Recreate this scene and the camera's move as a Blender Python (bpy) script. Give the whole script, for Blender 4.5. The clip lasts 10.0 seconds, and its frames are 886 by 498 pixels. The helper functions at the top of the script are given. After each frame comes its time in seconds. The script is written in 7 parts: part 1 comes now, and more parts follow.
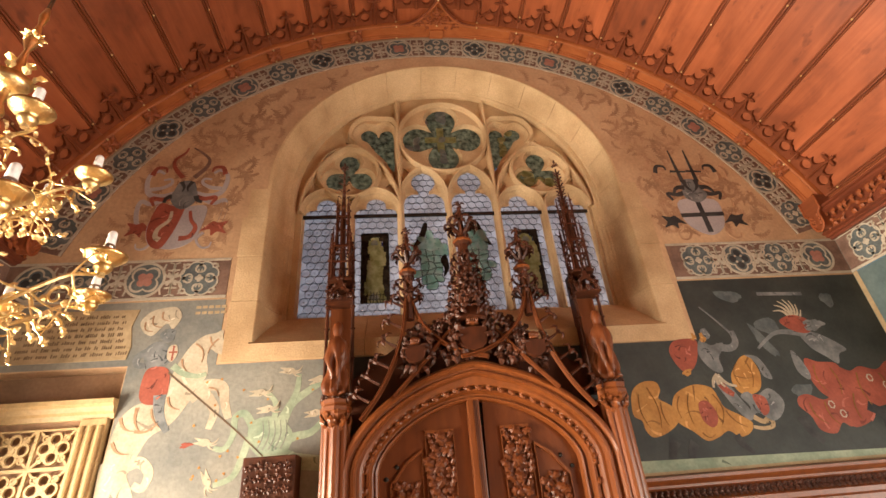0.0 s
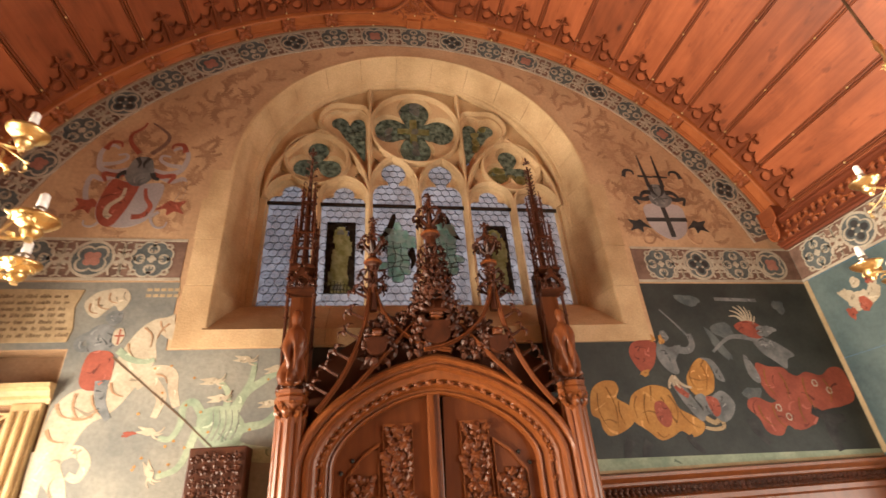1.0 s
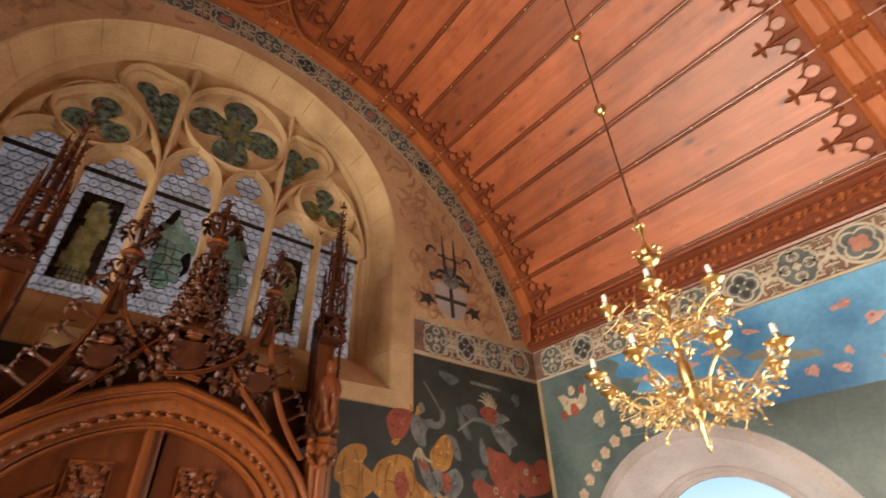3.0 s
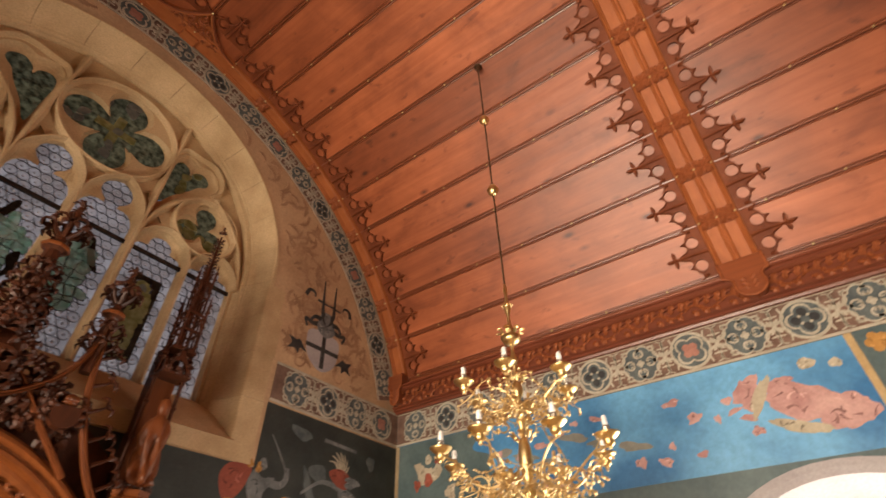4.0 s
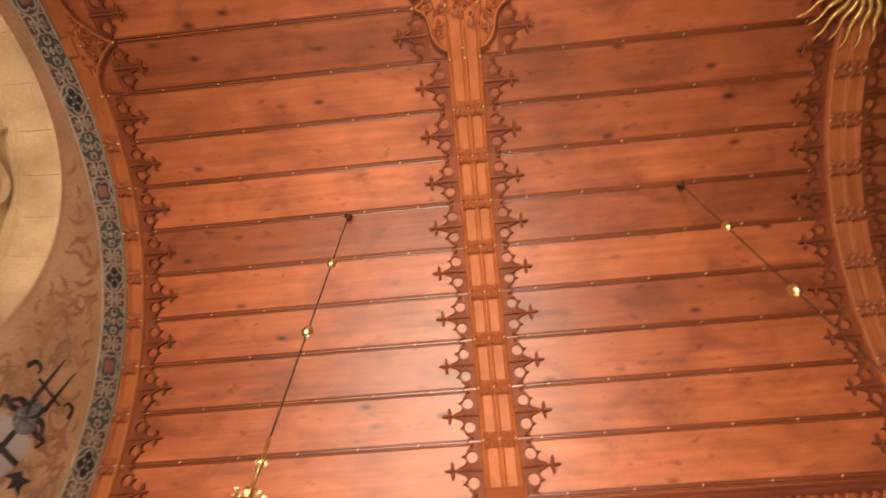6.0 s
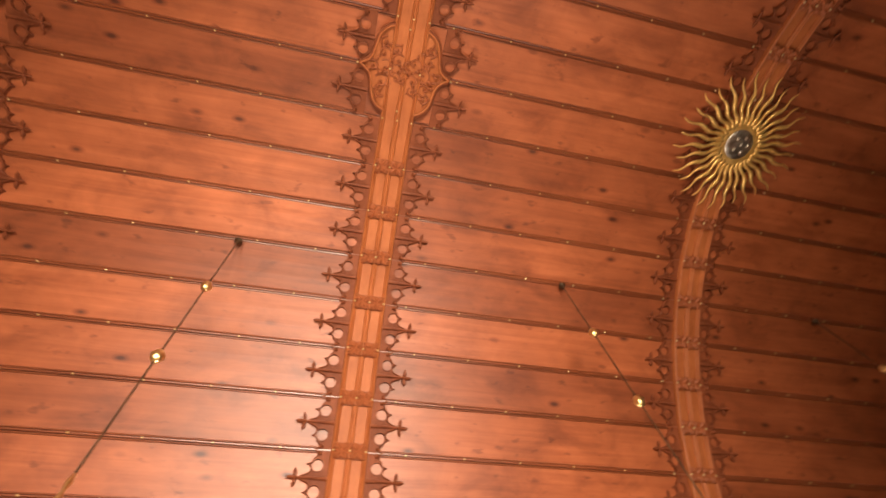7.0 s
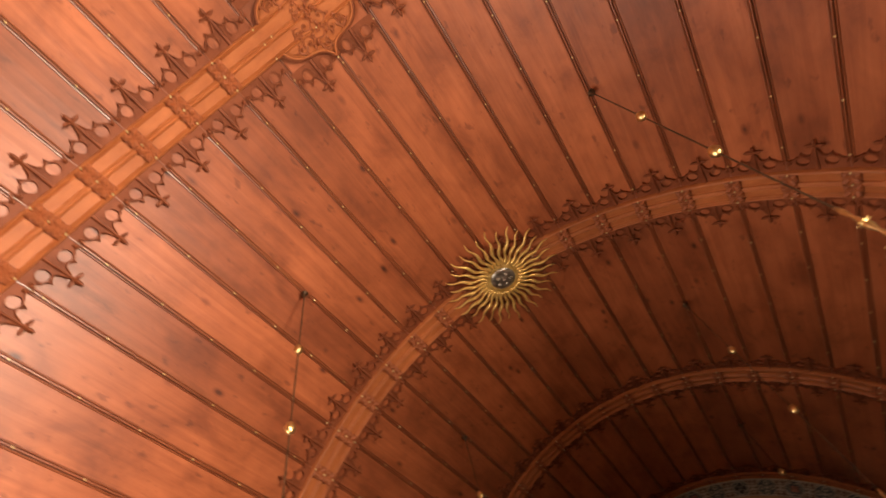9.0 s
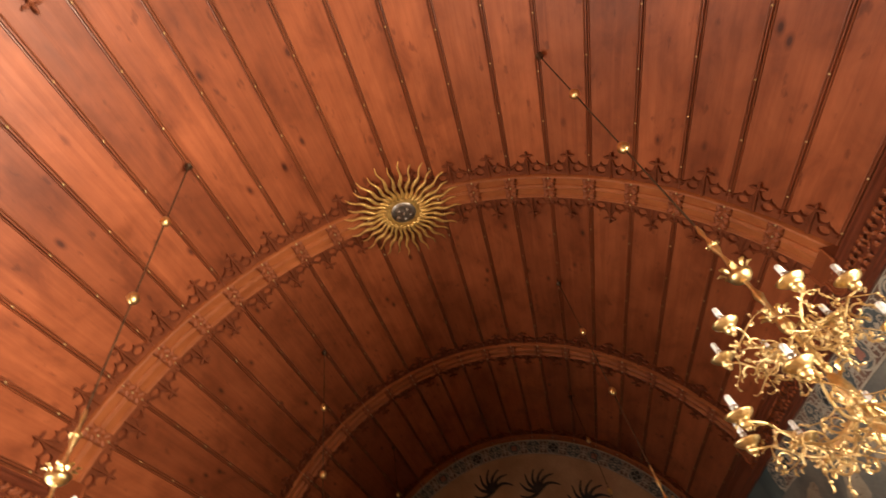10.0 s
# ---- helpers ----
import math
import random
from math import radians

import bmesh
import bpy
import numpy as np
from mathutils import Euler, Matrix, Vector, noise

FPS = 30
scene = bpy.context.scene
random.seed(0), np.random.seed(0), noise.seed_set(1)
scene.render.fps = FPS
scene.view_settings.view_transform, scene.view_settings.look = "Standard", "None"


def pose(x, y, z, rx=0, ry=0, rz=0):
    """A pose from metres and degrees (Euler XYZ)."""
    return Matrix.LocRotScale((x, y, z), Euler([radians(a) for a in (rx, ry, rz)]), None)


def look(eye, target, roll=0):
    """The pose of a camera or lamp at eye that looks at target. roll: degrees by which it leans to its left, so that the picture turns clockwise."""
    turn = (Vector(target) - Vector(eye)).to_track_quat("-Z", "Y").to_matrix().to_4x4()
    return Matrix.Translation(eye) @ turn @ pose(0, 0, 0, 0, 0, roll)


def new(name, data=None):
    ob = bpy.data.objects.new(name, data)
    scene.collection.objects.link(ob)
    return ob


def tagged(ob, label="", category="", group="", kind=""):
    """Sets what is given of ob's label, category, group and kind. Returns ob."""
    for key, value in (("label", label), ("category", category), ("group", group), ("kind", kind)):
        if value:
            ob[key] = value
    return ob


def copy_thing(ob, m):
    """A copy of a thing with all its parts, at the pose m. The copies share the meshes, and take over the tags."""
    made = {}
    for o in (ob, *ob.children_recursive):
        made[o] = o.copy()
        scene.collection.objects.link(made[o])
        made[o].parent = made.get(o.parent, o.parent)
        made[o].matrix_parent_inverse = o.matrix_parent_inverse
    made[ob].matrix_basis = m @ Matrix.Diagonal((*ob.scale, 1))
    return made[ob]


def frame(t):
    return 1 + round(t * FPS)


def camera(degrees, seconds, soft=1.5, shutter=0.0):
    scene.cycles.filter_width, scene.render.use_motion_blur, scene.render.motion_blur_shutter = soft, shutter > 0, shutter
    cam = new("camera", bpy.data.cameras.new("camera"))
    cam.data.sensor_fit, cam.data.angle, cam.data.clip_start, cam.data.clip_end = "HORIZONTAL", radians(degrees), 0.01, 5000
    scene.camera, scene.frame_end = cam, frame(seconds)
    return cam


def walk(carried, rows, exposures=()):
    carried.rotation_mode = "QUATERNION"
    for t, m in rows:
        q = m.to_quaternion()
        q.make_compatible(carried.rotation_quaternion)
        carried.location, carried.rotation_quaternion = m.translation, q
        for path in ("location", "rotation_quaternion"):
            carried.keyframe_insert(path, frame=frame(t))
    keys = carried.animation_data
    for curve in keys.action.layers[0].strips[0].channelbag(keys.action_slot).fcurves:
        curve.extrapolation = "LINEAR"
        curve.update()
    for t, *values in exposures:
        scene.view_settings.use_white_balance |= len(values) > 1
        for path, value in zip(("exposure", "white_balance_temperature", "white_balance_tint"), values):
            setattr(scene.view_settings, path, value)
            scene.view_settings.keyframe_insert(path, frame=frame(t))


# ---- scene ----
cam = camera(86.4, 10.0, shutter=0.4)
PATH = [
    (0, (-0.002, 0.006, 1.647), (0.193, 1.746, 2.615), -4.9),
    (0.5, (0.024, 0.032, 1.635), (0.251, 1.766, 2.605), -4.9),
    (1, (0.025, 0.093, 1.629), (0.349, 1.822, 2.581), -4.3),
    (1.5, (-0.023, 0.199, 1.619), (0.491, 1.887, 2.561), -3.3),
    (2, (-0.058, 0.251, 1.626), (0.653, 1.853, 2.589), -2.9),
    (2.5, (-0.041, 0.282, 1.63), (0.877, 1.738, 2.648), -2.6),
    (3.8, (0.07, 0.175, 1.655), (1.31, 1.133, 2.898), -1.7),
    (4, (0.1, 0.146, 1.665), (1.368, 1.024, 2.938), -1.3),
    (4.5, (0.159, 0.119, 1.681), (1.43, 0.832, 3.051), 0.2),
    (5, (0.19, 0.045, 1.697), (1.397, 0.59, 3.195), 1.7),
    (5.5, (0.21, 0.015, 1.706), (1.339, 0.362, 3.321), 1.9),
    (6, (0.226, 0.052, 1.709), (1.266, 0.143, 3.415), -0.8),
    (6.2, (0.25, 0.09, 1.693), (1.221, 0.08, 3.4415), -3.85),
    (7.3, (0.205, 0.11, 1.705), (0.94, -0.37, 3.503), -16.0),
    (7.5, (0.209, 0.076, 1.695), (0.891, -0.482, 3.491), -17.8),
    (8, (0.176, 0.017, 1.694), (0.741, -0.713, 3.467), -20.2),
    (8.5, (0.142, -0.008, 1.694), (0.564, -0.892, 3.437), -22.1),
    (9, (0.111, -0.06, 1.686), (0.399, -1.081, 3.381), -20.6),
    (9.5, (0.044, -0.143, 1.66), (0.206, -1.34, 3.254), -18.1),
    (10, (0.018, -0.196, 1.655), (0.077, -1.552, 3.124), -14.9),
]
# the camera's own exposure drifts as it turns from the bright wall to the dim vault
EXPOSURES = [(0, 0.42), (1.5, 0.3), (2.5, 0.0), (4, -0.4), (5, -0.05), (6, 0.2), (7.5, 0.36), (9, 0.3), (10, 0.38)]
walk(cam, [(t, look(eye, target, roll)) for t, eye, target, roll in PATH], EXPOSURES)


# ---- plan, in metres ----
CX, ZC, RV = 0.66, 3.03, 4.725          # vault axis and radius
XE, XW, YN, YS = 5.167, -3.847, 4.5, -13.7
STEP = radians(7.08)                     # one ceiling board
RIBS = (-0.15, -4.66, -9.12)
BAND_LO, BAND_HI = 3.67, 4.12

# ---- light ----
world = bpy.data.worlds.new("world")
world.use_nodes = True
scene.world = world
sky = world.node_tree.nodes.new("ShaderNodeTexSky")
sky.sky_type, sky.sun_disc = "NISHITA", False
sky.sun_elevation, sky.sun_rotation = radians(38), radians(-80)
world.node_tree.links.new(sky.outputs[0], world.node_tree.nodes["Background"].inputs[0])
world.node_tree.nodes["Background"].inputs[1].default_value = 0.15
sky.air_density, sky.dust_density, sky.ozone_density = 1.0, 0.1, 4.0


def lamp(name, kind, m, energy, colour, **more):
    data = bpy.data.lights.new(name, kind)
    data.energy, data.color = energy, colour
    ob = new(name, data)
    ob.matrix_world = m
    if "size" in more:
        data.shape, data.size, data.size_y = "RECTANGLE", more["size"], more["size_y"]
        data.spread = radians(more["spread"])
    if "angle" in more:
        data.angle = radians(more["angle"])
    return ob


WINDOWS_Y = (2.7, -0.1, -2.9)
lamp("sun", "SUN", look((-20, 8, 16), (0, 1.6, 0)), 4.0, (1.0, 0.9, 0.76), angle=0.6)
for wy, power, wide, aim in ((2.7, 520, 130, 1.8), (-0.1, 400, 92, 3.9), (-2.9, 10, 110, 3.6)):
    lamp("window_light", "AREA", look((XW - 0.62, wy, 1.45), (XW + 4, wy - 0.3, aim)), power, (1.0, 0.84, 0.66), size=1.8, size_y=1.8, spread=wide)
for wy, power, wide in ((2.7, 50, 160), (-0.1, 230, 150), (-2.9, 90, 110)):
    lamp("window_light", "AREA", look((XE + 0.62, wy, 1.2), (XE - 3, wy, 1.9)), power, (1.0, 0.89, 0.76), size=1.8, size_y=0.9, spread=wide)
lamp("window_light", "AREA", look((CX, YN + 1.5, 4.9), (CX, YN, 4.9)), 55, (0.7, 0.8, 1.0), size=4.4, size_y=4.0, spread=170)

# ---- materials ----


def nodes(name):
    m = bpy.data.materials.new(name)
    m.use_nodes = True
    t = m.node_tree
    return m, t, t.nodes["Principled BSDF"]


def ramp_of(t, source, stops):
    r = t.nodes.new("ShaderNodeValToRGB")
    e = r.color_ramp.elements
    while len(e) < len(stops):
        e.new(0.5)
    for el, (p, c) in zip(e, stops):
        el.position, el.color = p, (*c, 1)
    t.links.new(source, r.inputs[0])
    return r.outputs[0]


def noise_of(t, scale, detail=4.0, stretch=(1, 1, 1), rough=0.55, kind="Object", distortion=0.0):
    co = t.nodes.new("ShaderNodeTexCoord")
    mp = t.nodes.new("ShaderNodeMapping")
    mp.inputs["Scale"].default_value = stretch
    n = t.nodes.new("ShaderNodeTexNoise")
    n.inputs["Scale"].default_value, n.inputs["Detail"].default_value = scale, detail
    n.inputs["Roughness"].default_value, n.inputs["Distortion"].default_value = rough, distortion
    t.links.new(co.outputs[kind], mp.inputs[0])
    t.links.new(mp.outputs[0], n.inputs["Vector"])
    return n.outputs["Fac"]


def mixed(t, a, b, fac, how="MIX"):
    m = t.nodes.new("ShaderNodeMix")
    m.data_type, m.blend_type = "RGBA", how
    for sock, v in (("A", a), ("B", b)):
        s = [q for q in m.inputs if q.name == sock and q.type == "RGBA"][0]
        if isinstance(v, tuple):
            s.default_value = (*v, 1)
        else:
            t.links.new(v, s)
    f = m.inputs[0]
    if isinstance(fac, float):
        f.default_value = fac
    else:
        t.links.new(fac, f)
    return [q for q in m.outputs if q.type == "RGBA"][0]


def bumped(t, p, height, strength, distance=0.01):
    b = t.nodes.new("ShaderNodeBump")
    b.inputs["Strength"].default_value, b.inputs["Distance"].default_value = strength, distance
    t.links.new(height, b.inputs["Height"])
    t.links.new(b.outputs[0], p.inputs["Normal"])


def plain(name, low, high, scale=3.0, fine=40.0, rough=0.7, bump=0.3, metal=0.0, stretch=(1, 1, 1), spread=(0.35, 0.65)):
    """Two-scale mottled surface."""
    m, t, p = nodes(name)
    big = noise_of(t, scale, 5, stretch)
    small = noise_of(t, fine, 4, stretch)
    col = ramp_of(t, big, [(spread[0], low), (spread[1], high)])
    grain = ramp_of(t, small, [(0.3, (0.72, 0.72, 0.72)), (0.7, (1.12, 1.12, 1.12))])
    t.links.new(mixed(t, col, grain, 0.55, "MULTIPLY"), p.inputs["Base Color"])
    p.inputs["Roughness"].default_value, p.inputs["Metallic"].default_value = rough, metal
    bumped(t, p, small, bump)
    return m


def wood(name, dark, light, grain=(14, 1.2, 14), rough=0.42, knots=False, island=False, bump=0.25, sheen=0.5):
    m, t, p = nodes(name)
    streak = noise_of(t, 1.6, 6, grain, 0.6, distortion=0.6)
    blotch = noise_of(t, 1.1, 3, (1, 0.5, 1))
    col = ramp_of(t, streak, [(0.2, dark), (0.5, tuple((a + b) / 2 for a, b in zip(dark, light))), (0.82, light)])
    shade = ramp_of(t, blotch, [(0.3, (0.74, 0.7, 0.68)), (0.7, (1.1, 1.1, 1.1))])
    col = mixed(t, col, shade, 0.8, "MULTIPLY")
    if knots:
        cloud = noise_of(t, 2.6, 4, (1, 0.55, 1), 0.6, distortion=0.4)
        col = mixed(t, col, ramp_of(t, cloud, [(0.28, (0.56, 0.48, 0.44)), (0.48, (0.96, 0.94, 0.93)), (0.72, (1.24, 1.26, 1.3))]), 0.85, "MULTIPLY")
        fleck = noise_of(t, 9, 3, (1, 0.45, 1), 0.5)
        col = mixed(t, col, ramp_of(t, fleck, [(0.27, (0.45, 0.38, 0.35)), (0.36, (1, 1, 1))]), 0.7, "MULTIPLY")
    if island:
        g = t.nodes.new("ShaderNodeNewGeometry")
        vary = ramp_of(t, g.outputs["Random Per Island"], [(0.0, (0.66, 0.6, 0.57)), (0.5, (1.0, 0.98, 0.96)), (1.0, (1.18, 1.17, 1.14))])
        col = mixed(t, col, vary, 0.85, "MULTIPLY")
    if knots:
        co = t.nodes.new("ShaderNodeTexCoord")
        mp = t.nodes.new("ShaderNodeMapping")
        mp.inputs["Scale"].default_value = (3.1, 1.5, 3.1)
        v = t.nodes.new("ShaderNodeTexVoronoi")
        v.inputs["Scale"].default_value = 1.0
        t.links.new(co.outputs["Object"], mp.inputs[0])
        t.links.new(mp.outputs[0], v.inputs["Vector"])
        spot = ramp_of(t, v.outputs["Distance"], [(0.045, (0.22, 0.18, 0.18)), (0.085, (0.6, 0.53, 0.5)), (0.16, (1, 1, 1))])
        col = mixed(t, col, spot, 0.95, "MULTIPLY")
    t.links.new(col, p.inputs["Base Color"])
    p.inputs["Roughness"].default_value, p.inputs["Specular IOR Level"].default_value = rough, sheen
    bumped(t, p, streak, bump, 0.004)
    return m


M_BOARD = wood("ceiling_board_wood", (0.25, 0.064, 0.021), (0.42, 0.126, 0.048), grain=(8, 0.35, 8), rough=0.44, knots=True, island=True, bump=0.1, sheen=0.5)
M_BATTEN = wood("batten_wood", (0.16, 0.04, 0.014), (0.29, 0.082, 0.03), grain=(10, 0.4, 10), rough=0.36, bump=0.1, sheen=0.6)
M_RIB = wood("rib_wood", (0.29, 0.08, 0.022), (0.46, 0.15, 0.05), grain=(3, 8, 3), rough=0.55, sheen=0.25)
# Darker than the boards, with the brackets' shade put into the colour.
M_CARVED_SHADED = wood("carved_ceiling_wood", (0.12, 0.03, 0.011), (0.26, 0.075, 0.03), grain=(4, 4, 4), rough=0.6, sheen=0.18)
M_ROSETTE = wood("rosette_wood", (0.19, 0.05, 0.016), (0.34, 0.1, 0.036), grain=(5, 5, 5), rough=0.55, sheen=0.25)
M_CORNICE = wood("cornice_wood", (0.11, 0.028, 0.013), (0.21, 0.056, 0.026), rough=0.38)
M_OAK = wood("polished_oak", (0.13, 0.034, 0.008), (0.25, 0.075, 0.018), grain=(9, 9, 1.1), rough=0.4)
M_DOOR = wood("door_oak", (0.1, 0.027, 0.008), (0.18, 0.052, 0.015), grain=(11, 11, 1.0), rough=0.42, sheen=0.35)
# Dark oak; on the portal shields its tone stands in for shade.
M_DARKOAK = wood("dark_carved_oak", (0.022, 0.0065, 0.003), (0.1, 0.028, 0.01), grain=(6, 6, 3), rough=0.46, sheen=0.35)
M_FLOOR = wood("floor_oak", (0.42, 0.27, 0.13), (0.6, 0.42, 0.23), grain=(8, 1, 8), rough=0.4)
M_STONE = plain("warm_sandstone", (0.42, 0.28, 0.145), (0.62, 0.45, 0.26), 1.6, 55, 0.82, 0.35)
SHADES = {}


def tones(m, low, high):
    """A darker and a lighter mix of a paint, for brush strokes."""
    SHADES[m.name] = (plain(m.name + "_shadow", tuple(c * .5 for c in low), tuple(c * .75 for c in low), 5, 40, .78, .15),
                      plain(m.name + "_light", tuple(min(c * 1.08 + .02, .8) for c in high), tuple(min(c * 1.25 + .04, .85) for c in high), 5, 40, .78, .15))
    return m


M_STONE_PINK = plain("rosy_sandstone", (0.33, 0.3, 0.31), (0.44, 0.41, 0.42), 1.6, 55, 0.8, 0.3)
M_PLASTER = plain("ochre_plaster", (0.42, 0.265, 0.15), (0.58, 0.395, 0.235), 1.1, 26, 0.9, 0.35)
M_SPRIG = plain("painted_sprig_brown", (0.3, 0.175, 0.1), (0.43, 0.265, 0.155), 5, 40, 0.9, 0.1)
M_BANDGREY = plain("frieze_pale_grey", (0.36, 0.32, 0.25), (0.5, 0.45, 0.36), 4, 45, 0.85, 0.3)
M_BANDRED = plain("frieze_brown_ground", (0.13, 0.075, 0.055), (0.22, 0.135, 0.1), 6, 50, 0.9, 0.2)
M_BANDBLUE = plain("frieze_blue_ground", (0.06, 0.075, 0.08), (0.125, 0.145, 0.145), 6, 50, 0.85, 0.2)
M_ROSE = plain("frieze_rose", (0.3, 0.13, 0.1), (0.42, 0.2, 0.15), 6, 50, 0.85, 0.2)
M_GREENDARK = plain("mural_dark_green", (0.013, 0.018, 0.017), (0.04, 0.047, 0.042), 1.8, 30, 0.66, 0.3)
M_GREYBLUE = plain("mural_grey_blue", (0.145, 0.15, 0.14), (0.265, 0.26, 0.22), 1.6, 28, 0.7, 0.3)
# Blue paint, made brighter to take in the glare round the windows.
M_SKYBLUE = plain("mural_sky_blue", (0.04, 0.17, 0.38), (0.17, 0.44, 0.72), 0.9, 22, 0.35, 0.2)
M_TEAL = plain("mural_teal", (0.05, 0.085, 0.095), (0.12, 0.17, 0.17), 1.4, 28, 0.5, 0.25)
M_ORANGE = tones(plain("painted_orange", (0.34, 0.15, 0.03), (0.5, 0.26, 0.065), 4, 40, 0.75, 0.2), (0.34, 0.15, 0.03), (0.5, 0.26, 0.065))
M_RED = tones(plain("painted_red", (0.22, 0.045, 0.025), (0.34, 0.085, 0.05), 4, 40, 0.75, 0.2), (0.22, 0.045, 0.025), (0.34, 0.085, 0.05))
M_WHITE = tones(plain("painted_cream_white", (0.38, 0.32, 0.23), (0.5, 0.44, 0.33), 4, 40, 0.75, 0.2), (0.38, 0.32, 0.23), (0.5, 0.44, 0.33))
M_STEEL = tones(plain("painted_steel_grey", (0.09, 0.1, 0.105), (0.21, 0.22, 0.22), 6, 40, 0.7, 0.2), (0.09, 0.1, 0.105), (0.21, 0.22, 0.22))
M_GREEN = tones(plain("painted_pale_green", (0.2, 0.27, 0.19), (0.36, 0.42, 0.3), 4, 40, 0.75, 0.2), (0.2, 0.27, 0.19), (0.36, 0.42, 0.3))
M_PINK = tones(plain("painted_pink", (0.4, 0.2, 0.19), (0.56, 0.34, 0.31), 4, 40, 0.7, 0.2), (0.4, 0.2, 0.19), (0.56, 0.34, 0.31))
M_BLACK = plain("painted_black", (0.015, 0.016, 0.018), (0.045, 0.045, 0.045), 6, 40, 0.75, 0.2)
M_PARCH = tones(plain("painted_parchment", (0.33, 0.24, 0.13), (0.45, 0.34, 0.2), 4, 40, 0.85, 0.2), (0.33, 0.24, 0.13), (0.45, 0.34, 0.2))
M_INK = plain("ink_brown", (0.1, 0.06, 0.035), (0.15, 0.095, 0.055), 8, 60, 0.9, 0.0)
M_CREAM = plain("cream_gilt_paint", (0.42, 0.28, 0.12), (0.55, 0.4, 0.2), 4, 40, 0.5, 0.2)
M_BROWN = plain("brown_plaster", (0.27, 0.16, 0.09), (0.38, 0.23, 0.135), 2, 30, 0.9, 0.2)
M_BRASS = plain("polished_brass", (0.78, 0.54, 0.22), (0.95, 0.73, 0.37), 9, 70, 0.34, 0.3, 1.0)
M_OLDBRASS = plain("dull_brass", (0.58, 0.41, 0.18), (0.88, 0.67, 0.35), 9, 70, 0.42, 0.3, 0.9)
M_GILT = plain("gilded_wood", (0.62, 0.36, 0.09), (0.9, 0.6, 0.2), 8, 60, 0.3, 0.2, 0.55)
M_SILVER = plain("tarnished_silver", (0.3, 0.26, 0.21), (0.62, 0.57, 0.5), 12, 60, 0.3, 0.5, 0.9)
M_STUD = plain("gilt_nail_head", (0.62, 0.46, 0.2), (0.82, 0.66, 0.36), 20, 70, 0.35, 0.0, 0.35)
M_IRON = plain("dark_iron", (0.02, 0.018, 0.016), (0.05, 0.045, 0.04), 9, 60, 0.5, 0.2, 0.6)
M_CHAIN = plain("bronze_chain", (0.06, 0.035, 0.02), (0.14, 0.08, 0.04), 9, 60, 0.45, 0.2, 0.7)
M_BULB = plain("white_candle_sleeve", (0.72, 0.7, 0.66), (0.85, 0.83, 0.8), 8, 60, 0.4, 0.05)
M_LEAD = plain("lead_came", (0.09, 0.085, 0.09), (0.16, 0.15, 0.16), 9, 60, 0.55, 0.2, 0.4)
M_GROUND = plain("outdoor_ground", (0.1, 0.12, 0.06), (0.2, 0.19, 0.12), 0.3, 8, 0.95, 0.3)


def stained(name, low, high, scale=9.0):
    """Old glass: light from outside comes through, scattered and coloured."""
    m, t, p = nodes(name)
    n = noise_of(t, scale, 3)
    col = ramp_of(t, n, [(0.35, low), (0.65, high)])
    tr = t.nodes.new("ShaderNodeBsdfTranslucent")
    t.links.new(col, tr.inputs[0])
    p.inputs["Roughness"].default_value = 0.42
    t.links.new(mixed(t, col, (0.25, 0.25, 0.25), 0.5, "MULTIPLY"), p.inputs["Base Color"])
    mix = t.nodes.new("ShaderNodeMixShader")
    mix.inputs[0].default_value = 0.25
    see = t.nodes.new("ShaderNodeBsdfTransparent")
    t.links.new(col, see.inputs[0])
    clear = t.nodes.new("ShaderNodeMixShader")
    clear.inputs[0].default_value = 0.4
    t.links.new(tr.outputs[0], clear.inputs[1])
    t.links.new(see.outputs[0], clear.inputs[2])
    t.links.new(clear.outputs[0], mix.inputs[1])
    t.links.new(p.outputs[0], mix.inputs[2])
    t.links.new(mix.outputs[0], t.nodes["Material Output"].inputs[0])
    bumped(t, p, noise_of(t, 30, 3), 0.5, 0.01)
    return m


M_GLASS = stained("crown_glass", (0.54, 0.49, 0.47), (0.73, 0.68, 0.66), 5)
M_GLASSRIM = stained("crown_glass_boss", (0.62, 0.58, 0.58), (0.82, 0.78, 0.76), 12)
M_GLASSDARK = stained("dark_foliage_glass", (0.1, 0.1, 0.07), (0.4, 0.38, 0.27), 16)
M_GLASSBLACK = stained("near_black_glass", (0.04, 0.03, 0.024), (0.13, 0.1, 0.07), 14)
M_GLASSGREEN = stained("sea_green_glass", (0.5, 0.8, 0.68), (0.82, 0.95, 0.88), 14)
M_GLASSGOLD = stained("olive_gold_glass", (0.5, 0.47, 0.2), (0.85, 0.8, 0.5), 14)
M_GLASSWHITE = stained("white_glass", (0.42, 0.44, 0.44), (0.68, 0.68, 0.66), 14)
M_GLASSBLUE = stained("blue_glass", (0.03, 0.06, 0.25), (0.08, 0.16, 0.45), 14)

# ---- building helpers ----


def part(name, bm, material, parent=None, label="", smooth=False):
    me = bpy.data.meshes.new(name)
    bmesh.ops.recalc_face_normals(bm, faces=bm.faces)
    bm.to_mesh(me)
    bm.free()
    for m in material if isinstance(material, (list, tuple)) else [material]:
        me.materials.append(m)
    if smooth:
        me.shade_smooth()
    ob = new(name, me)
    if parent:
        ob.parent = parent
    if label:
        ob["label"] = label
    return ob


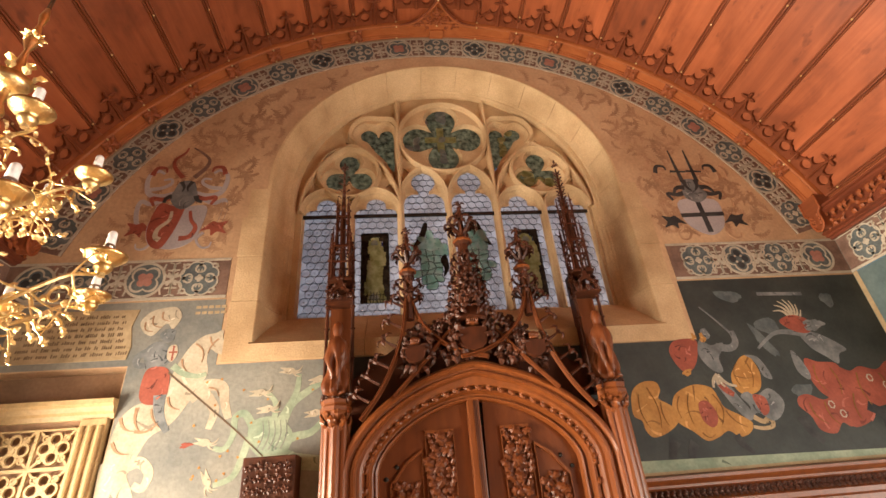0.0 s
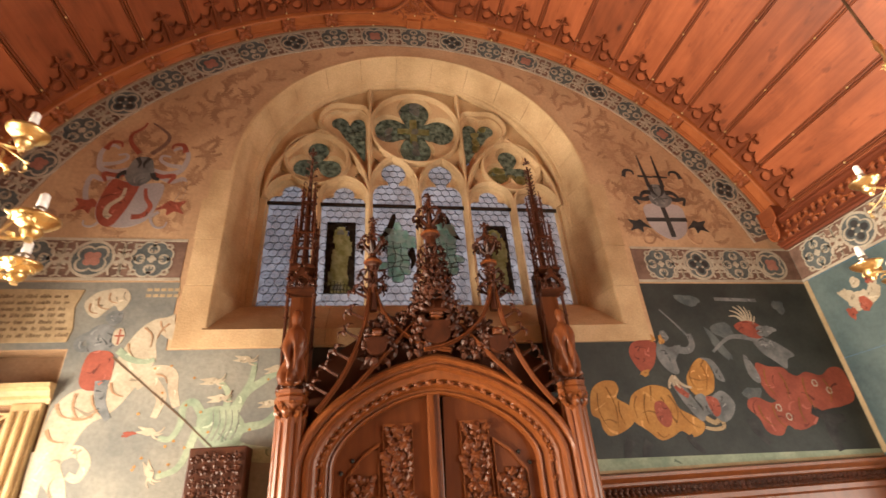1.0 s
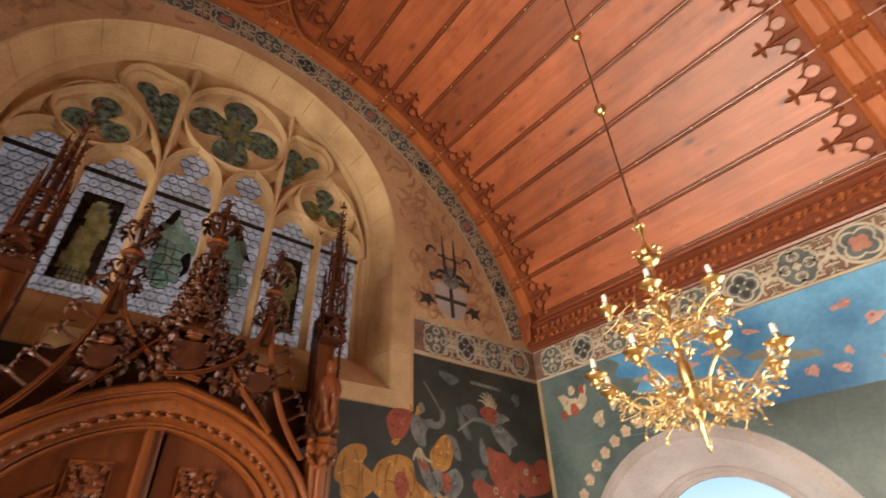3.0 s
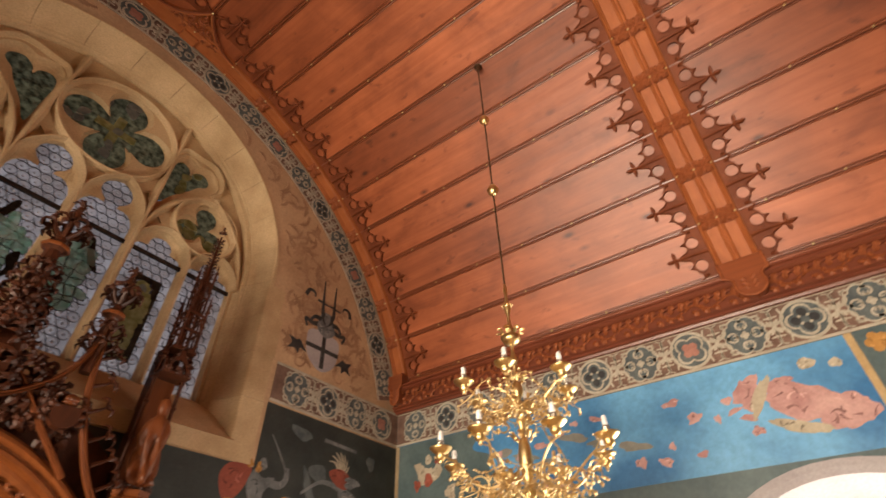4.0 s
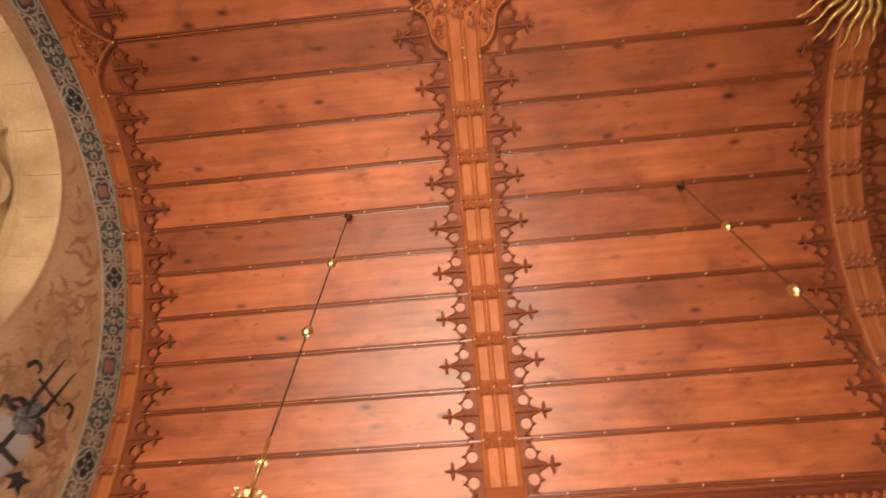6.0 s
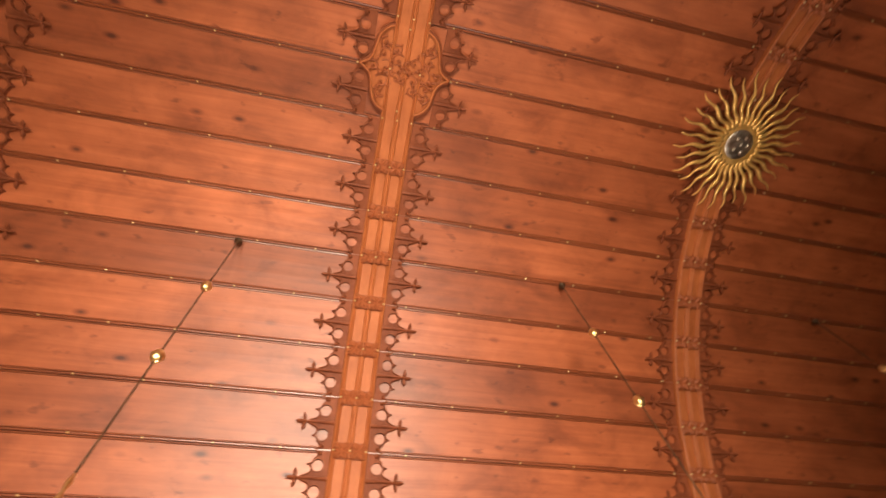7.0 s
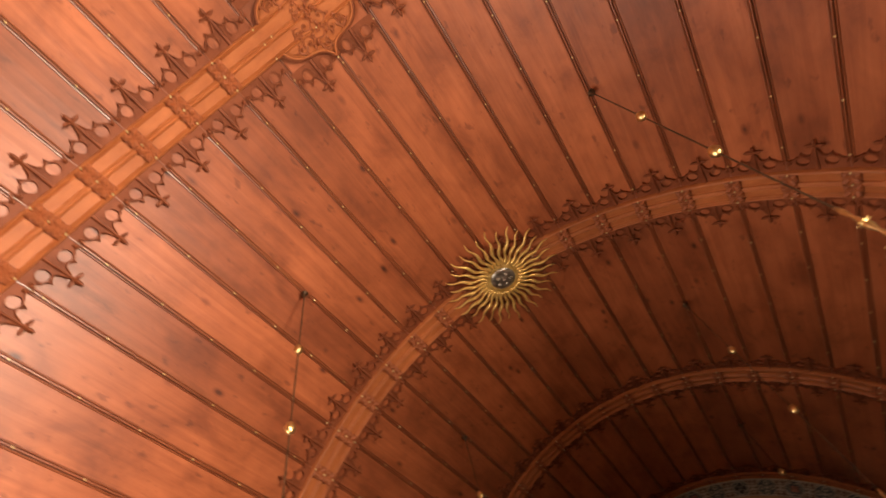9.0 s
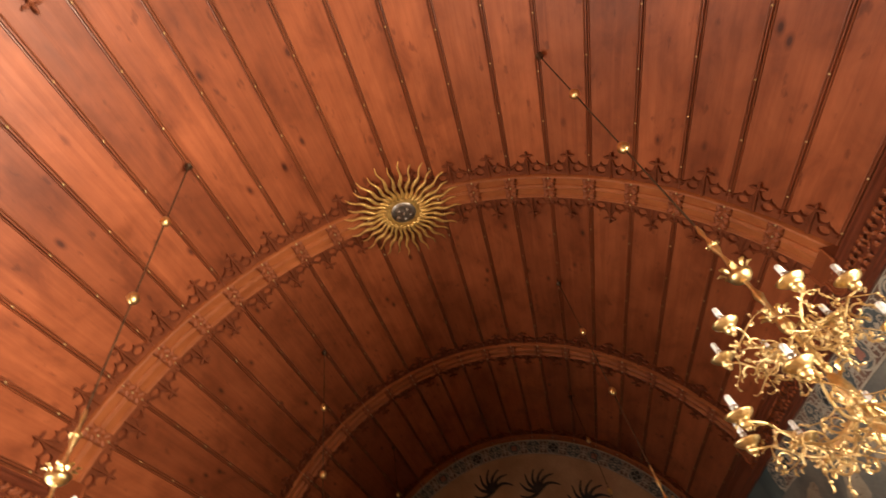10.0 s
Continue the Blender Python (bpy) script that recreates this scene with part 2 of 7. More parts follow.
def again(ob, parent, m, name=None):
    """One more object on the same mesh."""
    o = new(name or ob.name.split(".")[0], ob.data)
    o.parent = parent
    o.matrix_basis = m
    if "label" in ob:
        o["label"] = ob["label"]
    return o


def thing(name, label, category, group="", kind="", at=(0, 0, 0)):
    e = new(name)
    e.location = at
    e.empty_display_size = 0.1
    return tagged(e, label, category, group, kind)


def B():
    return bmesh.new()


def box(bm, a, b, mi=0):
    vs = [bm.verts.new((x, y, z)) for x in (a[0], b[0]) for y in (a[1], b[1]) for z in (a[2], b[2])]
    for q in ((0, 1, 3, 2), (4, 6, 7, 5), (0, 4, 5, 1), (2, 3, 7, 6), (0, 2, 6, 4), (1, 5, 7, 3)):
        bm.faces.new([vs[i] for i in q]).material_index = mi
    return bm


def soft_box(a, b, bevel=0.01):
    bm = box(B(), a, b)
    bmesh.ops.bevel(bm, geom=list(bm.edges), offset=bevel, segments=2, affect="EDGES", profile=0.6)
    return bm


def north(u, v, d):
    """On the window wall: along, up, out from the wall."""
    return Vector((u, YN - d, v))


def east(u, v, d):
    return Vector((XE - d, u, v))


def west(u, v, d):
    return Vector((XW + d, u, v))


def plate(bm, loops, place, d0, d1, mi=0, back=None):
    """A flat slab with holes, from depth d0 to d1. back: the loops at d0, where they differ."""
    from mathutils.geometry import tessellate_polygon
    back = back or loops
    tris = tessellate_polygon([[Vector((u, v, 0)) for u, v in lp] for lp in loops])
    rows = []
    for ls, d in ((loops, d1), (back, d0)):
        vs = [bm.verts.new(place(u, v, d)) for lp in ls for u, v in lp]
        rows.append(vs)
        for t in tris:
            if len(set(t)) == 3:
                try:
                    bm.faces.new([vs[i] for i in t]).material_index = mi
                except ValueError:
                    pass
    k = 0
    for lp in loops:
        n = len(lp)
        for i in range(n):
            j = (i + 1) % n
            bm.faces.new((rows[0][k + i], rows[0][k + j], rows[1][k + j], rows[1][k + i])).material_index = mi
        k += n
    return bm


def tube(bm, pts, r, n=6, mi=0, cap=True):
    pts = [Vector(p) for p in pts]
    rs = r if isinstance(r, (list, tuple)) else [r] * len(pts)
    rings, up = [], None
    for i, p in enumerate(pts):
        d = (pts[min(i + 1, len(pts) - 1)] - pts[max(i - 1, 0)]).normalized()
        if up is None:
            up = d.orthogonal().normalized()
        up = (up - d * up.dot(d)).normalized()
        side = d.cross(up)
        rings.append([bm.verts.new(p + (up * math.cos(a) + side * math.sin(a)) * rs[i]) for a in (2 * math.pi * k / n for k in range(n))])
    for a, b in zip(rings, rings[1:]):
        for k in range(n):
            bm.faces.new((a[k], a[(k + 1) % n], b[(k + 1) % n], b[k])).material_index = mi
    if cap:
        bm.faces.new(rings[0]).material_index = mi
        bm.faces.new(rings[-1][::-1]).material_index = mi
    return bm


def lathe(bm, profile, at=(0, 0, 0), n=16, mi=0):
    rings = [[bm.verts.new((at[0] + r * math.cos(a), at[1] + r * math.sin(a), at[2] + z)) for a in (2 * math.pi * k / n for k in range(n))] for r, z in profile]
    for a, b in zip(rings, rings[1:]):
        for k in range(n):
            bm.faces.new((a[k], a[(k + 1) % n], b[(k + 1) % n], b[k])).material_index = mi
    bm.faces.new(rings[0]).material_index = mi
    bm.faces.new(rings[-1]).material_index = mi
    return bm


def sweep(bm, path, outline, close=False, mi=0):
    """path: (point, side, out) rows; outline: closed (s, o) loop, s along side, o along out."""
    rings = [[bm.verts.new(p + s * a + o * b) for a, b in outline] for p, s, o in path]
    n = len(outline)
    pairs = list(zip(rings, rings[1:])) + ([(rings[-1], rings[0])] if close else [])
    for a, b in pairs:
        for k in range(n):
            bm.faces.new((a[k], a[(k + 1) % n], b[(k + 1) % n], b[k])).material_index = mi
    if not close:
        bm.faces.new(rings[0]).material_index = mi
        bm.faces.new(rings[-1]).material_index = mi
    return bm


def lump(bm, c, r, sub=1, rough=0.0, mi=0):
    geo = bmesh.ops.create_icosphere(bm, subdivisions=sub, radius=1.0)
    for v in geo["verts"]:
        k = 1 + rough * noise.noise(v.co * 2.3 + Vector(c) * 7)
        v.co = Vector([c[i] + v.co[i] * r[i] * k for i in range(3)])
        for f in v.link_faces:
            f.material_index = mi
    return bm


def leaf(bm, base, way, up, size, rnd, mi=0):
    """One curled, lobed carved leaf with thickness."""
    way, up = Vector(way).normalized(), Vector(up)
    up = (up - way * up.dot(way)).normalized()
    side = way.cross(up)
    rows = []
    for k, (s, w, h) in enumerate(((0, .16, 0), (.28, .62, .14), (.5, .4, .22), (.72, .66, .2), (1.0, .14, -.02))):
        c = Vector(base) + (way * s + up * h) * size
        rows.append([bm.verts.new(c + side * w * size * .5), bm.verts.new(c + up * size * .13), bm.verts.new(c - side * w * size * .5), bm.verts.new(c - up * size * .08)])
    for a, b in zip(rows, rows[1:]):
        for i in range(4):
            bm.faces.new((a[i], a[(i + 1) % 4], b[(i + 1) % 4], b[i])).material_index = mi
    bm.faces.new(rows[-1]).material_index = mi


def crocket(bm, at, size, rnd, n=7, out=(0, -1, 0)):
    """A tuft of carved leaves round a bud."""
    at, out = Vector(at), Vector(out)
    lump(bm, at + out * size * .1, (size * .22,) * 3, 1, .3)
    for k in range(n):
        a = 2 * math.pi * (k + rnd.random() * .5) / n
        side = out.orthogonal().normalized()
        way = side * math.cos(a) + out.cross(side) * math.sin(a) + out * rnd.uniform(.1, .6)
        leaf(bm, at, way, out, size * rnd.uniform(.6, .95), rnd)


def arc(cx, cz, r, a0, a1, n, rz=None):
    return [(cx + r * math.sin(a0 + (a1 - a0) * i / n), cz + (rz or r) * math.cos(a0 + (a1 - a0) * i / n)) for i in range(n + 1)]


def ring(cx, cz, r, n=24):
    return [(cx + r * math.cos(2 * math.pi * i / n), cz + r * math.sin(2 * math.pi * i / n)) for i in range(n)]


def foil(cx, cz, r, n, turn=0.0, d=0.5, lobe=0.47, m=8):
    """The outline of n overlapping circles."""
    lo, di = lobe * r, d * r
    c = di * math.cos(math.pi / n) + math.sqrt(max(lo * lo - (di * math.sin(math.pi / n)) ** 2, 0))
    cut = math.atan2(c * math.sin(math.pi / n), c * math.cos(math.pi / n) - di)
    pts = []
    for i in range(n):
        t = turn + 2 * math.pi * i / n
        for k in range(m):
            a = t - cut + 2 * cut * k / m
            pts.append((cx + di * math.cos(t) + lo * math.cos(a), cz + di * math.sin(t) + lo * math.sin(a)))
    return pts


def blot(cx, cz, rx, rz, turn=0.0, wob=0.08, n=36, seed=0):
    """An uneven oval of paint."""
    pts = []
    c, s = math.cos(radians(turn)), math.sin(radians(turn))
    for i in range(n):
        a = 2 * math.pi * i / n
        k = 1 + wob * (math.sin(3 * a + seed + 9 * cx) + .6 * math.sin(5 * a + 2.3 * seed + 7 * cz) + .45 * math.sin(9 * a + cx * 31) + .3 * math.sin(14 * a + cz * 37))
        x, z = rx * k * math.cos(a), rz * k * math.sin(a)
        pts.append((cx + c * x - s * z, cz + s * x + c * z))
    return pts


def ribbon(pts, w0, w1):
    """A tapering stroke as an outline."""
    left, right, n = [], [], len(pts)
    for i, p in enumerate(pts):
        a, b = pts[max(i - 1, 0)], pts[min(i + 1, n - 1)]
        dx, dz = b[0] - a[0], b[1] - a[1]
        l = math.hypot(dx, dz) or 1
        w = (w0 + (w1 - w0) * i / (n - 1)) / 2
        left.append((p[0] - dz / l * w, p[1] + dx / l * w))
        right.append((p[0] + dz / l * w, p[1] - dx / l * w))
    return left + right[::-1]


def bend(p, q, sag, n=8):
    """A curved line between two points."""
    (x0, z0), (x1, z1) = p, q
    return [(x0 + (x1 - x0) * t + (z1 - z0) * sag * math.sin(math.pi * t), z0 + (z1 - z0) * t - (x1 - x0) * sag * math.sin(math.pi * t)) for t in (i / n for i in range(n + 1))]


def curved(pts, n=5, shut=True):
    """A smooth line through a few points."""
    m, out = len(pts), []
    for i in range(m if shut else m - 1):
        at = lambda k: pts[k % m] if shut else pts[min(max(k, 0), m - 1)]
        a, b, c, d = at(i - 1), at(i), at(i + 1), at(i + 2)
        for j in range(n):
            t = j / n
            out.append(tuple(.5 * (2 * q + (r - p) * t + (2 * p - 5 * q + 4 * r - s) * t * t + (3 * q - p - 3 * r + s) * t ** 3) for p, q, r, s in zip(a, b, c, d)))
    return out if shut else out + [pts[-1]]


def inside(p, loop):
    hit = False
    for (x0, z0), (x1, z1) in zip(loop, loop[1:] + loop[:1]):
        if (z0 > p[1]) != (z1 > p[1]) and p[0] < (x1 - x0) * (p[1] - z0) / (z1 - z0) + x0:
            hit = not hit
    return hit


def offset(lp, k):
    """The loop grown outwards by k."""
    area = sum(a[0] * b[1] - b[0] * a[1] for a, b in zip(lp, lp[1:] + lp[:1]))
    s, out, n = (1 if area > 0 else -1), [], len(lp)
    for i, p in enumerate(lp):
        a, b = lp[i - 1], lp[(i + 1) % n]
        d1, d2 = Vector((p[0] - a[0], p[1] - a[1])), Vector((b[0] - p[0], b[1] - p[1]))
        n1 = Vector((d1.y, -d1.x)).normalized()
        n2 = Vector((d2.y, -d2.x)).normalized()
        v = n1 + n2
        v = v / max(v.dot(v) / 2, .6)
        out.append((p[0] + s * k * v.x, p[1] + s * k * v.y))
    return out


PAINT_RND = random.Random(77)


def paint(parent, name, material, shapes, place, depth, label=""):
    """Painted shapes, a hair proud of the wall; each next one lies a little higher. Brush strokes of darker and lighter paint run over the larger ones."""
    base, q, made = .0046 + depth * .09, PAINT_RND, None
    mats = [material, *SHADES[material.name]] if material.name in SHADES else [material]
    joined = len(shapes) > 12
    bm = None
    for k, s in enumerate(shapes):
        if bm is None:
            bm = B()
        top = base + .0002 * k
        plate(bm, [s], place, -.002, top)
        lo_u, hi_u = min(p[0] for p in s), max(p[0] for p in s)
        lo_v, hi_v = min(p[1] for p in s), max(p[1] for p in s)
        size = math.sqrt((hi_u - lo_u) * (hi_v - lo_v))
        if len(mats) > 1 and size > .09:
            for j in range(int(7 + 20 * min(size, .8))):
                p = (q.uniform(lo_u, hi_u), q.uniform(lo_v, hi_v))
                a, l = q.uniform(0, 6.3), q.uniform(.12, .34) * size
                e = (p[0] + l * math.cos(a), p[1] + l * math.sin(a))
                if inside(p, s) and inside(e, s):
                    plate(bm, [ribbon(bend(p, e, q.uniform(-.3, .3), 5), q.uniform(.006, .02) + .02 * size, .003)], place, -.002, top + .0001 + .0002 * q.random(), 1 if q.random() < .6 else 2)
        if not joined:
            made = part(name, bm, mats, parent, label)
            bm = None
    if joined:
        made = part(name, bm, mats, parent, label)
        made["kind"] = "stuff"
    return made

# ---- setting ----
WIN_Z, WIN_R, WIN_H = 5.07, 2.10, 2.0                # north window: spring and radius at the wall face
TR_R = 1.95                              # its radius at the tracery


def arched(cx, hw, z0, zs, n=28, rise=None):
    """A round-headed opening."""
    return [(cx - hw, z0)] + arc(cx, zs, hw, -math.pi / 2, math.pi / 2, n, rise) + [(cx + hw, z0)]


def low_arch(hw, rise, zs=1.95, n=36, point=0.0):
    """A depressed, slightly pointed arch about the room's axis, as a line from left to right."""
    pts = []
    for i in range(n + 1):
        a = -math.cos(math.pi * i / n)
        z = zs + rise * max(1 - abs(a) ** 1.68, 0) ** (1 / 1.68) + point * max(0, 1 - abs(a) * 5)
        pts.append((CX + a * hw, z))
    return pts


def slab(name, a, b, material, label, category):
    return tagged(part(name, box(B(), a, b), material), label, category, kind="structure")


slab("ground", (-400, -400, -0.75), (400, 400, -0.6), M_GROUND, "rough grass and earth outside the hall", "ground")
slab("floor", (XW - 0.6, YS - 0.6, -0.3), (XE + 0.6, YN + 0.8, 0), M_FLOOR, "warm oak boarded floor of the hall", "floor")

# window wall
NICHE = [(XW + 0.02, 0.02), (-2.5, 0.02), (-2.5, 3.01), (XW + 0.02, 3.01)]
door_hole = [(CX - 0.9, 0.02)] + low_arch(0.9, 0.6) + [(CX + 0.9, 0.02)]
bm = plate(B(), [[(XW - 0.6, 0), (XE + 0.6, 0), (XE + 0.6, 8.2), (XW - 0.6, 8.2)], arched(CX, WIN_R, 3.0, WIN_Z, 28, WIN_H), door_hole, NICHE], north, -0.75, 0)
wall_n = tagged(part("wall_north", bm, M_PLASTER), "ochre plastered end wall with painted sprigs and a tall window", "wall", kind="structure")
slab("niche_back", (XW, YN + 0.2, 0), (-2.4, YN + 0.3, 3.1), M_BROWN, "brown plastered back of the wall niche", "wall")
slab("passage_back", (CX - 1.1, YN + 0.6, 0), (CX + 1.1, YN + 0.7, 2.8), M_BROWN, "dim plaster closing the doorway behind", "wall")

# side walls with round-headed windows
W_R, W_Z, W_IN = 1.42, 1.3, 0.95
for name, place, words in (("wall_east", east, "painted long wall with round-headed windows"), ("wall_west", west, "painted long wall with round-headed windows opposite")):
    loops = [[(YS - 0.6, 0), (YN + 0.7, 0), (YN + 0.7, 4.6), (YS - 0.6, 4.6)]] + [arched(y, W_R, 0.7, W_Z) for y in WINDOWS_Y]
    tagged(part(name, plate(B(), loops, place, -0.6, 0), M_TEAL), words, "wall", kind="structure")
    for i, y in enumerate(WINDOWS_Y):
        w = thing(f"window_{(2 if place is east else 4) + i}", "round-headed window in a deep pale sandstone splay", "window", "side windows", "structure")
        bm = B()
        rows = []
        for r, d, zs in ((1.419, 0.004, W_Z), (1.36, 0.012, W_Z), (1.30, 0.0, W_Z), (1.0, -0.40, W_Z + 0.06), (W_IN, -0.40, W_Z + 0.07), (W_IN, -0.6, W_Z + 0.07)):
            rows.append([bm.verts.new(place(u, v, d)) for u, v in arched(y, r, 0.72, zs)])
        for a, b in zip(rows, rows[1:]):
            for k in range(len(a) - 1):
                bm.faces.new((a[k], a[k + 1], b[k + 1], b[k]))
        part("splay", bm, M_STONE_PINK, w, smooth=False)
        part("window_sill", plate(B(), [[(y - 1.4, 0.66), (y + 1.4, 0.66), (y + 1.4, 0.74), (y - 1.4, 0.74)]], place, -0.6, 0.05), M_STONE_PINK, w)
        part("window_frame", plate(B(), [arched(y, W_IN + .03, .73, W_Z + .07), arched(y, W_IN - .05, .78, W_Z + .07)], place, -0.52, -0.46), M_STONE_PINK, w)

slab("wall_south", (XW - 0.6, YS - 0.5, 0), (XE + 0.6, YS, 8.2), M_PLASTER, "dim painted far end wall under the vault", "wall")

# vaulted ceiling: boards, battens and the shell above them in one mesh
rnd = random.Random(5)


def on_vault(a, r, y):
    return Vector((CX + r * math.sin(a), y, ZC + r * math.cos(a)))


bm = B()
BAYS = ((YN, RIBS[0]), (RIBS[0], RIBS[1]), (RIBS[1], RIBS[2]), (RIBS[2], YS))
BATTEN = [(-.055, -.05), (-.055, -.008), (-.036, -.008), (-.036, .006), (-.03, .016), (-.02, .014), (-.015, .0), (-.011, .0), (-.011, .022), (-.006, .032), (.006, .032), (.011, .022), (.011, .0), (.015, .0), (.02, .014), (.03, .016), (.036, .006), (.036, -.008), (.055, -.008), (.055, -.05)]
for y0, y1 in BAYS:
    for k in range(-11, 11):
        a0, a1 = max(k * STEP, radians(-75.4)) + 0.0075, min((k + 1) * STEP, radians(75.4)) - 0.0075
        lift = rnd.uniform(-0.003, 0.003)
        grid = [[[bm.verts.new(on_vault(a0 + (a1 - a0) * i / 3, r + lift, y)) for y in (y0 - 0.002, y1 + 0.002)] for i in range(4)] for r in (RV, RV + 0.04)]
        for i in range(3):
            for g in grid:
                bm.faces.new((g[i][0], g[i + 1][0], g[i + 1][1], g[i][1]))
            for e in (0, 1):
                bm.faces.new((grid[0][i][e], grid[0][i + 1][e], grid[1][i + 1][e], grid[1][i][e]))
        for i in (0, 3):
            bm.faces.new((grid[0][i][0], grid[0][i][1], grid[1][i][1], grid[1][i][0]))
    for k in range(-10, 11):
        a = k * STEP
        side, inn = Vector((math.cos(a), 0, -math.sin(a))), Vector((-math.sin(a), 0, -math.cos(a)))
        sweep(bm, [(on_vault(a, RV, y), side, inn) for y in (y0, y1)], BATTEN, mi=1)
shell = [[bm.verts.new(on_vault(radians(-76 + 152 * i / 40), r, y)) for y in (YN + 0.5, YS - 0.3)] for r in (RV + 0.05, RV + 0.12) for i in range(41)]
for g in (shell[:41], shell[41:]):
    for a, b in zip(g, g[1:]):
        bm.faces.new((a[0], b[0], b[1], a[1])).material_index = 1
tagged(part("ceiling", bm, [M_BOARD, M_BATTEN]), "red-brown knotty pine barrel vault of long boards and battens", "ceiling", kind="structure")

bm = B()
for k in range(-10, 11):
    y = 4.08 + (0.17 if k % 2 else 0)
    while y > YS + 0.4:
        if min(abs(y - r) for r in RIBS) > 0.34:
            lump(bm, on_vault(k * STEP, RV - 0.038, y), (0.012, 0.012, 0.016), 1)
        y -= 0.696
tagged(part("ceiling_studs", bm, M_STUD), "small gilt studs along the ceiling battens", "studs", kind="stuff")

# ribs with fretwork and rosettes


def rib_outline(w0, w1, half=False):
    """Rolled edges, sunk panels and a double roll between them."""
    pts = [(w0, -.01), (w0, .05), (w0 + .008, .082), (w0 + .022, .092), (w0 + .034, .08), (w0 + .038, .066), (w0 + .046, .074), (w0 + .054, .066), (w0 + .058, .05)]
    if not half:
        c = (w0 + w1) / 2
        pts += [(c - .036, .05), (c - .032, .074), (c - .018, .086), (c - .004, .07), (c + .004, .07), (c + .018, .086), (c + .032, .074), (c + .036, .05)]
    return pts + [(w0 + w1 - p, q) for p, q in pts[8::-1]]


def fret():
    """Pierced bracket beside a rib: a plate with two round holes, scooped edges, and a stalk with a cross-shaped tip; x along the rib, y away from it."""
    bm = B()
    flat = lambda u, v, d: Vector((u, v, -d))
    side = [(.292, .0), (.292, .178), (.278, .15), (.25, .134), (.215, .148), (.196, .172), (.17, .176), (.15, .2), (.142, .236), (.128, .206), (.1, .186), (.07, .188), (.046, .21), (.03, .25), (.017, .29)]
    outline = side + [(-u, v) for u, v in side[::-1]]
    holes = [ring(q * .131, .118, .062, 14)[::-1] for q in (-1, 1)]
    plate(bm, [outline] + holes, flat, .0, .03)
    # raised rims along the scoops and round the holes
    for q in (-1, 1):
        plate(bm, [ring(q * .131, .118, .076, 14), ring(q * .131, .118, .063, 14)], flat, .02, .042)
        tube(bm, [(q * u, v * .97, -.036) for u, v in side[1:]], .009, 5)
        leaf(bm, (q * .245, .09, -.03), (q * .2, .5, -.4), (0, 0, -1), .07, rnd)
    tube(bm, [(0, .0, -.03), (0, .16, -.046), (0, .3, -.046), (0, .36, -.04)], [.026, .018, .013, .012], 6)
    for way, l in (((1, .12), .1), ((-1, .12), .1), ((0, 1), .1)):
        w = Vector((way[0], way[1], -.18)).normalized()
        c = Vector((0, .335, -.036))
        tube(bm, [c, c + w * l * .35, c + w * l * .7, c + w * l], [.012, .02, .018, .003], 6)
    lump(bm, (0, .33, -.05), (.024, .024, .022), 1, .2)
    return bm


def rosette():
    bm = B()
    for k in range(4):
        a = math.pi / 4 + k * math.pi / 2
        leaf(bm, (0, 0, -.012), (math.cos(a), math.sin(a), -.25), (0, 0, -1), .12, rnd)
        leaf(bm, (0, 0, -.012), (math.cos(a + .7), math.sin(a + .7), -.2), (0, 0, -1), .085, rnd)
    lump(bm, (0, 0, -.025), (.024, .024, .02), 1, .2)
    return bm


FRET = ROSE = None


def vault_frame(a, r, y, flip=1):
    """x along the rib, y away along the hall, z outward from the vault."""
    m = Matrix(((math.cos(a), 0, math.sin(a)), (0, flip, 0), (-math.sin(a), 0, math.cos(a)))).to_4x4()
    m.translation = on_vault(a, r, y)
    return m


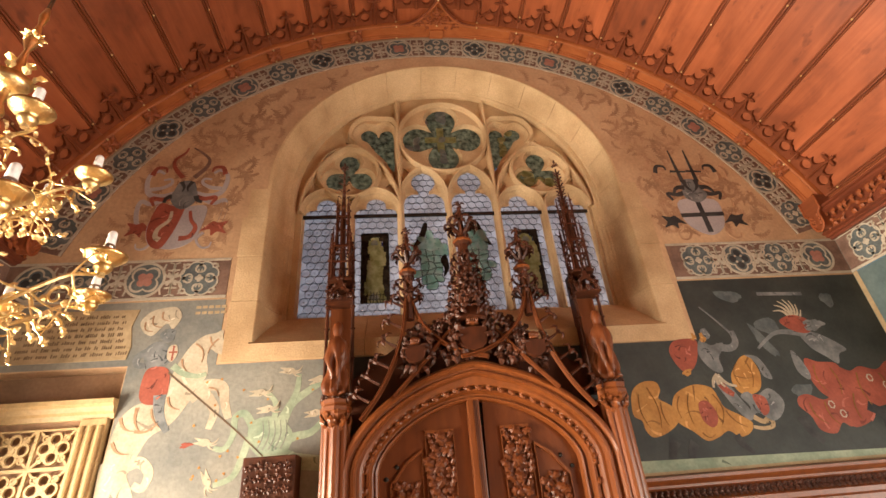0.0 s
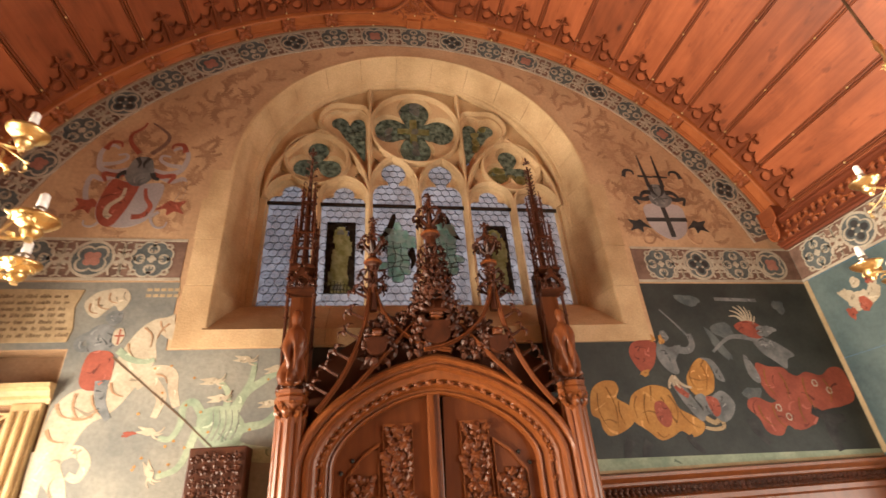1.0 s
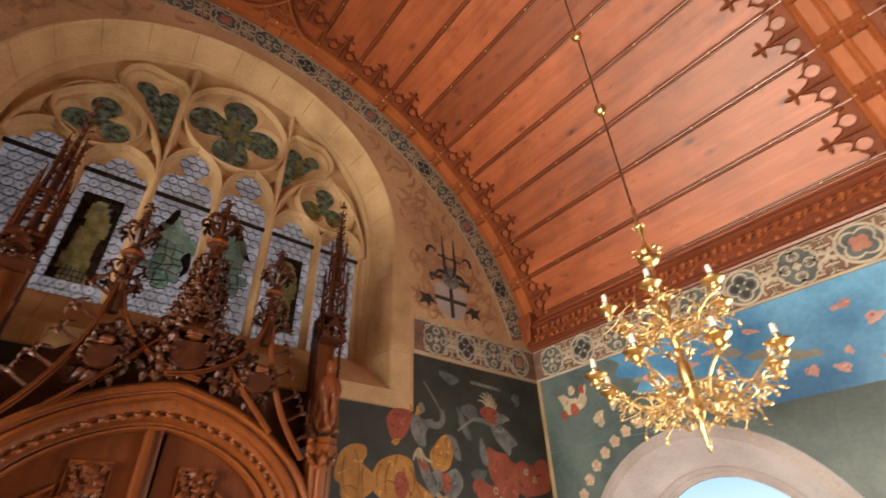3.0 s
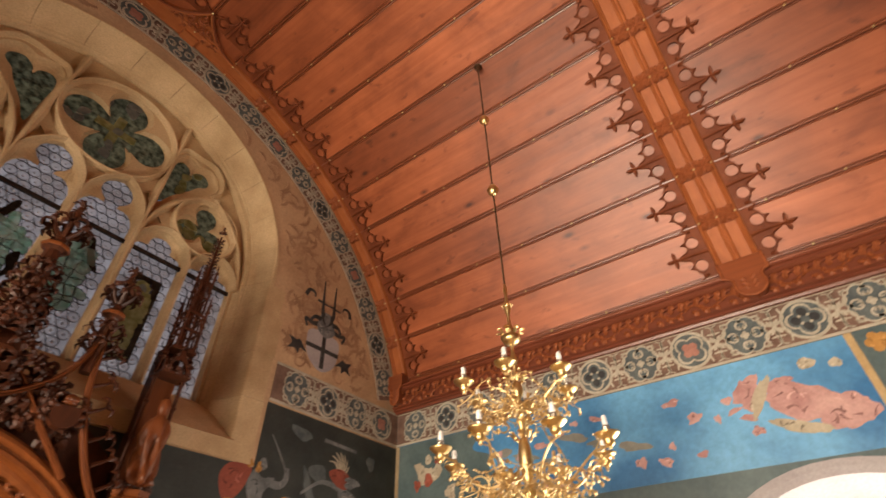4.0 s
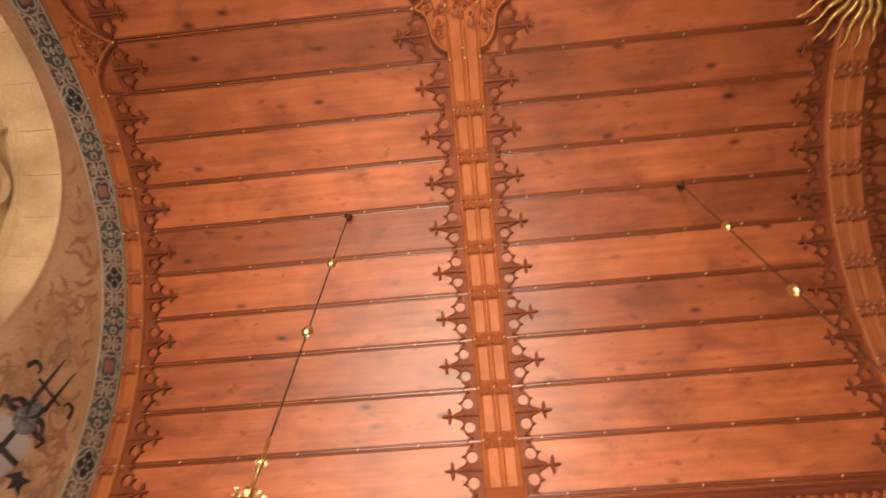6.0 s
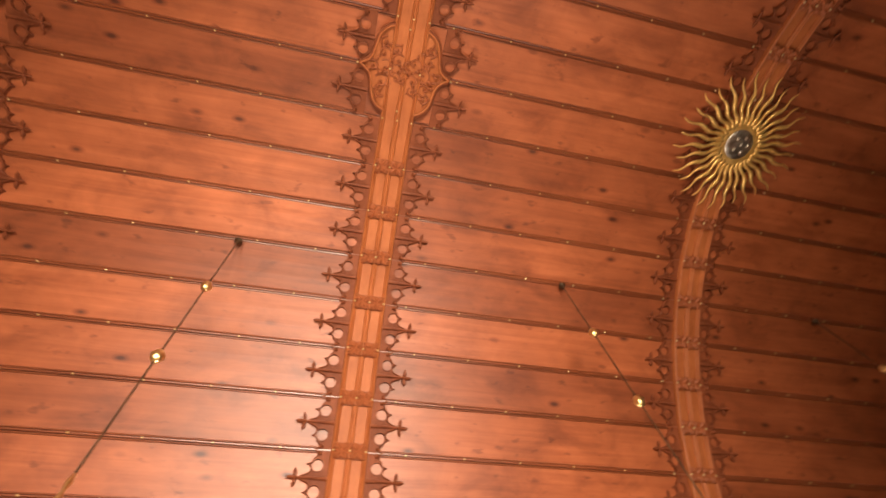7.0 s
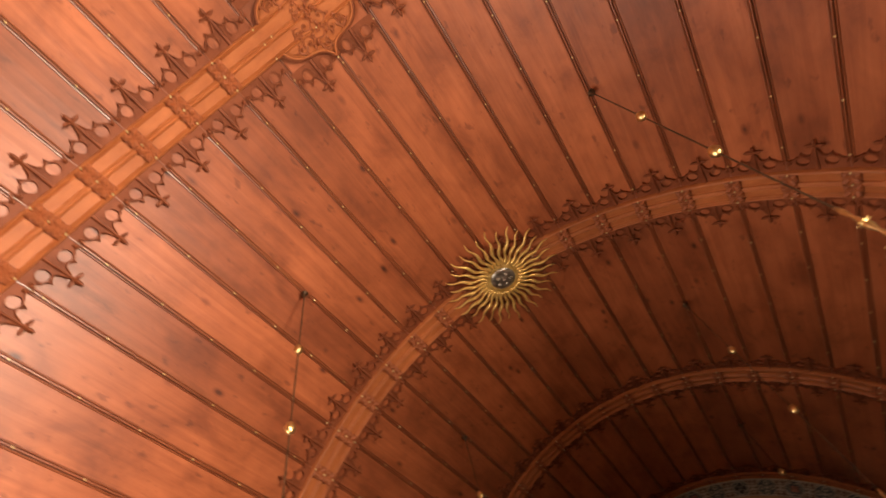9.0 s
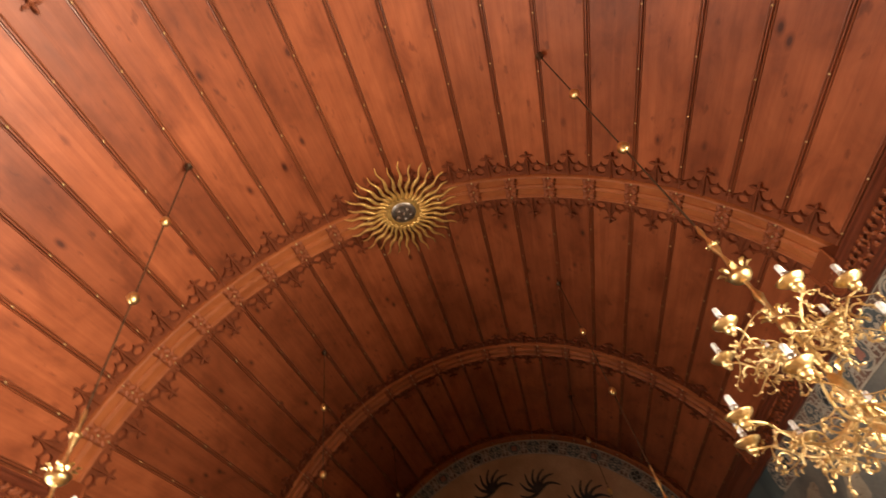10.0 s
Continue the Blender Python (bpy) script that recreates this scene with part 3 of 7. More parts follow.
def rib(y, half=0):
    """half: 1 for the wall rib at the near end wall, -1 for the one at the far end."""
    global FRET, ROSE
    r = thing("ceiling_rib", "carved and pierced red-brown wooden rib across the vault" if not half else "carved wooden wall rib against the painted end wall", "ceiling rib", "ribs of the vault", "structure")
    w0, w1 = (-.205, .205) if not half else (-.115, .115)
    path = []
    for i in range(73):
        a = radians(-75.4 + 150.8 * i / 72)
        path.append((on_vault(a, RV, y), Vector((0, 1, 0)), Vector((-math.sin(a), 0, -math.cos(a)))))
    part("rib_body", sweep(B(), path, rib_outline(w0, w1, bool(half))), M_RIB, r)
    for k in range(-10, 11):
        for o in ((-.092, .092) if not half else (0,)):
            if k == 0 or (abs(k) <= 1 and y > -3):
                continue
            m = vault_frame(k * STEP, RV - .05, y + o)
            if ROSE is None:
                ROSE = part("rosette", rosette(), M_ROSETTE, r, "carved leaf rosette")
                ROSE.matrix_basis = m
            else:
                again(ROSE, r, m)
    for k in range(-10, 10):
        a = (k + .5) * STEP
        for flip in ((-1, 1) if not half else (-half,)):
            crown = k in (-1, 0) and y > -3
            m = vault_frame(a, RV - .004, y + flip * (w1 + (.2 if crown else 0)), flip)
            if FRET is None:
                FRET = part("fret_bracket", fret(), M_CARVED_SHADED, r, "pierced gothic bracket with a leafy cross tip")
                FRET.matrix_basis = m
            else:
                again(FRET, r, m)
    bm = B()
    for k in range(-10, 11):
        if abs(k) > 1 or y < -3:
            for lo, hi in (((w0 + .06, -.038), (.038, w1 - .06)) if not half else ((w0 + .06, w1 - .06),)):
                flat = lambda u, v, d: on_vault(k * STEP + u / RV, RV - d, y + v)
                plate(bm, [[(-.085, lo), (.085, lo), (.085, hi), (-.085, hi)]], flat, .045, .058)
                for e in (-.078, .078):
                    plate(bm, [[(e - .01, lo), (e + .01, lo), (e + .01, hi), (e - .01, hi)]], flat, .05, .068)
    part("cross_bands", bm, M_ROSETTE, r, "carved cross bands on the rib")
    bm = B()
    for k in range(-10, 11):
        for o in ((w0 + .025, w1 - .025, 0) if not half else (w0 + .025, w1 - .025)):
            aa = k * STEP
            lump(bm, on_vault(aa, RV - (.09 if o == 0 else .097), y + o), (.013,) * 3, 1)
    part("rib_studs", bm, M_STUD, r, "small gilt studs")
    for place in (east, west):
        side = [(w1, 4.6), (w1, 4.46), (w1 * .98, 4.42), (w1 * .72, 4.395), (w1 * .62, 4.35), (w1 * .66, 4.3), (w1 * .6, 4.24), (w1 * .4, 4.19), (0, 4.165)]
        line = curved(side, 3, False)
        loop = [(y + u, v) for u, v in line] + [(y - u, v) for u, v in line[-2::-1]]
        foot = part("rib_foot", plate(B(), [loop], place, .04, .225), M_BATTEN, r, "rounded tongue ending the rib over the cornice")
        part("foot_roll", tube(B(), [place(u, v, .228) for u, v in loop], .017, 6), M_ROSETTE, foot, "roll round the tongue", True)
        bm = B()
        for q in (-1, 1):
            for j in range(3):
                leaf(bm, place(y + q * .02, 4.24 + .05 * j, .222), (place(q, .8, 0) - place(0, 0, 0)), place(0, 0, 1) - place(0, 0, 0), .07, rnd)
        part("foot_leaves", bm, M_ROSETTE, foot, "small carved leaves")
    return r


def boss(y, half=0):
    """Lobed frame with two points at the crown of a rib, filled with deeply cut leaves."""
    b = thing("ceiling_boss", "pointed and lobed carved wooden boss with curling leaves at the crown", "ceiling boss", "bosses", "")
    flat = lambda u, v, d: on_vault(u / RV, RV - d, y + v)
    if half:
        line = curved([(.62, -.09), (.45, -.1), (.3, -.15), (.19, -.23), (.08, -.35), (0, -.46)], 4, False)
        loop = line + [(-u, v) for u, v in line[-2::-1]]
        ground = loop + [(-.62, .1), (.62, .1)]
        runs = [loop]
    else:
        line = curved([(.5, .19), (.46, .27), (.38, .34), (.27, .375), (.14, .4), (.06, .45), (0, .545)], 4, False)
        loop = line + [(-u, v) for u, v in line[-2::-1]]
        ground = loop + [(u, -v) for u, v in loop[::-1]]
        runs = [loop, [(u, -v) for u, v in loop]]
    part("boss_ground", plate(B(), [ground], flat, .0, .049), M_RIB, b)
    for run in runs:
        for r0, d, mat in ((.021, .07, M_CARVED_SHADED), (.012, .088, M_RIB)):
            part("boss_frame", tube(B(), [flat(u * (1 if d < .08 else .97), v * (1 if d < .08 else .97), d) for u, v in run], r0, 6), mat, b, "moulded roll following the lobes", True)
    q = random.Random(8 + half)
    bm = B()

    def scroll(u, v, r, s, a):
        tube(bm, [flat(u + r * (1 - j / 15) * math.cos(a + s * j * .55), v + r * (1 - j / 15) * math.sin(a + s * j * .55), .062 + .035 * j / 14) for j in range(14)], [.016 - .008 * j / 14 for j in range(14)], 5)
        for j in (2, 5, 8):
            t = a + s * j * .55
            leaf(bm, flat(u + r * (1 - j / 15) * math.cos(t), v + r * (1 - j / 15) * math.sin(t), .066), (math.cos(t + s * .7), math.sin(t + s * .7), -.5), (0, 0, -1), r * q.uniform(.6, .9), q)
        lump(bm, flat(u, v, .085), (.02, .02, .02), 1, .3)

    if half:
        spots = [(0, -.3, .07), (-.11, -.2, .075), (.11, -.2, .075), (-.02, -.17, .07), (-.25, -.1, .07), (.25, -.1, .07), (-.13, -.06, .06), (.13, -.06, .06)]
    else:
        spots = [(0, 0, .1), (.1, .1, .09), (-.1, .1, .09), (.1, -.1, .09), (-.1, -.1, .09), (0, .22, .1), (0, -.22, .1), (.16, .26, .09), (-.16, .26, .09), (.16, -.26, .09), (-.16, -.26, .09), (0, .38, .07), (0, -.38, .07), (.28, .27, .07), (-.28, .27, .07), (.28, -.27, .07), (-.28, -.27, .07), (-.22, .12, .06), (.22, -.12, .06)]
    for k, (u, v, r) in enumerate(spots):
        scroll(u, v, r, 1 if k % 2 else -1, q.uniform(0, 6.3))
    part("boss_leaves", bm, M_ROSETTE, b, "deeply cut curling leaves")
    if half:
        part("block", soft_box((CX - .1, y - .03, ZC + RV - .13), (CX + .1, y + .1, ZC + RV - .04), .012), M_RIB, b, "small moulded block")
    else:
        for u in (-.47, .47):
            part("stud", lump(B(), flat(u, .02, .092), (.013,) * 3, 1), M_STUD, b, "small gilt stud")
    for v0 in ((-.47,) if half else (-.56, .56)):
        part("stud", lump(B(), flat(0, v0, .09), (.015,) * 3, 1), M_STUD, b, "small gilt stud")
    return b


rib(YN - .12, 1)
for y in RIBS:
    rib(y)
rib(YS + .12, -1)
boss(RIBS[0])
boss(YN - .12, 1)

# sun at the crown of the third rib
sun_thing = thing("sun_ornament", "gilded sun with wavy rays round a silvered disc", "sun ornament", at=(CX, RIBS[1], ZC + RV - .11))
bm = lathe(B(), [(.02, -.11), (.12, -.108), (.19, -.1), (.22, -.06), (.22, .0)], n=28)
for k, (u, v, s) in enumerate(((-.07, .05, .035), (.07, .05, .035), (0, -.02, .03), (-.1, -.06, .04), (.1, -.06, .04), (0, -.11, .03))):
    lump(bm, (u, v, -.11), (s, s * .8, .025), 1, .2)
part("disc", bm, M_SILVER, sun_thing, "tarnished silvered disc", True)
bm = lathe(B(), [(.2, -.09), (.27, -.1), (.29, -.06), (.27, -.02), (.2, -.01)], n=32)
part("rim", bm, M_GILT, sun_thing, "gilded rim", True)
ray_mesh = None
for k in range(32):
    a = 2 * math.pi * k / 32
    if ray_mesh is None:
        bm = B()
        pts, rs = [], []
        for j in range(15):
            t = j / 14
            pts.append((.27 + .65 * t, .017 * math.sin(t * 13), -.07 - .03 * math.sin(t * 3)))
            rs.append((.03 + .008 * math.cos(t * 13)) * (1 - t) ** .6 + .004)
        tube(bm, pts, rs, 6)
        ray_mesh = part("ray", bm, M_GILT, sun_thing, smooth=True)
        ray_mesh.matrix_basis = pose(0, 0, 0)
    else:
        s = 1.0 if k % 2 else .93
        again(ray_mesh, sun_thing, pose(0, 0, 0, 0, 0, math.degrees(a)) @ Matrix.Diagonal((s, s, 1, 1)))

# cornice on both long walls
PROFILE = [(0, 4.10), (.05, 4.10), (.06, 4.125), (.085, 4.135), (.085, 4.155), (.12, 4.17), (.12, 4.19), (.095, 4.2), (.095, 4.335), (.12, 4.345), (.12, 4.36), (.15, 4.37), (.175, 4.39), (.175, 4.415), (.2, 4.425), (.2, 4.445), (.1, 4.5), (0, 4.5)]
TUFT = None
for place, name in ((east, "cornice_east"), (west, "cornice_west")):
    c = thing(name, "dark red-brown moulded wooden cornice with a carved leaf frieze", "cornice", "", "structure")
    o = Vector((-1, 0, 0)) if place is east else Vector((1, 0, 0))
    bm = B()
    for y0, y1 in ((YN, YS),):
        sweep(bm, [(place(y, 0, 0), o, Vector((0, 0, 1))) for y in (y0, y1)], PROFILE)
    part("moulding", bm, M_CORNICE, c)
    y = YN - .2
    while y > -9.5:
        m = (Matrix.Rotation(math.pi / 2 if place is west else -math.pi / 2, 4, "Z"))
        m.translation = place(y, 4.267, .092)
        if TUFT is None:
            bm = B()
            tube(bm, [(-.17 + .34 * j / 10, -.014, .04 * math.sin(j * .63)) for j in range(11)], .013, 5)
            for j in range(7):
                u = -.15 + .05 * j
                leaf(bm, (u, -.008, .02 * (-1) ** j), (.5, -.35, .8 * (-1) ** j), (0, -1, 0), .105, rnd)
            lump(bm, (0, -.02, 0), (.03, .03, .03), 1, .3)
            TUFT = part("carved_leaves", bm, M_ROSETTE, c, "carved trailing leaves")
            TUFT.matrix_basis = m
        else:
            again(TUFT, c, m)
        y -= .36

# painted friezes


def medal(kind):
    """Frieze medallions, about 0.36 m across, lying in x and z, facing -y."""
    bm = B()
    flat = lambda u, v, d: Vector((u, -d, v))
    if kind == "square":
        plate(bm, [foil(0, 0, .186, 8, math.pi / 8, .62, .4, 5)], flat, 0, .004, 1)
        plate(bm, [foil(0, 0, .2, 8, math.pi / 8, .62, .4, 5), foil(0, 0, .184, 8, math.pi / 8, .62, .4, 5)], flat, 0, .0062, 0)
        for k in range(4):
            for s in (-1, 1):
                a = math.pi / 4 + k * math.pi / 2 + s * .33
                spiral = [(.165 * math.cos(a + s * .5) * .6 + (.055 - .035 * j / 9) * math.cos(a + s * (j * .6)), .165 * math.sin(a + s * .5) * .6 + (.055 - .035 * j / 9) * math.sin(a + s * (j * .6))) for j in range(10)]
                plate(bm, [ribbon(spiral, .024, .012)], flat, 0, .007, 0)
        plate(bm, [foil(0, 0, .045, 4, 0, .5, .45, 4)], flat, 0, .0075, 0)
        for k in range(4):
            a = k * math.pi / 2
            for s in (-1, 1):
                c, d = math.cos(a + s * .62), math.sin(a + s * .62)
                plate(bm, [ribbon(bend((.19 * c, .19 * d), (.225 * math.cos(a + s * .9), .2 * math.sin(a + s * .9)), .3 * s, 5), .024, .012)], flat, 0, .0065, 0)
    else:
        plate(bm, [ring(0, 0, .198, 28), ring(0, 0, .172, 28)], flat, 0, .0065, 0)
        plate(bm, [ring(0, 0, .176, 28)], flat, 0, .0035, 1)
        turn = 0 if kind == "cross" else math.pi / 4
        plate(bm, [foil(0, 0, .172, 4, turn, .5, .46, 7), foil(0, 0, .146, 4, turn, .5, .46, 7)], flat, 0, .0075, 0)
        for k in range(4):
            a = turn + k * math.pi / 2
            if kind == "cross":
                plate(bm, [blot(.075 * math.cos(a), .075 * math.sin(a), .042, .042, 0, .03, 14)], flat, 0, .006, 3)
                plate(bm, [ring(.05 * math.cos(a + .785), .05 * math.sin(a + .785), .014, 8)], flat, 0, .0085, 0)
        if kind == "rose":
            plate(bm, [foil(0, 0, .09, 4, turn, .5, .46, 6)], flat, 0, .006, 2)
    return bm


def curl():
    """Pale leafwork between two medallions."""
    bm = B()
    flat = lambda u, v, d: Vector((u, -d, v))
    for s in (-1, 1):
        for q in (-1, 1):
            plate(bm, [ribbon(bend((0, q * .02), (s * .085, q * .17), .35 * s * q, 7), .03, .016)], flat, 0, .0055)
            plate(bm, [ribbon(bend((s * .012, q * .03), (s * .06, q * .1), -.45 * s * q, 5), .022, .014)], flat, 0, .0058)
            plate(bm, [ribbon(bend((s * .01, q * .1), (s * .05, q * .185), -.4 * s * q, 5), .02, .01)], flat, 0, .0062)
            plate(bm, [blot(s * .035, q * .055, .02, .013, 40 * s * q, .1, 10)], flat, 0, .0068)
    plate(bm, [blot(0, 0, .022, .03, 0, .05, 10)], flat, 0, .0075)
    return bm


DATA = {}
for kind in ("cross", "rose", "square"):
    DATA[kind] = medal(kind)
DATA["curl"] = curl()


def frieze_piece(kind, parent, m):
    d = DATA[kind]
    if isinstance(d, bmesh.types.BMesh):
        ob = part("frieze_leafwork" if kind == "curl" else "medallion", d, [M_BANDGREY, M_BANDBLUE, M_ROSE, M_BLACK], parent)
        DATA[kind] = ob
        ob.matrix_basis = m
        return ob
    return again(d, parent, m)


KINDS = ("square", "cross", "square", "rose")


def band_strip(name, place, turn, u0, u1, first, pitch, label):
    """A level painted frieze on a wall."""
    f = thing(name, label, "frieze", "friezes", "structure")
    zc = (BAND_LO + BAND_HI) / 2
    part("ground", plate(B(), [[(u0, BAND_LO), (u1, BAND_LO), (u1, BAND_HI), (u0, BAND_HI)]], place, -.004, .004), M_BANDRED, f)
    bm = B()
    for z in (BAND_LO, BAND_HI - .028):
        plate(bm, [[(u0, z), (u1, z), (u1, z + .028), (u0, z + .028)]], place, 0, .009)
    part("border", bm, M_BANDGREY, f)
    n = int(abs((u1 - u0) / pitch)) + 2
    for i in range(-n, n):
        for kind, u in ((KINDS[i % 4], first + i * pitch), ("curl", first + (i + .5) * pitch)):
            if min(u0, u1) + .1 < u < max(u0, u1) - .1:
                m = Matrix.Rotation(turn, 4, "Z")
                m.translation = place(u, zc, .003)
                frieze_piece(kind, f, m)
    return f


band_strip("frieze_north_right", north, 0, 3.05, XE, 3.38, .485, "pale grey painted frieze of roundels and leaf squares")
band_strip("frieze_north_left", north, 0, XW, -1.72, -2.01, .52, "pale grey painted frieze of roundels and leaf squares")
band_strip("frieze_east", east, -math.pi / 2, YN - .01, -9.2, .09, -.51, "pale grey painted frieze under the wooden cornice")
band_strip("frieze_west", west, math.pi / 2, YN - .01, -9.2, .09, -.51, "pale grey painted frieze under the wooden cornice")


def arch_frieze(name, y, face, label, last=10):
    f = thing(name, label, "frieze", "friezes", "structure")
    place = lambda u, v, d: Vector((u, y - face * d, v))
    a = radians(74)
    part("ground", plate(B(), [arc(CX, ZC, RV - .1, -a, a, 60) + arc(CX, ZC, RV - .49, a, -a, 60)], place, -.004, .004), M_BANDRED, f)
    bm = B()
    for r in (RV - .46, RV - .1):
        plate(bm, [arc(CX, ZC, r, -a, a, 60) + arc(CX, ZC, r - .028, a, -a, 60)], place, 0, .009)
    part("border", bm, M_BANDGREY, f)
    for k in range(-last, last + 1):
        for kind, ang in ((KINDS[k % 4], k * STEP), ("curl", (k + .5) * STEP)):
            if kind == "curl" and k == last:
                continue
            m = Matrix.Rotation(ang, 4, "Y") if face > 0 else Matrix.Rotation(math.pi, 4, "Z") @ Matrix.Rotation(-ang, 4, "Y")
            m.translation = place(CX + (RV - .298) * math.sin(ang), ZC + (RV - .298) * math.cos(ang), .003)
            frieze_piece(kind, f, m)


arch_frieze("frieze_arch_north", YN, 1, "painted frieze of roundels curving under the wall rib")
arch_frieze("frieze_arch_south", YS, -1, "dim painted frieze curving under the far rib", 9)

# ---- the tall window ----
win = thing("window_1", "tall round-headed six-light stone window with tracery and crown glass", "window", "", "structure")
GAP = .0022


def stone_run(rows, outline):
    return sweep(B(), rows, outline)


# splayed reveal of cut stones: outline in (inward from the arch line, back from the wall face)
REVEAL = [(-.0, -.012), (.03, -.012), (.042, -.004), (.05, .02), (.062, .09), (.08, .18), (.105, .27), (.135, .335), (.15, .35), (.148, .365), (.156, .38), (.17, .385), (.185, .40), (.188, .425), (.205, .44), (.215, .45), (.215, .70), (0, .70)]
n_stone = 13
for k in range(n_stone):
    a0 = -math.pi / 2 + math.pi * k / n_stone + GAP / WIN_R
    a1 = -math.pi / 2 + math.pi * (k + 1) / n_stone - GAP / WIN_R
    rows = []
    for i in range(5):
        a = a0 + (a1 - a0) * i / 4
        rows.append((Vector((CX + WIN_R * math.sin(a), YN, WIN_Z + WIN_H * math.cos(a))), Vector((-math.sin(a), 0, -math.cos(a))) * (1 - .45 * math.cos(a)), Vector((0, 1, 0))))
    part("voussoir", stone_run(rows, REVEAL), M_STONE, win)
for s in (-1, 1):
    heights = (3.19, 3.62, 4.12, 4.6, WIN_Z)
    for z0, z1 in zip(heights, heights[1:]):
        rows = [(Vector((CX + s * WIN_R, YN, z)), Vector((-s, 0, 0)), Vector((0, 1, 0))) for z in (z0 + GAP, z1 - GAP)]
        part("jamb_stone", stone_run(rows, REVEAL), M_STONE, win)
    for z0, z1, w in ((3.0, 3.62, .2), (3.62, 4.13, .19), (4.13, 4.62, .2), (4.62, 5.0, .15)):
        x0, x1 = sorted((CX + s * (WIN_R - .005), CX + s * (WIN_R + w + .03)))
        if z1 > WIN_Z:
            x0, x1 = sorted((CX + s * (WIN_R - .005), CX + s * (WIN_R + .17)))
        part("facing_stone", soft_box((x0, YN - .012, z0 + GAP), (x1, YN + .05, z1 - GAP), .004), M_STONE, win)
prof = [(4.475, 3.0), (4.475, 3.17), (4.5, 3.19), (4.93, 3.57), (5.2, 3.57), (5.2, 3.0)]
cuts = [CX - WIN_R, CX - 1.0, CX + .25, CX + 1.3, CX + WIN_R]
for x0, x1 in zip(cuts, cuts[1:]):
    part("window_sill", plate(B(), [prof], lambda u, v, d: Vector((d, u, v)), x0 + GAP, x1 - GAP), M_STONE, win)

# tracery
TX = CX + .02                            # its own axis
LP, LH = .618, .285                      # pitch and half width of the lights
LIGHTS = [TX + (k - 2.5) * LP for k in range(6)]
G_Y = 5.06                               # plane of the glass
tr_place = lambda u, v, d: Vector((u, 4.95 - d, v))


def pointed(cx, hw, z0, zs, rise, n=8):
    r = (hw * hw + rise * rise) / (2 * hw)
    a = math.asin(min(rise / r, 1))
    left = [(cx - hw + r - r * math.cos(a * i / n), zs + r * math.sin(a * i / n)) for i in range(n + 1)]
    right = [(2 * cx - u, v) for u, v in left[-2::-1]]
    return [(cx - hw, z0)] + left + right + [(cx + hw, z0)]


def evenly(line, n):
    """n points at even steps along an open line."""
    lens = [0.0]
    for a, b in zip(line, line[1:]):
        lens.append(lens[-1] + math.hypot(b[0] - a[0], b[1] - a[1]))
    out, j = [], 0
    for i in range(n):
        w = lens[-1] * i / (n - 1)
        while j < len(line) - 2 and lens[j + 1] < w:
            j += 1
        t = (w - lens[j]) / ((lens[j + 1] - lens[j]) or 1)
        out.append((line[j][0] + (line[j + 1][0] - line[j][0]) * t, line[j][1] + (line[j + 1][1] - line[j][1]) * t))
    return out


def lobes(cx, cz, n, turn, d, lo, wide, cusp, m=9):
    """n round lobes with cusp points between them."""
    pts = []
    for i in range(n):
        t = turn + 2 * math.pi * i / n
        pts += [(cx + d * math.cos(t) + lo * math.cos(t - wide + 2 * wide * k / m), cz + d * math.sin(t) + lo * math.sin(t - wide + 2 * wide * k / m)) for k in range(m + 1)]
        e = t + math.pi / n
        pts.append((cx + cusp * math.cos(e), cz + cusp * math.sin(e)))
    return pts


def hollow(bm, front, back):
    """A concave splay from the front edge of an opening down to the glass."""
    rows = []
    for i in range(6):
        t = i / 5
        k = 1 - math.cos(t * math.pi / 2) if t < 1 else 1
        rows.append([bm.verts.new((a[0] + (b[0] - a[0]) * k, 4.98 + (G_Y - 4.984) * math.sin(t * math.pi / 2) ** .85, a[1] + (b[1] - a[1]) * k)) for a, b in zip(front, back)])
    for p, q in zip(rows, rows[1:]):
        for k in range(len(p)):
            j = (k + 1) % len(p)
            bm.faces.new((p[k], p[j], q[j], q[k]))
    return bm


def both(half_line, cx, n):
    """A left half, resampled, with its mirror image."""
    left = evenly(half_line, n)
    return [(cx + u, v) for u, v in left] + [(cx - u, v) for u, v in left[-2::-1]]


openings = []
for k, x in enumerate(LIGHTS):
    if k in (2, 3):
        head = [p for p in pointed(0, LH, 3.6, 5.17, .47, 12) if p[0] <= 1e-6]
        glass = [(-.262, 3.6), (-.262, 5.14), (-.245, 5.2), (-.2, 5.26), (-.14, 5.29), (-.09, 5.29), (-.055, 5.275), (-.06, 5.31)] + [(.16 * math.sin(a), 5.47 + .155 * math.cos(a)) for a in (-2.6, -2.2, -1.8, -1.4, -1.0, -.6, -.2, 0)]
    else:
        head = [p for p in pointed(0, LH, 3.6, 4.97, .31, 12) if p[0] <= 1e-6]
        glass = [(-.262, 3.6), (-.262, 4.98), (-.25, 5.02), (-.22, 5.055), (-.18, 5.07), (-.15, 5.06), (-.13, 5.05)] + [(.125 * math.sin(a), 5.12 + .1 * math.cos(a)) for a in (-1.9, -1.5, -1.1, -.7, -.3, 0)]
    openings.append((both(head, x, 34), both(glass, x, 34)))
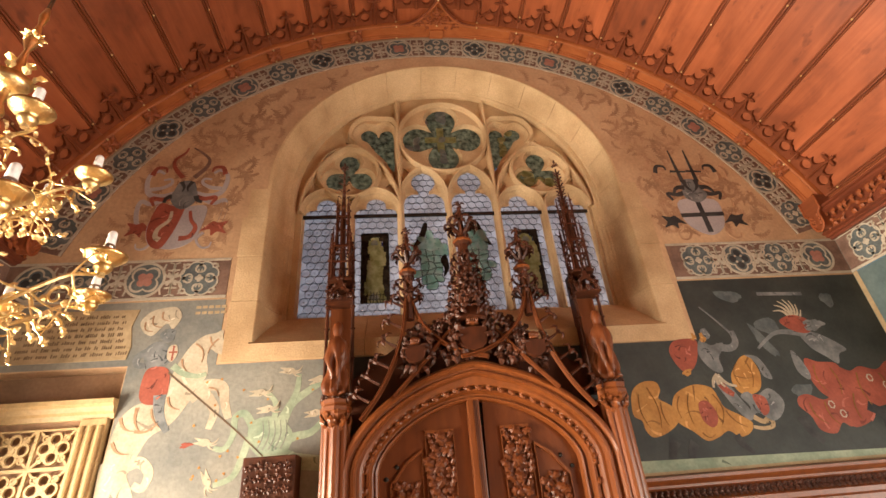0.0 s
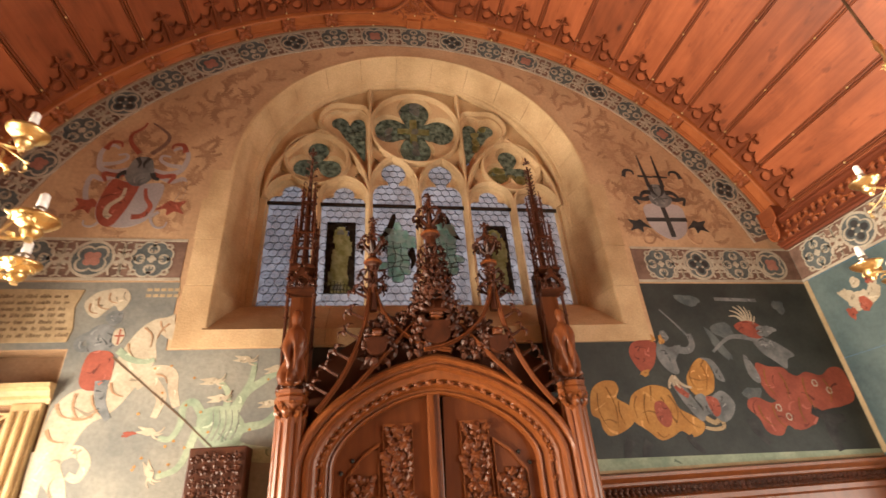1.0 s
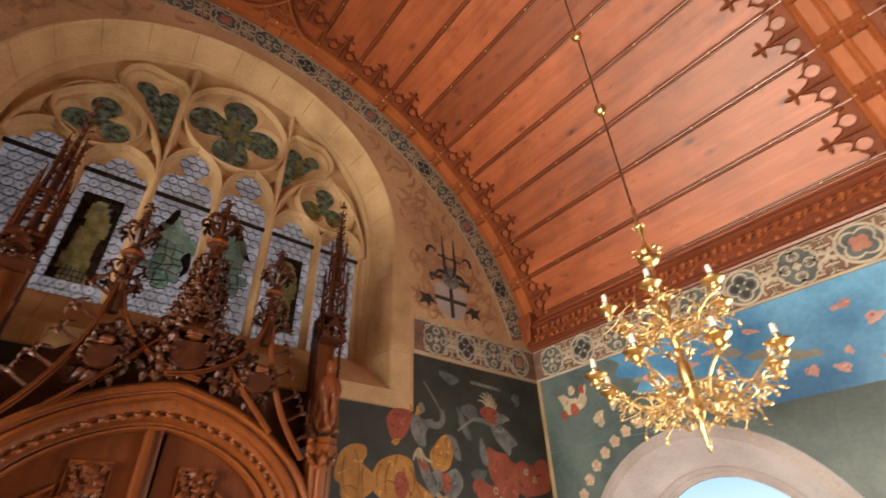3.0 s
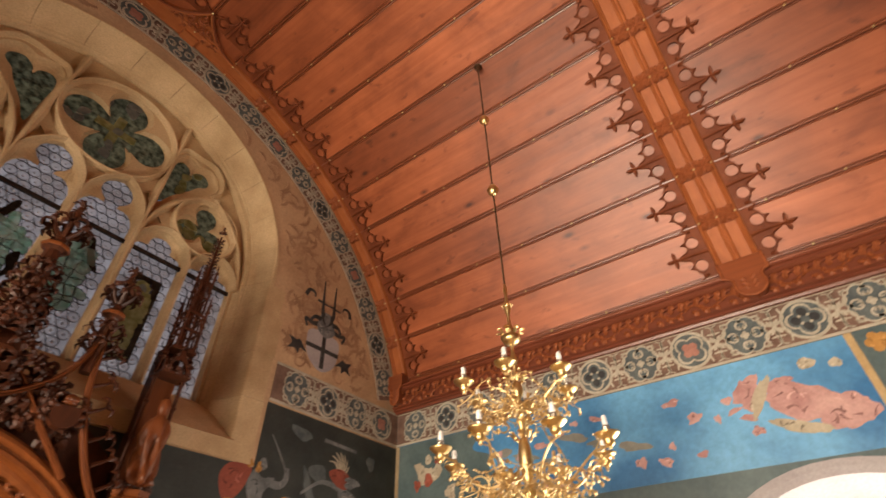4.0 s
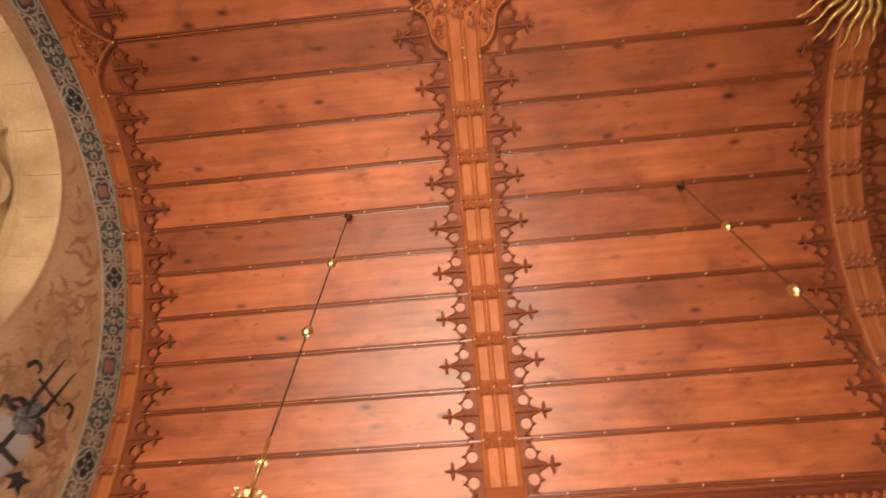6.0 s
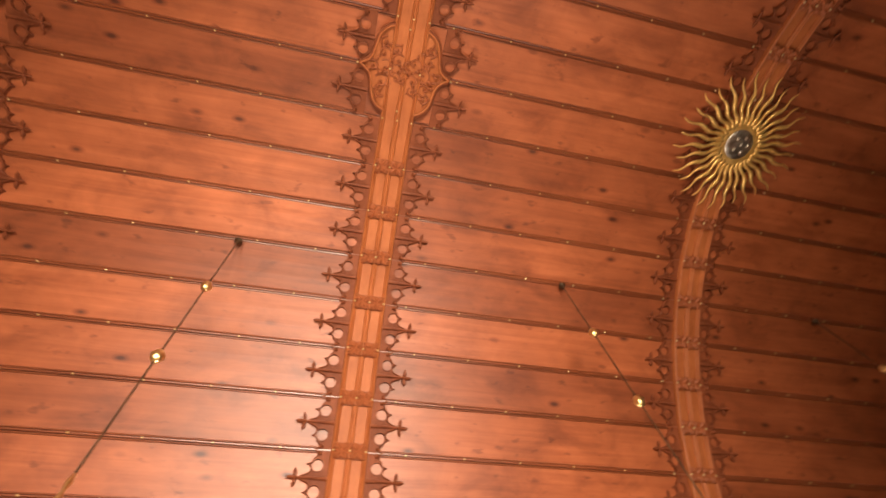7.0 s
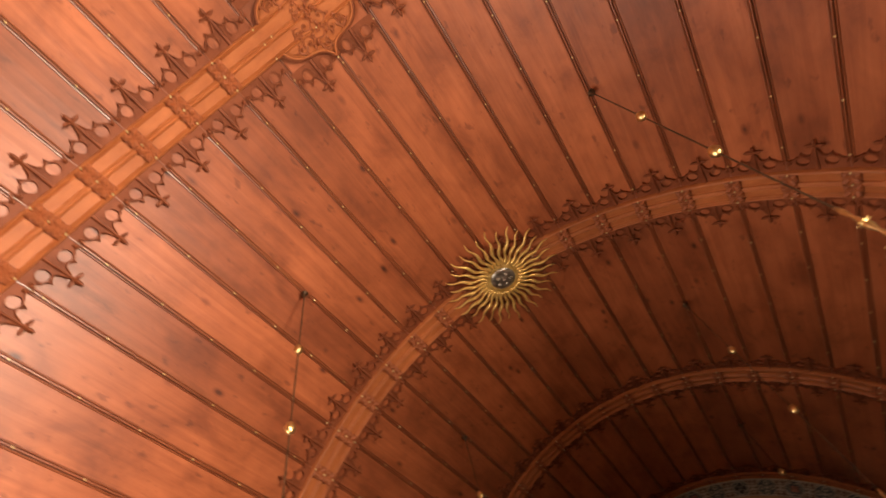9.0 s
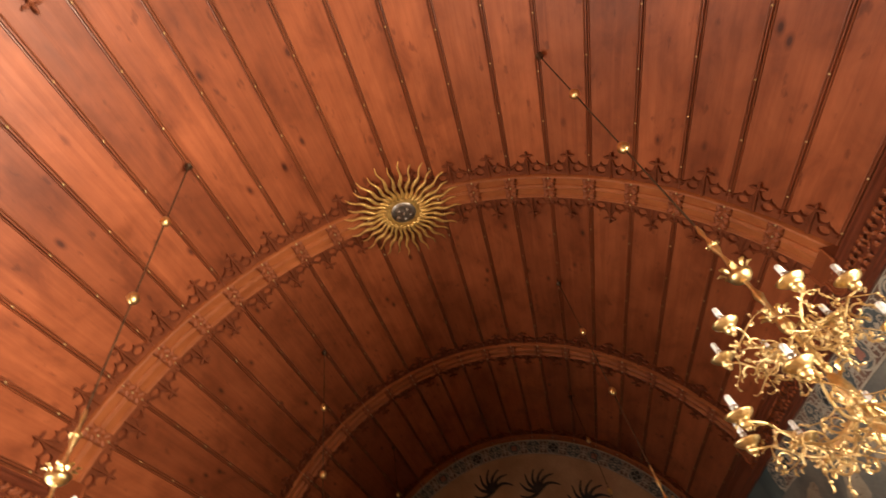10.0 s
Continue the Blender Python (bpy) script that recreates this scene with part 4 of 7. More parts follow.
for s in (-1, 1):
    cx, cz = TX + s * 1.275, 5.585
    openings.append((lobes(cx, cz, 3, math.pi / 2, .185, .19, 1.75, .16), lobes(cx, cz + .02, 3, math.pi / 2, .19, .135, 2.1, .07)))
    front = curved([(.66, 5.46), (.65, 5.9), (.648, 6.25), (.665, 6.4), (.76, 6.5), (.87, 6.475), (.94, 6.44), (1.08, 6.47), (1.2, 6.37), (1.235, 6.22), (1.12, 6.04), (.95, 5.84), (.79, 5.66)], 6)
    glass = curved([(.685, 5.66), (.675, 6.0), (.675, 6.24), (.705, 6.36), (.78, 6.39), (.86, 6.34), (.885, 6.25), (.92, 6.34), (1.02, 6.4), (1.12, 6.34), (1.12, 6.24), (1.03, 6.17), (.95, 6.04), (.81, 5.86)], 6)
    openings.append(tuple([(TX + s * u, v) for u, v in evenly(lp + lp[:1], 61)[:-1]] for lp in (front, glass)))
openings.append((lobes(TX, 6.19, 4, 0, .352, .252, 1.72, .28, 11), lobes(TX, 6.215, 4, 0, .34, .212, 1.95, .19, 11)))
eyes = []
for s in (-1, 1):
    for u, v, r, turn in ((.54, 5.6, .055, 1.2), (1.68, 5.38, .06, .9), (.76, 5.36, .05, 1.9), (1.3, 6.09, .035, -1.57)):
        eyes.append([(TX + s * (u + r * math.cos(turn + k * 2.094)), v + r * 1.3 * math.sin(turn + k * 2.094)) for k in range(3)])
edge = arched(CX, TR_R + .03, 3.56, WIN_Z, 40)
tracery = part("tracery", plate(B(), [edge] + [f for f, g in openings] + eyes, tr_place, -.058, -.03), M_STONE, win, "carved stone tracery bars")
for f, g in openings:
    part("cusped_splay", hollow(B(), f, g), M_STONE, tracery, "hollowed stone cusping")
for e in eyes:
    part("eye_backing", plate(B(), [offset(e, .01)], tr_place, -.075, -.06), M_STONE, tracery)


def spread(lp, k):
    cu, cv = sum(u for u, v in lp) / len(lp), sum(v for u, v in lp) / len(lp)
    out = []
    for u, v in lp:
        l = math.hypot(u - cu, v - cv) or 1
        out.append((u + (u - cu) / l * k, v + (v - cv) / l * k))
    return out


BAR = [(-.046, -.03), (-.042, -.012), (-.028, .006), (-.021, .04), (-.009, .06), (.009, .06), (.021, .04), (.028, .006), (.042, -.012), (.046, -.03)]


def stone_bar(bm, line, shut=False, k=1.0):
    """A moulded stone bar along a line in the window's plane."""
    rows, n = [], len(line)
    for i, (u, v) in enumerate(line):
        a = line[i - 1] if shut or i else line[i]
        b = line[(i + 1) % n] if shut or i < n - 1 else line[i]
        w = Vector((b[0] - a[0], 0, b[1] - a[1])).normalized()
        rows.append((tr_place(u, v, -.012), Vector((w.z, 0, -w.x)), Vector((0, -1, 0))))
    return sweep(bm, rows, [(p * k, q * (.6 + .4 * k)) for p, q in BAR], shut)


for s in (-1, 1):
    part("ring_bar", stone_bar(B(), ring(TX + s * 1.275, 5.585, .395, 36), True, .75), M_STONE, tracery, "round moulded bar")
    part("arch_bar", stone_bar(B(), [p for p in pointed(TX + s * LP * 2, LP, 4.97, 4.97, 1.07, 16)[1:-1] if math.hypot(p[0] - CX, p[1] - WIN_Z) < TR_R + .01]), M_STONE, tracery)
    part("leaf_bar", stone_bar(B(), curved([(TX + s * u, v) for u, v in ((.63, 6.42), (.7, 6.52), (.85, 6.53), (1.1, 6.53), (1.25, 6.38), (1.28, 6.2), (1.2, 6.08))], 4, False), False, .6), M_STONE, tracery)
part("ring_bar", stone_bar(B(), ring(TX, 6.19, .615, 48), True, .8), M_STONE, tracery, "round moulded bar")
for u in (-2, -1, 0, 1, 2):
    top = {-2: 5.0, -1: 6.83, 0: 5.2, 1: 6.83, 2: 5.0}[u]
    part("mullion", stone_bar(B(), [(TX + u * LP, 3.58), (TX + u * LP, top)], False, .95 if u in (-1, 1) else .8), M_STONE, tracery, "slender moulded stone mullion")
for k, x in enumerate(LIGHTS):
    zs, rise = (5.17, .47) if k in (2, 3) else (4.97, .31)
    part("light_head", stone_bar(B(), pointed(x, LH + .024, zs, zs, rise + .03, 8)[1:-1], False, .55), M_STONE, tracery)
bm = B()
sweep(bm, [(Vector((CX + (TR_R - .0) * math.sin(t), 4.92, WIN_Z + TR_R * math.cos(t))), Vector((math.sin(t), 0, math.cos(t))), Vector((0, -1, 0))) for t in (-math.pi / 2 + math.pi * i / 40 for i in range(41))], [(-.045, -.05), (-.035, .03), (.0, .045), (.03, .03), (.04, -.02)])
part("inner_roll", bm, M_STONE, tracery)

# glazing
g_place = lambda u, v, d: Vector((u, G_Y - d, v))
for k, x in enumerate(LIGHTS):
    pane = part("pane", plate(B(), [[(x - .305, 3.56), (x + .305, 3.56), (x + .305, 5.66 if k in (2, 3) else 5.32), (x - .305, 5.66 if k in (2, 3) else 5.32)]], g_place, -.012, -.006), M_GLASS, win, "bluish crown glass")
    cames, bosses = B(), B()
    p, row, z = .104, 0, 3.64
    while z < (5.6 if k in (2, 3) else 5.24):
        for j in range(-3, 4):
            u = j * p + (p / 2 if row % 2 else 0)
            if abs(u) < .24:
                plate(cames, [ring(x + u, z, .052, 14), ring(x + u, z, .0498, 14)], g_place, -.006, .004)
                plate(bosses, [ring(x + u, z, .045, 12), ring(x + u, z, .038, 12)], g_place, -.006, -.0035)
                plate(bosses, [ring(x + u, z, .013, 8)], g_place, -.006, .002)
        z += p * .88
        row += 1
    part("lead_rings", cames, M_LEAD, pane, "lead rings round crown glass discs")["kind"] = "stuff"
    part("glass_bosses", bosses, M_GLASSRIM, pane)["kind"] = "stuff"
    part("saddle_bar", soft_box((x - LH, 5.02, 4.925), (x + LH, 5.045, 4.97), .004), M_IRON, win, "black iron cross bar")
for s in (-1, 1):
    part("pane", plate(B(), [ring(CX + s * 1.29, 5.62, .4, 20)], g_place, -.012, -.004), M_GLASSDARK, win, "dark leafy stained glass")
    part("pane", plate(B(), [[(CX + s * u, v) for u, v in ((.63, 5.6), (.9, 5.86), (1.25, 6.1), (1.25, 6.5), (.66, 6.5))]], g_place, -.012, -.004), M_GLASSDARK, win, "dark leafy stained glass")
part("pane", plate(B(), [ring(CX + .02, 6.22, .6, 28)], g_place, -.012, -.004), M_GLASSDARK, win, "dark leafy stained glass")
paint(win, "stained_cross", M_GLASSGOLD, [[(CX - .05, 6.0), (CX + .05, 6.0), (CX + .05, 6.44), (CX - .05, 6.44)], [(CX - .22, 6.17), (CX + .22, 6.17), (CX + .22, 6.27), (CX - .22, 6.27)]], g_place, .0, "olive cross shape in the quatrefoil glass")
def mosaic(x0, x1, z0, z1, nx, nz, seed, keep, shrink=.9):
    """Uneven leaded pieces of glass."""
    q = random.Random(seed)
    grid = [[(x0 + (x1 - x0) * (i + q.uniform(-.3, .3) * (0 < i < nx)) / nx, z0 + (z1 - z0) * (j + q.uniform(-.3, .3) * (0 < j < nz)) / nz) for i in range(nx + 1)] for j in range(nz + 1)]
    out = []
    for j in range(nz):
        for i in range(nx):
            c = [grid[j][i], grid[j][i + 1], grid[j + 1][i + 1], grid[j + 1][i]]
            m = (sum(p[0] for p in c) / 4, sum(p[1] for p in c) / 4)
            if keep(*m):
                out.append(curved([(m[0] + (p[0] - m[0]) * shrink, m[1] + (p[1] - m[1]) * shrink) for p in c], 2))
    return out


def leaded(name, material, cells, depth, label):
    """Pieces of coloured glass, each held by dark leads."""
    paint(win, name, material, cells, g_place, depth, label)
    bm = B()
    for c in cells:
        plate(bm, [offset(c, .0026), offset(c, -.0022)], g_place, -.002, .008 + depth * .1)
    part("stained_leading", bm, M_IRON, win, "dark leads between the glass pieces")["kind"] = "stuff"


for x0, x1, fx, seed in ((-.43, -.1, -.26, 1), (1.5, 1.78, 1.63, 2)):
    halo = lambda u, v: math.hypot(u - fx + .01, v - 4.57) < .09
    robe = lambda u, v: abs(u - fx - .02 * math.sin(v * 9)) < .095 + .03 * (4.3 - v) and v < 4.5
    leaded("stained_ground", M_GLASSBLACK, mosaic(x0, x1, 3.78, 4.7, 9, 20, seed, lambda u, v: not robe(u, v) and not halo(u, v), 1.0), .0, "dark brown panel of stained glass")
    leaded("stained_robe", M_GLASSGOLD, mosaic(x0, x1, 3.78, 4.7, 9, 20, seed, robe, .98), .0, "olive gold pieces of glass")
    leaded("stained_halo", M_GLASSGOLD, [blot(fx - .01, 4.57, .085, .085, 0, .03, 18)], .0, "round gold piece of glass")
    paint(win, "stained_pale", M_GLASSWHITE, [blot(fx - .01, 4.55, .045, .06, 0, .05, 14), blot(fx - .02, 3.85, .06, .05, 0, .1, 14), blot(fx - .08, 4.26, .025, .09, 18, .1, 14)], g_place, .03, "pale glass pieces")
    paint(win, "stained_blue", M_GLASSBLUE, [blot(x1 - .06, 4.64, .05, .045, 0, .1, 12), blot(x1 - .05, 4.55, .035, .04, 0, .1, 12)], g_place, .03, "deep blue glass pieces")
for cx, q in ((.4, 1), (.98, -1)):
    body = lambda u, v: ((u - cx) / (.17 + .04 * math.sin(v * 17 + q))) ** 2 + ((v - 4.36) / .4) ** 2 < 1
    leaded("stained_leaves", M_GLASSGREEN, mosaic(cx - .22, cx + .22, 3.92, 4.8, 5, 10, 20 + q, body, .96), .0, "sea-green leafy pieces of stained glass")
    paint(win, "stained_wing", M_GLASSBLACK, [curved([(cx - q * .2, 4.5), (cx - q * .1, 4.55), (cx - q * .03, 4.7), (cx - q * .01, 4.83), (cx - q * .06, 4.83), (cx - q * .12, 4.66)], 4), curved([(cx + q * .12, 4.3), (cx + q * .19, 4.38), (cx + q * .22, 4.2), (cx + q * .15, 4.08), (cx + q * .16, 4.2)], 4)], g_place, .045, "black wing-like shape in leaded glass")
for cx, cz, r in ((TX, 6.215, .55), (TX - 1.275, 5.6, .33), (TX + 1.275, 5.6, .33), (TX - .85, 6.2, .3), (TX + .85, 6.2, .3)):
    paint(win, "stained_leafage", M_GLASSWHITE if r > .5 else M_GLASSGOLD, mosaic(cx - r, cx + r, cz - r, cz + r, int(r * 18), int(r * 18), int(cx * 50), lambda u, v: (int(u * 37) + int(v * 41)) % 5 == 0, .8), g_place, .004, "small pale pieces in the dark glass")
for o in list(win.children):
    if o.name.startswith(("pane", "stained")):
        o.visible_shadow = True

# ---- the portal ----
portal = thing("door_portal", "carved gothic oak door surround with towers, finials and leafwork", "door surround")
# moulded arch: (half width, rise, distance out from the wall)
ARCH_K = .945
MOULD = [(1.19, .90, .0), (1.19, .90, .30), (1.165, .875, .325), (1.14, .85, .33), (1.125, .835, .31), (1.12, .83, .285), (1.10, .815, .28), (1.085, .80, .30), (1.06, .775, .30), (1.05, .765, .27), (1.045, .76, .235), (1.02, .735, .23),
         (1.0, .71, .215), (.985, .70, .18), (.975, .69, .175), (.965, .675, .195), (.945, .66, .195), (.935, .65, .17), (.925, .64, .12), (.905, .62, .11), (.895, .61, .13), (.88, .595, .12), (.87, .585, .08), (.87, .585, -.05)]
bm = B()
rows = []
for hw, rise, d in MOULD:
    line = [(CX - hw, 0.0)] + low_arch(hw, rise * ARCH_K, 1.95, 44, .022 if hw > 1.0 else .0) + [(CX + hw, 0.0)]
    rows.append([bm.verts.new(north(u, v, d)) for u, v in line])
for a, b in zip(rows, rows[1:]):
    for k in range(len(a) - 1):
        bm.faces.new((a[k], a[k + 1], b[k + 1], b[k]))
part("arch_moulding", bm, M_OAK, portal, "polished oak arch of many mouldings")
bm = B()
rnd = random.Random(21)
line = low_arch(.985, .70 * ARCH_K, 1.95, 60)
line = [(CX - .985, 1.2 + .1 * k) for k in range(8)] + line + [(CX + .985, 1.9 - .1 * k) for k in range(8)]
for i in range(0, len(line) - 1, 2):
    (u, v), (u2, v2) = line[i], line[i + 1]
    w = Vector((u2 - u, 0, v2 - v)).normalized()
    for s in (-1, 1):
        leaf(bm, north(u, v, .195), w + Vector((-w.z, 0, w.x)) * .6 * s, (0, -1, 0), .07, rnd)
part("leaf_trail", bm, M_OAK, portal, "running carved leaves in the hollow")["kind"] = "stuff"
for s in (-1, 1):
    tubes = B()
    x = CX + s * 1.215
    box(tubes, (x - .11, YN - .28, 0), (x + .11, YN, 2.42))
    for dx, dy, r in ((-.06, .3, .035), (0, .33, .045), (.06, .3, .035), (-.1, .26, .022), (.1, .26, .022)):
        tube(tubes, [(x + dx, YN - dy, .3), (x + dx, YN - dy, 2.36)], r, 10)
    box(tubes, (x - .15, YN - .38, 0), (x + .15, YN, .3))
    part("clustered_post", tubes, M_OAK, portal, "clustered polished oak shafts")
for s in (-1, 1):
    x = CX + s * 1.215
    bm = lathe(B(), [(.07, 2.28), (.085, 2.3), (.085, 2.32), (.075, 2.33), (.09, 2.38), (.125, 2.43), (.135, 2.44), (.135, 2.47), (.12, 2.49), (.13, 2.5), (.13, 2.53), (.05, 2.53)], (x, YN - .29, 0), 8)
    part("capital", bm, M_OAK, portal)
    bm = B()
    for k in range(14):
        a = 2 * math.pi * k / 14
        leaf(bm, (x + .075 * math.cos(a), YN - .29 + .075 * math.sin(a), 2.31 + .05 * (k % 2)), (math.cos(a) * .5, math.sin(a) * .5, 1), (math.cos(a), math.sin(a), 0), .1, rnd)
    part("capital_leaves", bm, M_OAK, portal, "carved leaves of the capital")

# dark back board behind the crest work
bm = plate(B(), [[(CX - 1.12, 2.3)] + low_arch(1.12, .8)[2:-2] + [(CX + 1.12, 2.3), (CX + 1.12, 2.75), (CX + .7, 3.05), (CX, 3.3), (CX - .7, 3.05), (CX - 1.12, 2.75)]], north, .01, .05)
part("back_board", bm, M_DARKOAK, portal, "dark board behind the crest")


def tower(s):
    """Side tower: pier, statue niche, gabled canopy, open lantern and a crocketed spire."""
    x, y = CX + s * 1.215, YN - .27
    at = lambda u, v, z: (x + u, y + .04 + v, z)
    face = lambda u, v, d: Vector((x + u, y - d, v))
    bm = box(B(), (x - .085, YN - .13, 2.5), (x + .085, YN, 3.72))
    tube(bm, [at(0, .05, 3.6), at(0, .05, 3.9), at(0, 0, 4.35), at(0, 0, 5.04)], [.045, .03, .03, .009], 8)
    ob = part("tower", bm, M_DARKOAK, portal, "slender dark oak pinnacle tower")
    part("niche_back", plate(B(), [[(-.1, 2.55), (.1, 2.55), (.1, 3.46), (-.1, 3.46)]], face, -.13, -.115), M_DOOR, ob, "plain brown niche back")
    # shafts beside the statue, with bases and rings
    for dx in (-.118, .118):
        bm = tube(B(), [at(dx, 0, 2.53), at(dx, 0, 2.58), at(dx, 0, 2.6), at(dx, 0, 3.44)], [.03, .028, .016, .016], 7)
        for z in (2.92, 3.2, 3.42):
            lathe(bm, [(.016, -.012), (.026, -.006), (.026, .006), (.016, .012)], at(dx, 0, z), 7)
        tube(bm, [at(dx, 0, 3.44), at(dx, 0, 3.95), at(dx, 0, 4.22)], [.018, .013, .003], 5)
        for z in (3.62, 3.78, 3.92, 4.05):
            lump(bm, at(dx, -.012, z), (.026, .024, .016), 1, .4)
        part("shaft", bm, M_DARKOAK, ob)
    # canopy with three pierced gables
    bm = box(B(), at(-.125, -.12, 3.43), at(.125, .1, 3.455))
    box(bm, at(-.11, -.1, 3.66), at(.11, .1, 3.685))
    for place in (face, lambda u, v, d: Vector((x + d + .06, y + .04 + u, v)), lambda u, v, d: Vector((x - d - .06, y + .04 + u, v))):
        plate(bm, [[(-.1, 3.44), (.1, 3.44), (.075, 3.56), (.03, 3.62), (0, 3.74), (-.03, 3.62), (-.075, 3.56)], pointed(0, .07, 3.452, 3.49, .085, 5)], place, .035, .06)
        for k in (-1, 1):
            for u, v in ((.08, 3.55), (.045, 3.61), (.02, 3.68)):
                lump(bm, place(k * u, v, .06), (.018, .018, .018), 1, .4)
        lump(bm, place(0, 3.75, .05), (.022, .022, .026), 1, .4)
    part("canopy", bm, M_DARKOAK, ob, "small canopy of pierced gables")
    # open lantern stages
    for z0, z1, w, r in ((3.68, 4.06, .085, .013), (4.06, 4.44, .056, .0105)):
        bm = B()
        for k in range(4):
            a = math.pi / 2 * k + math.pi / 4
            c, d = w * 1.41 * math.cos(a), w * 1.41 * math.sin(a)
            tube(bm, [at(c, d, z0), at(c, d, z1), at(c, d, z1 + .06), at(c, d, z1 + .22)], [r, r, r * 1.25, .003], 5)
            for dz in (-.12, .04, .12):
                lump(bm, at(c * 1.08, d * 1.08, z1 + dz), (.02, .02, .014), 1, .4)
            b = math.pi / 2 * k
            c, d = w * math.cos(b), w * math.sin(b)
            tube(bm, [at(c, d, z0), at(c, d, z1 - .05)], r * .65, 5)
            t = Vector((-math.sin(b), math.cos(b), 0))
            for q in (-1, 1):
                tube(bm, [Vector(at(c, d, z1 - .15)) + t * q * w * .9, Vector(at(c, d, z1 - .07)) + t * q * w * .65, Vector(at(c, d, z1 - .01))], r * .6, 4)
        for z in (z0 + .015, (z0 + z1) / 2, z1 - .015):
            for b in range(4):
                v0, v1 = ((-w, -w), (w, -w), (w, w), (-w, w))[b], ((w, -w), (w, w), (-w, w), (-w, -w))[b]
                tube(bm, [at(*v0, z), at(*v1, z)], r * .9, 4)
        part("lantern", bm, M_DARKOAK, ob, "open lantern of thin oak bars")
    bm = B()
    for z in (4.5, 4.59, 4.68, 4.77, 4.86, 4.95):
        w = .016 + .03 * (5.1 - z)
        for k in range(4):
            a = math.pi / 2 * k + (.4 if s > 0 else .1)
            leaf(bm, at(w * math.cos(a), w * math.sin(a), z), (math.cos(a), math.sin(a), .7), (0, 0, 1), .05, rnd)
    crocket(bm, at(0, 0, 5.08), .06, rnd, 8, (0, 0, 1))
    lump(bm, at(0, 0, 5.15), (.014, .014, .035), 1)
    for z in (2.56, 3.47):
        for dx in (-.09, 0, .09):
            crocket(bm, (x + dx, y - .07, z), .05, rnd, 6)
    part("crocket_leafage", bm, M_DARKOAK, ob, "small carved leaf crockets")["kind"] = "stuff"


for s in (-1, 1):
    tower(s)

# the two figures, kept as plain draped shapes
for s in (-1, 1):
    x, y = CX + s * 1.215, YN - .34
    bm = lathe(B(), [(.03, 2.56), (.088, 2.575), (.084, 2.62), (.08, 2.66), (.074, 2.7), (.072, 2.75), (.074, 2.8), (.078, 2.84), (.082, 2.88), (.088, 2.92), (.09, 2.96), (.088, 3.0), (.075, 3.04), (.04, 3.07), (.034, 3.09), (.045, 3.12), (.048, 3.16), (.04, 3.2), (.02, 3.225)], (x, y, 0), 36)
    for v in bm.verts:
        a, fold = math.atan2(v.co.y - y, v.co.x - x), max(0, min(1, (3.04 - v.co.z) / .2))
        k = 1 + .3 * fold * math.sin(7 * a + 15 * v.co.z) + .26 * fold * math.sin(5 * a - 13 * v.co.z) + .1 * fold * math.sin(13 * a + 5 * v.co.z)
        v.co.x, v.co.y = x + (v.co.x - x) * k, y + (v.co.y - y) * k
    tagged(part("statue", bm, M_DOOR, smooth=True), "plain draped carved oak statue on the portal's tower", "statue", "portal statues")

# interlaced ogee bars
def bar(pts, d, w=.05):
    """A moulded bar along a smooth line, w wide."""
    bm = B()
    pts = curved(pts, 6, False)
    path = []
    for i, (u, v) in enumerate(pts):
        a, b = pts[max(i - 1, 0)], pts[min(i + 1, len(pts) - 1)]
        t = Vector((b[0] - a[0], 0, b[1] - a[1])).normalized()
        path.append((north(u, v, d), Vector((-t.z, 0, t.x)), Vector((0, -1, 0))))
    sweep(bm, path, [(p * w, q) for p, q in ((-.5, 0), (-.5, .03), (-.34, .045), (-.2, .03), (-.12, .055), (.12, .055), (.2, .03), (.34, .045), (.5, .03), (.5, 0))])
    part("ogee_bar", bm, M_DOOR, portal, "moulded oak bar curving across the crest")


def bloom(bm, at, size, out, q):
    """Curling oak leaves opening round a bud, their tips turned over."""
    at, out = Vector(at), Vector(out).normalized()
    side = out.orthogonal().normalized()
    n = q.choice((4, 5, 5, 6))
    for k in range(n):
        a = 2 * math.pi * (k + q.random() * .4) / n
        way = (side * math.cos(a) + out.cross(side) * math.sin(a)).normalized()
        across = way.cross(out)
        rows = []
        for t, w, h in ((0, .2, .05), (.3, .5, .3), (.48, .3, .42), (.66, .52, .44), (.86, .34, .3), (1.0, .1, .08)):
            c = at + (way * t + out * h) * size
            rows.append([bm.verts.new(c + across * w * size * .5 - out * size * .06), bm.verts.new(c + out * size * .08), bm.verts.new(c - across * w * size * .5 - out * size * .06), bm.verts.new(c - out * size * .1)])
        for p, r in zip(rows, rows[1:]):
            for i in range(4):
                bm.faces.new((p[i], p[(i + 1) % 4], r[(i + 1) % 4], r[i]))
        bm.faces.new(rows[-1])
    lump(bm, at + out * size * .25, (size * .2,) * 3, 1, .3)


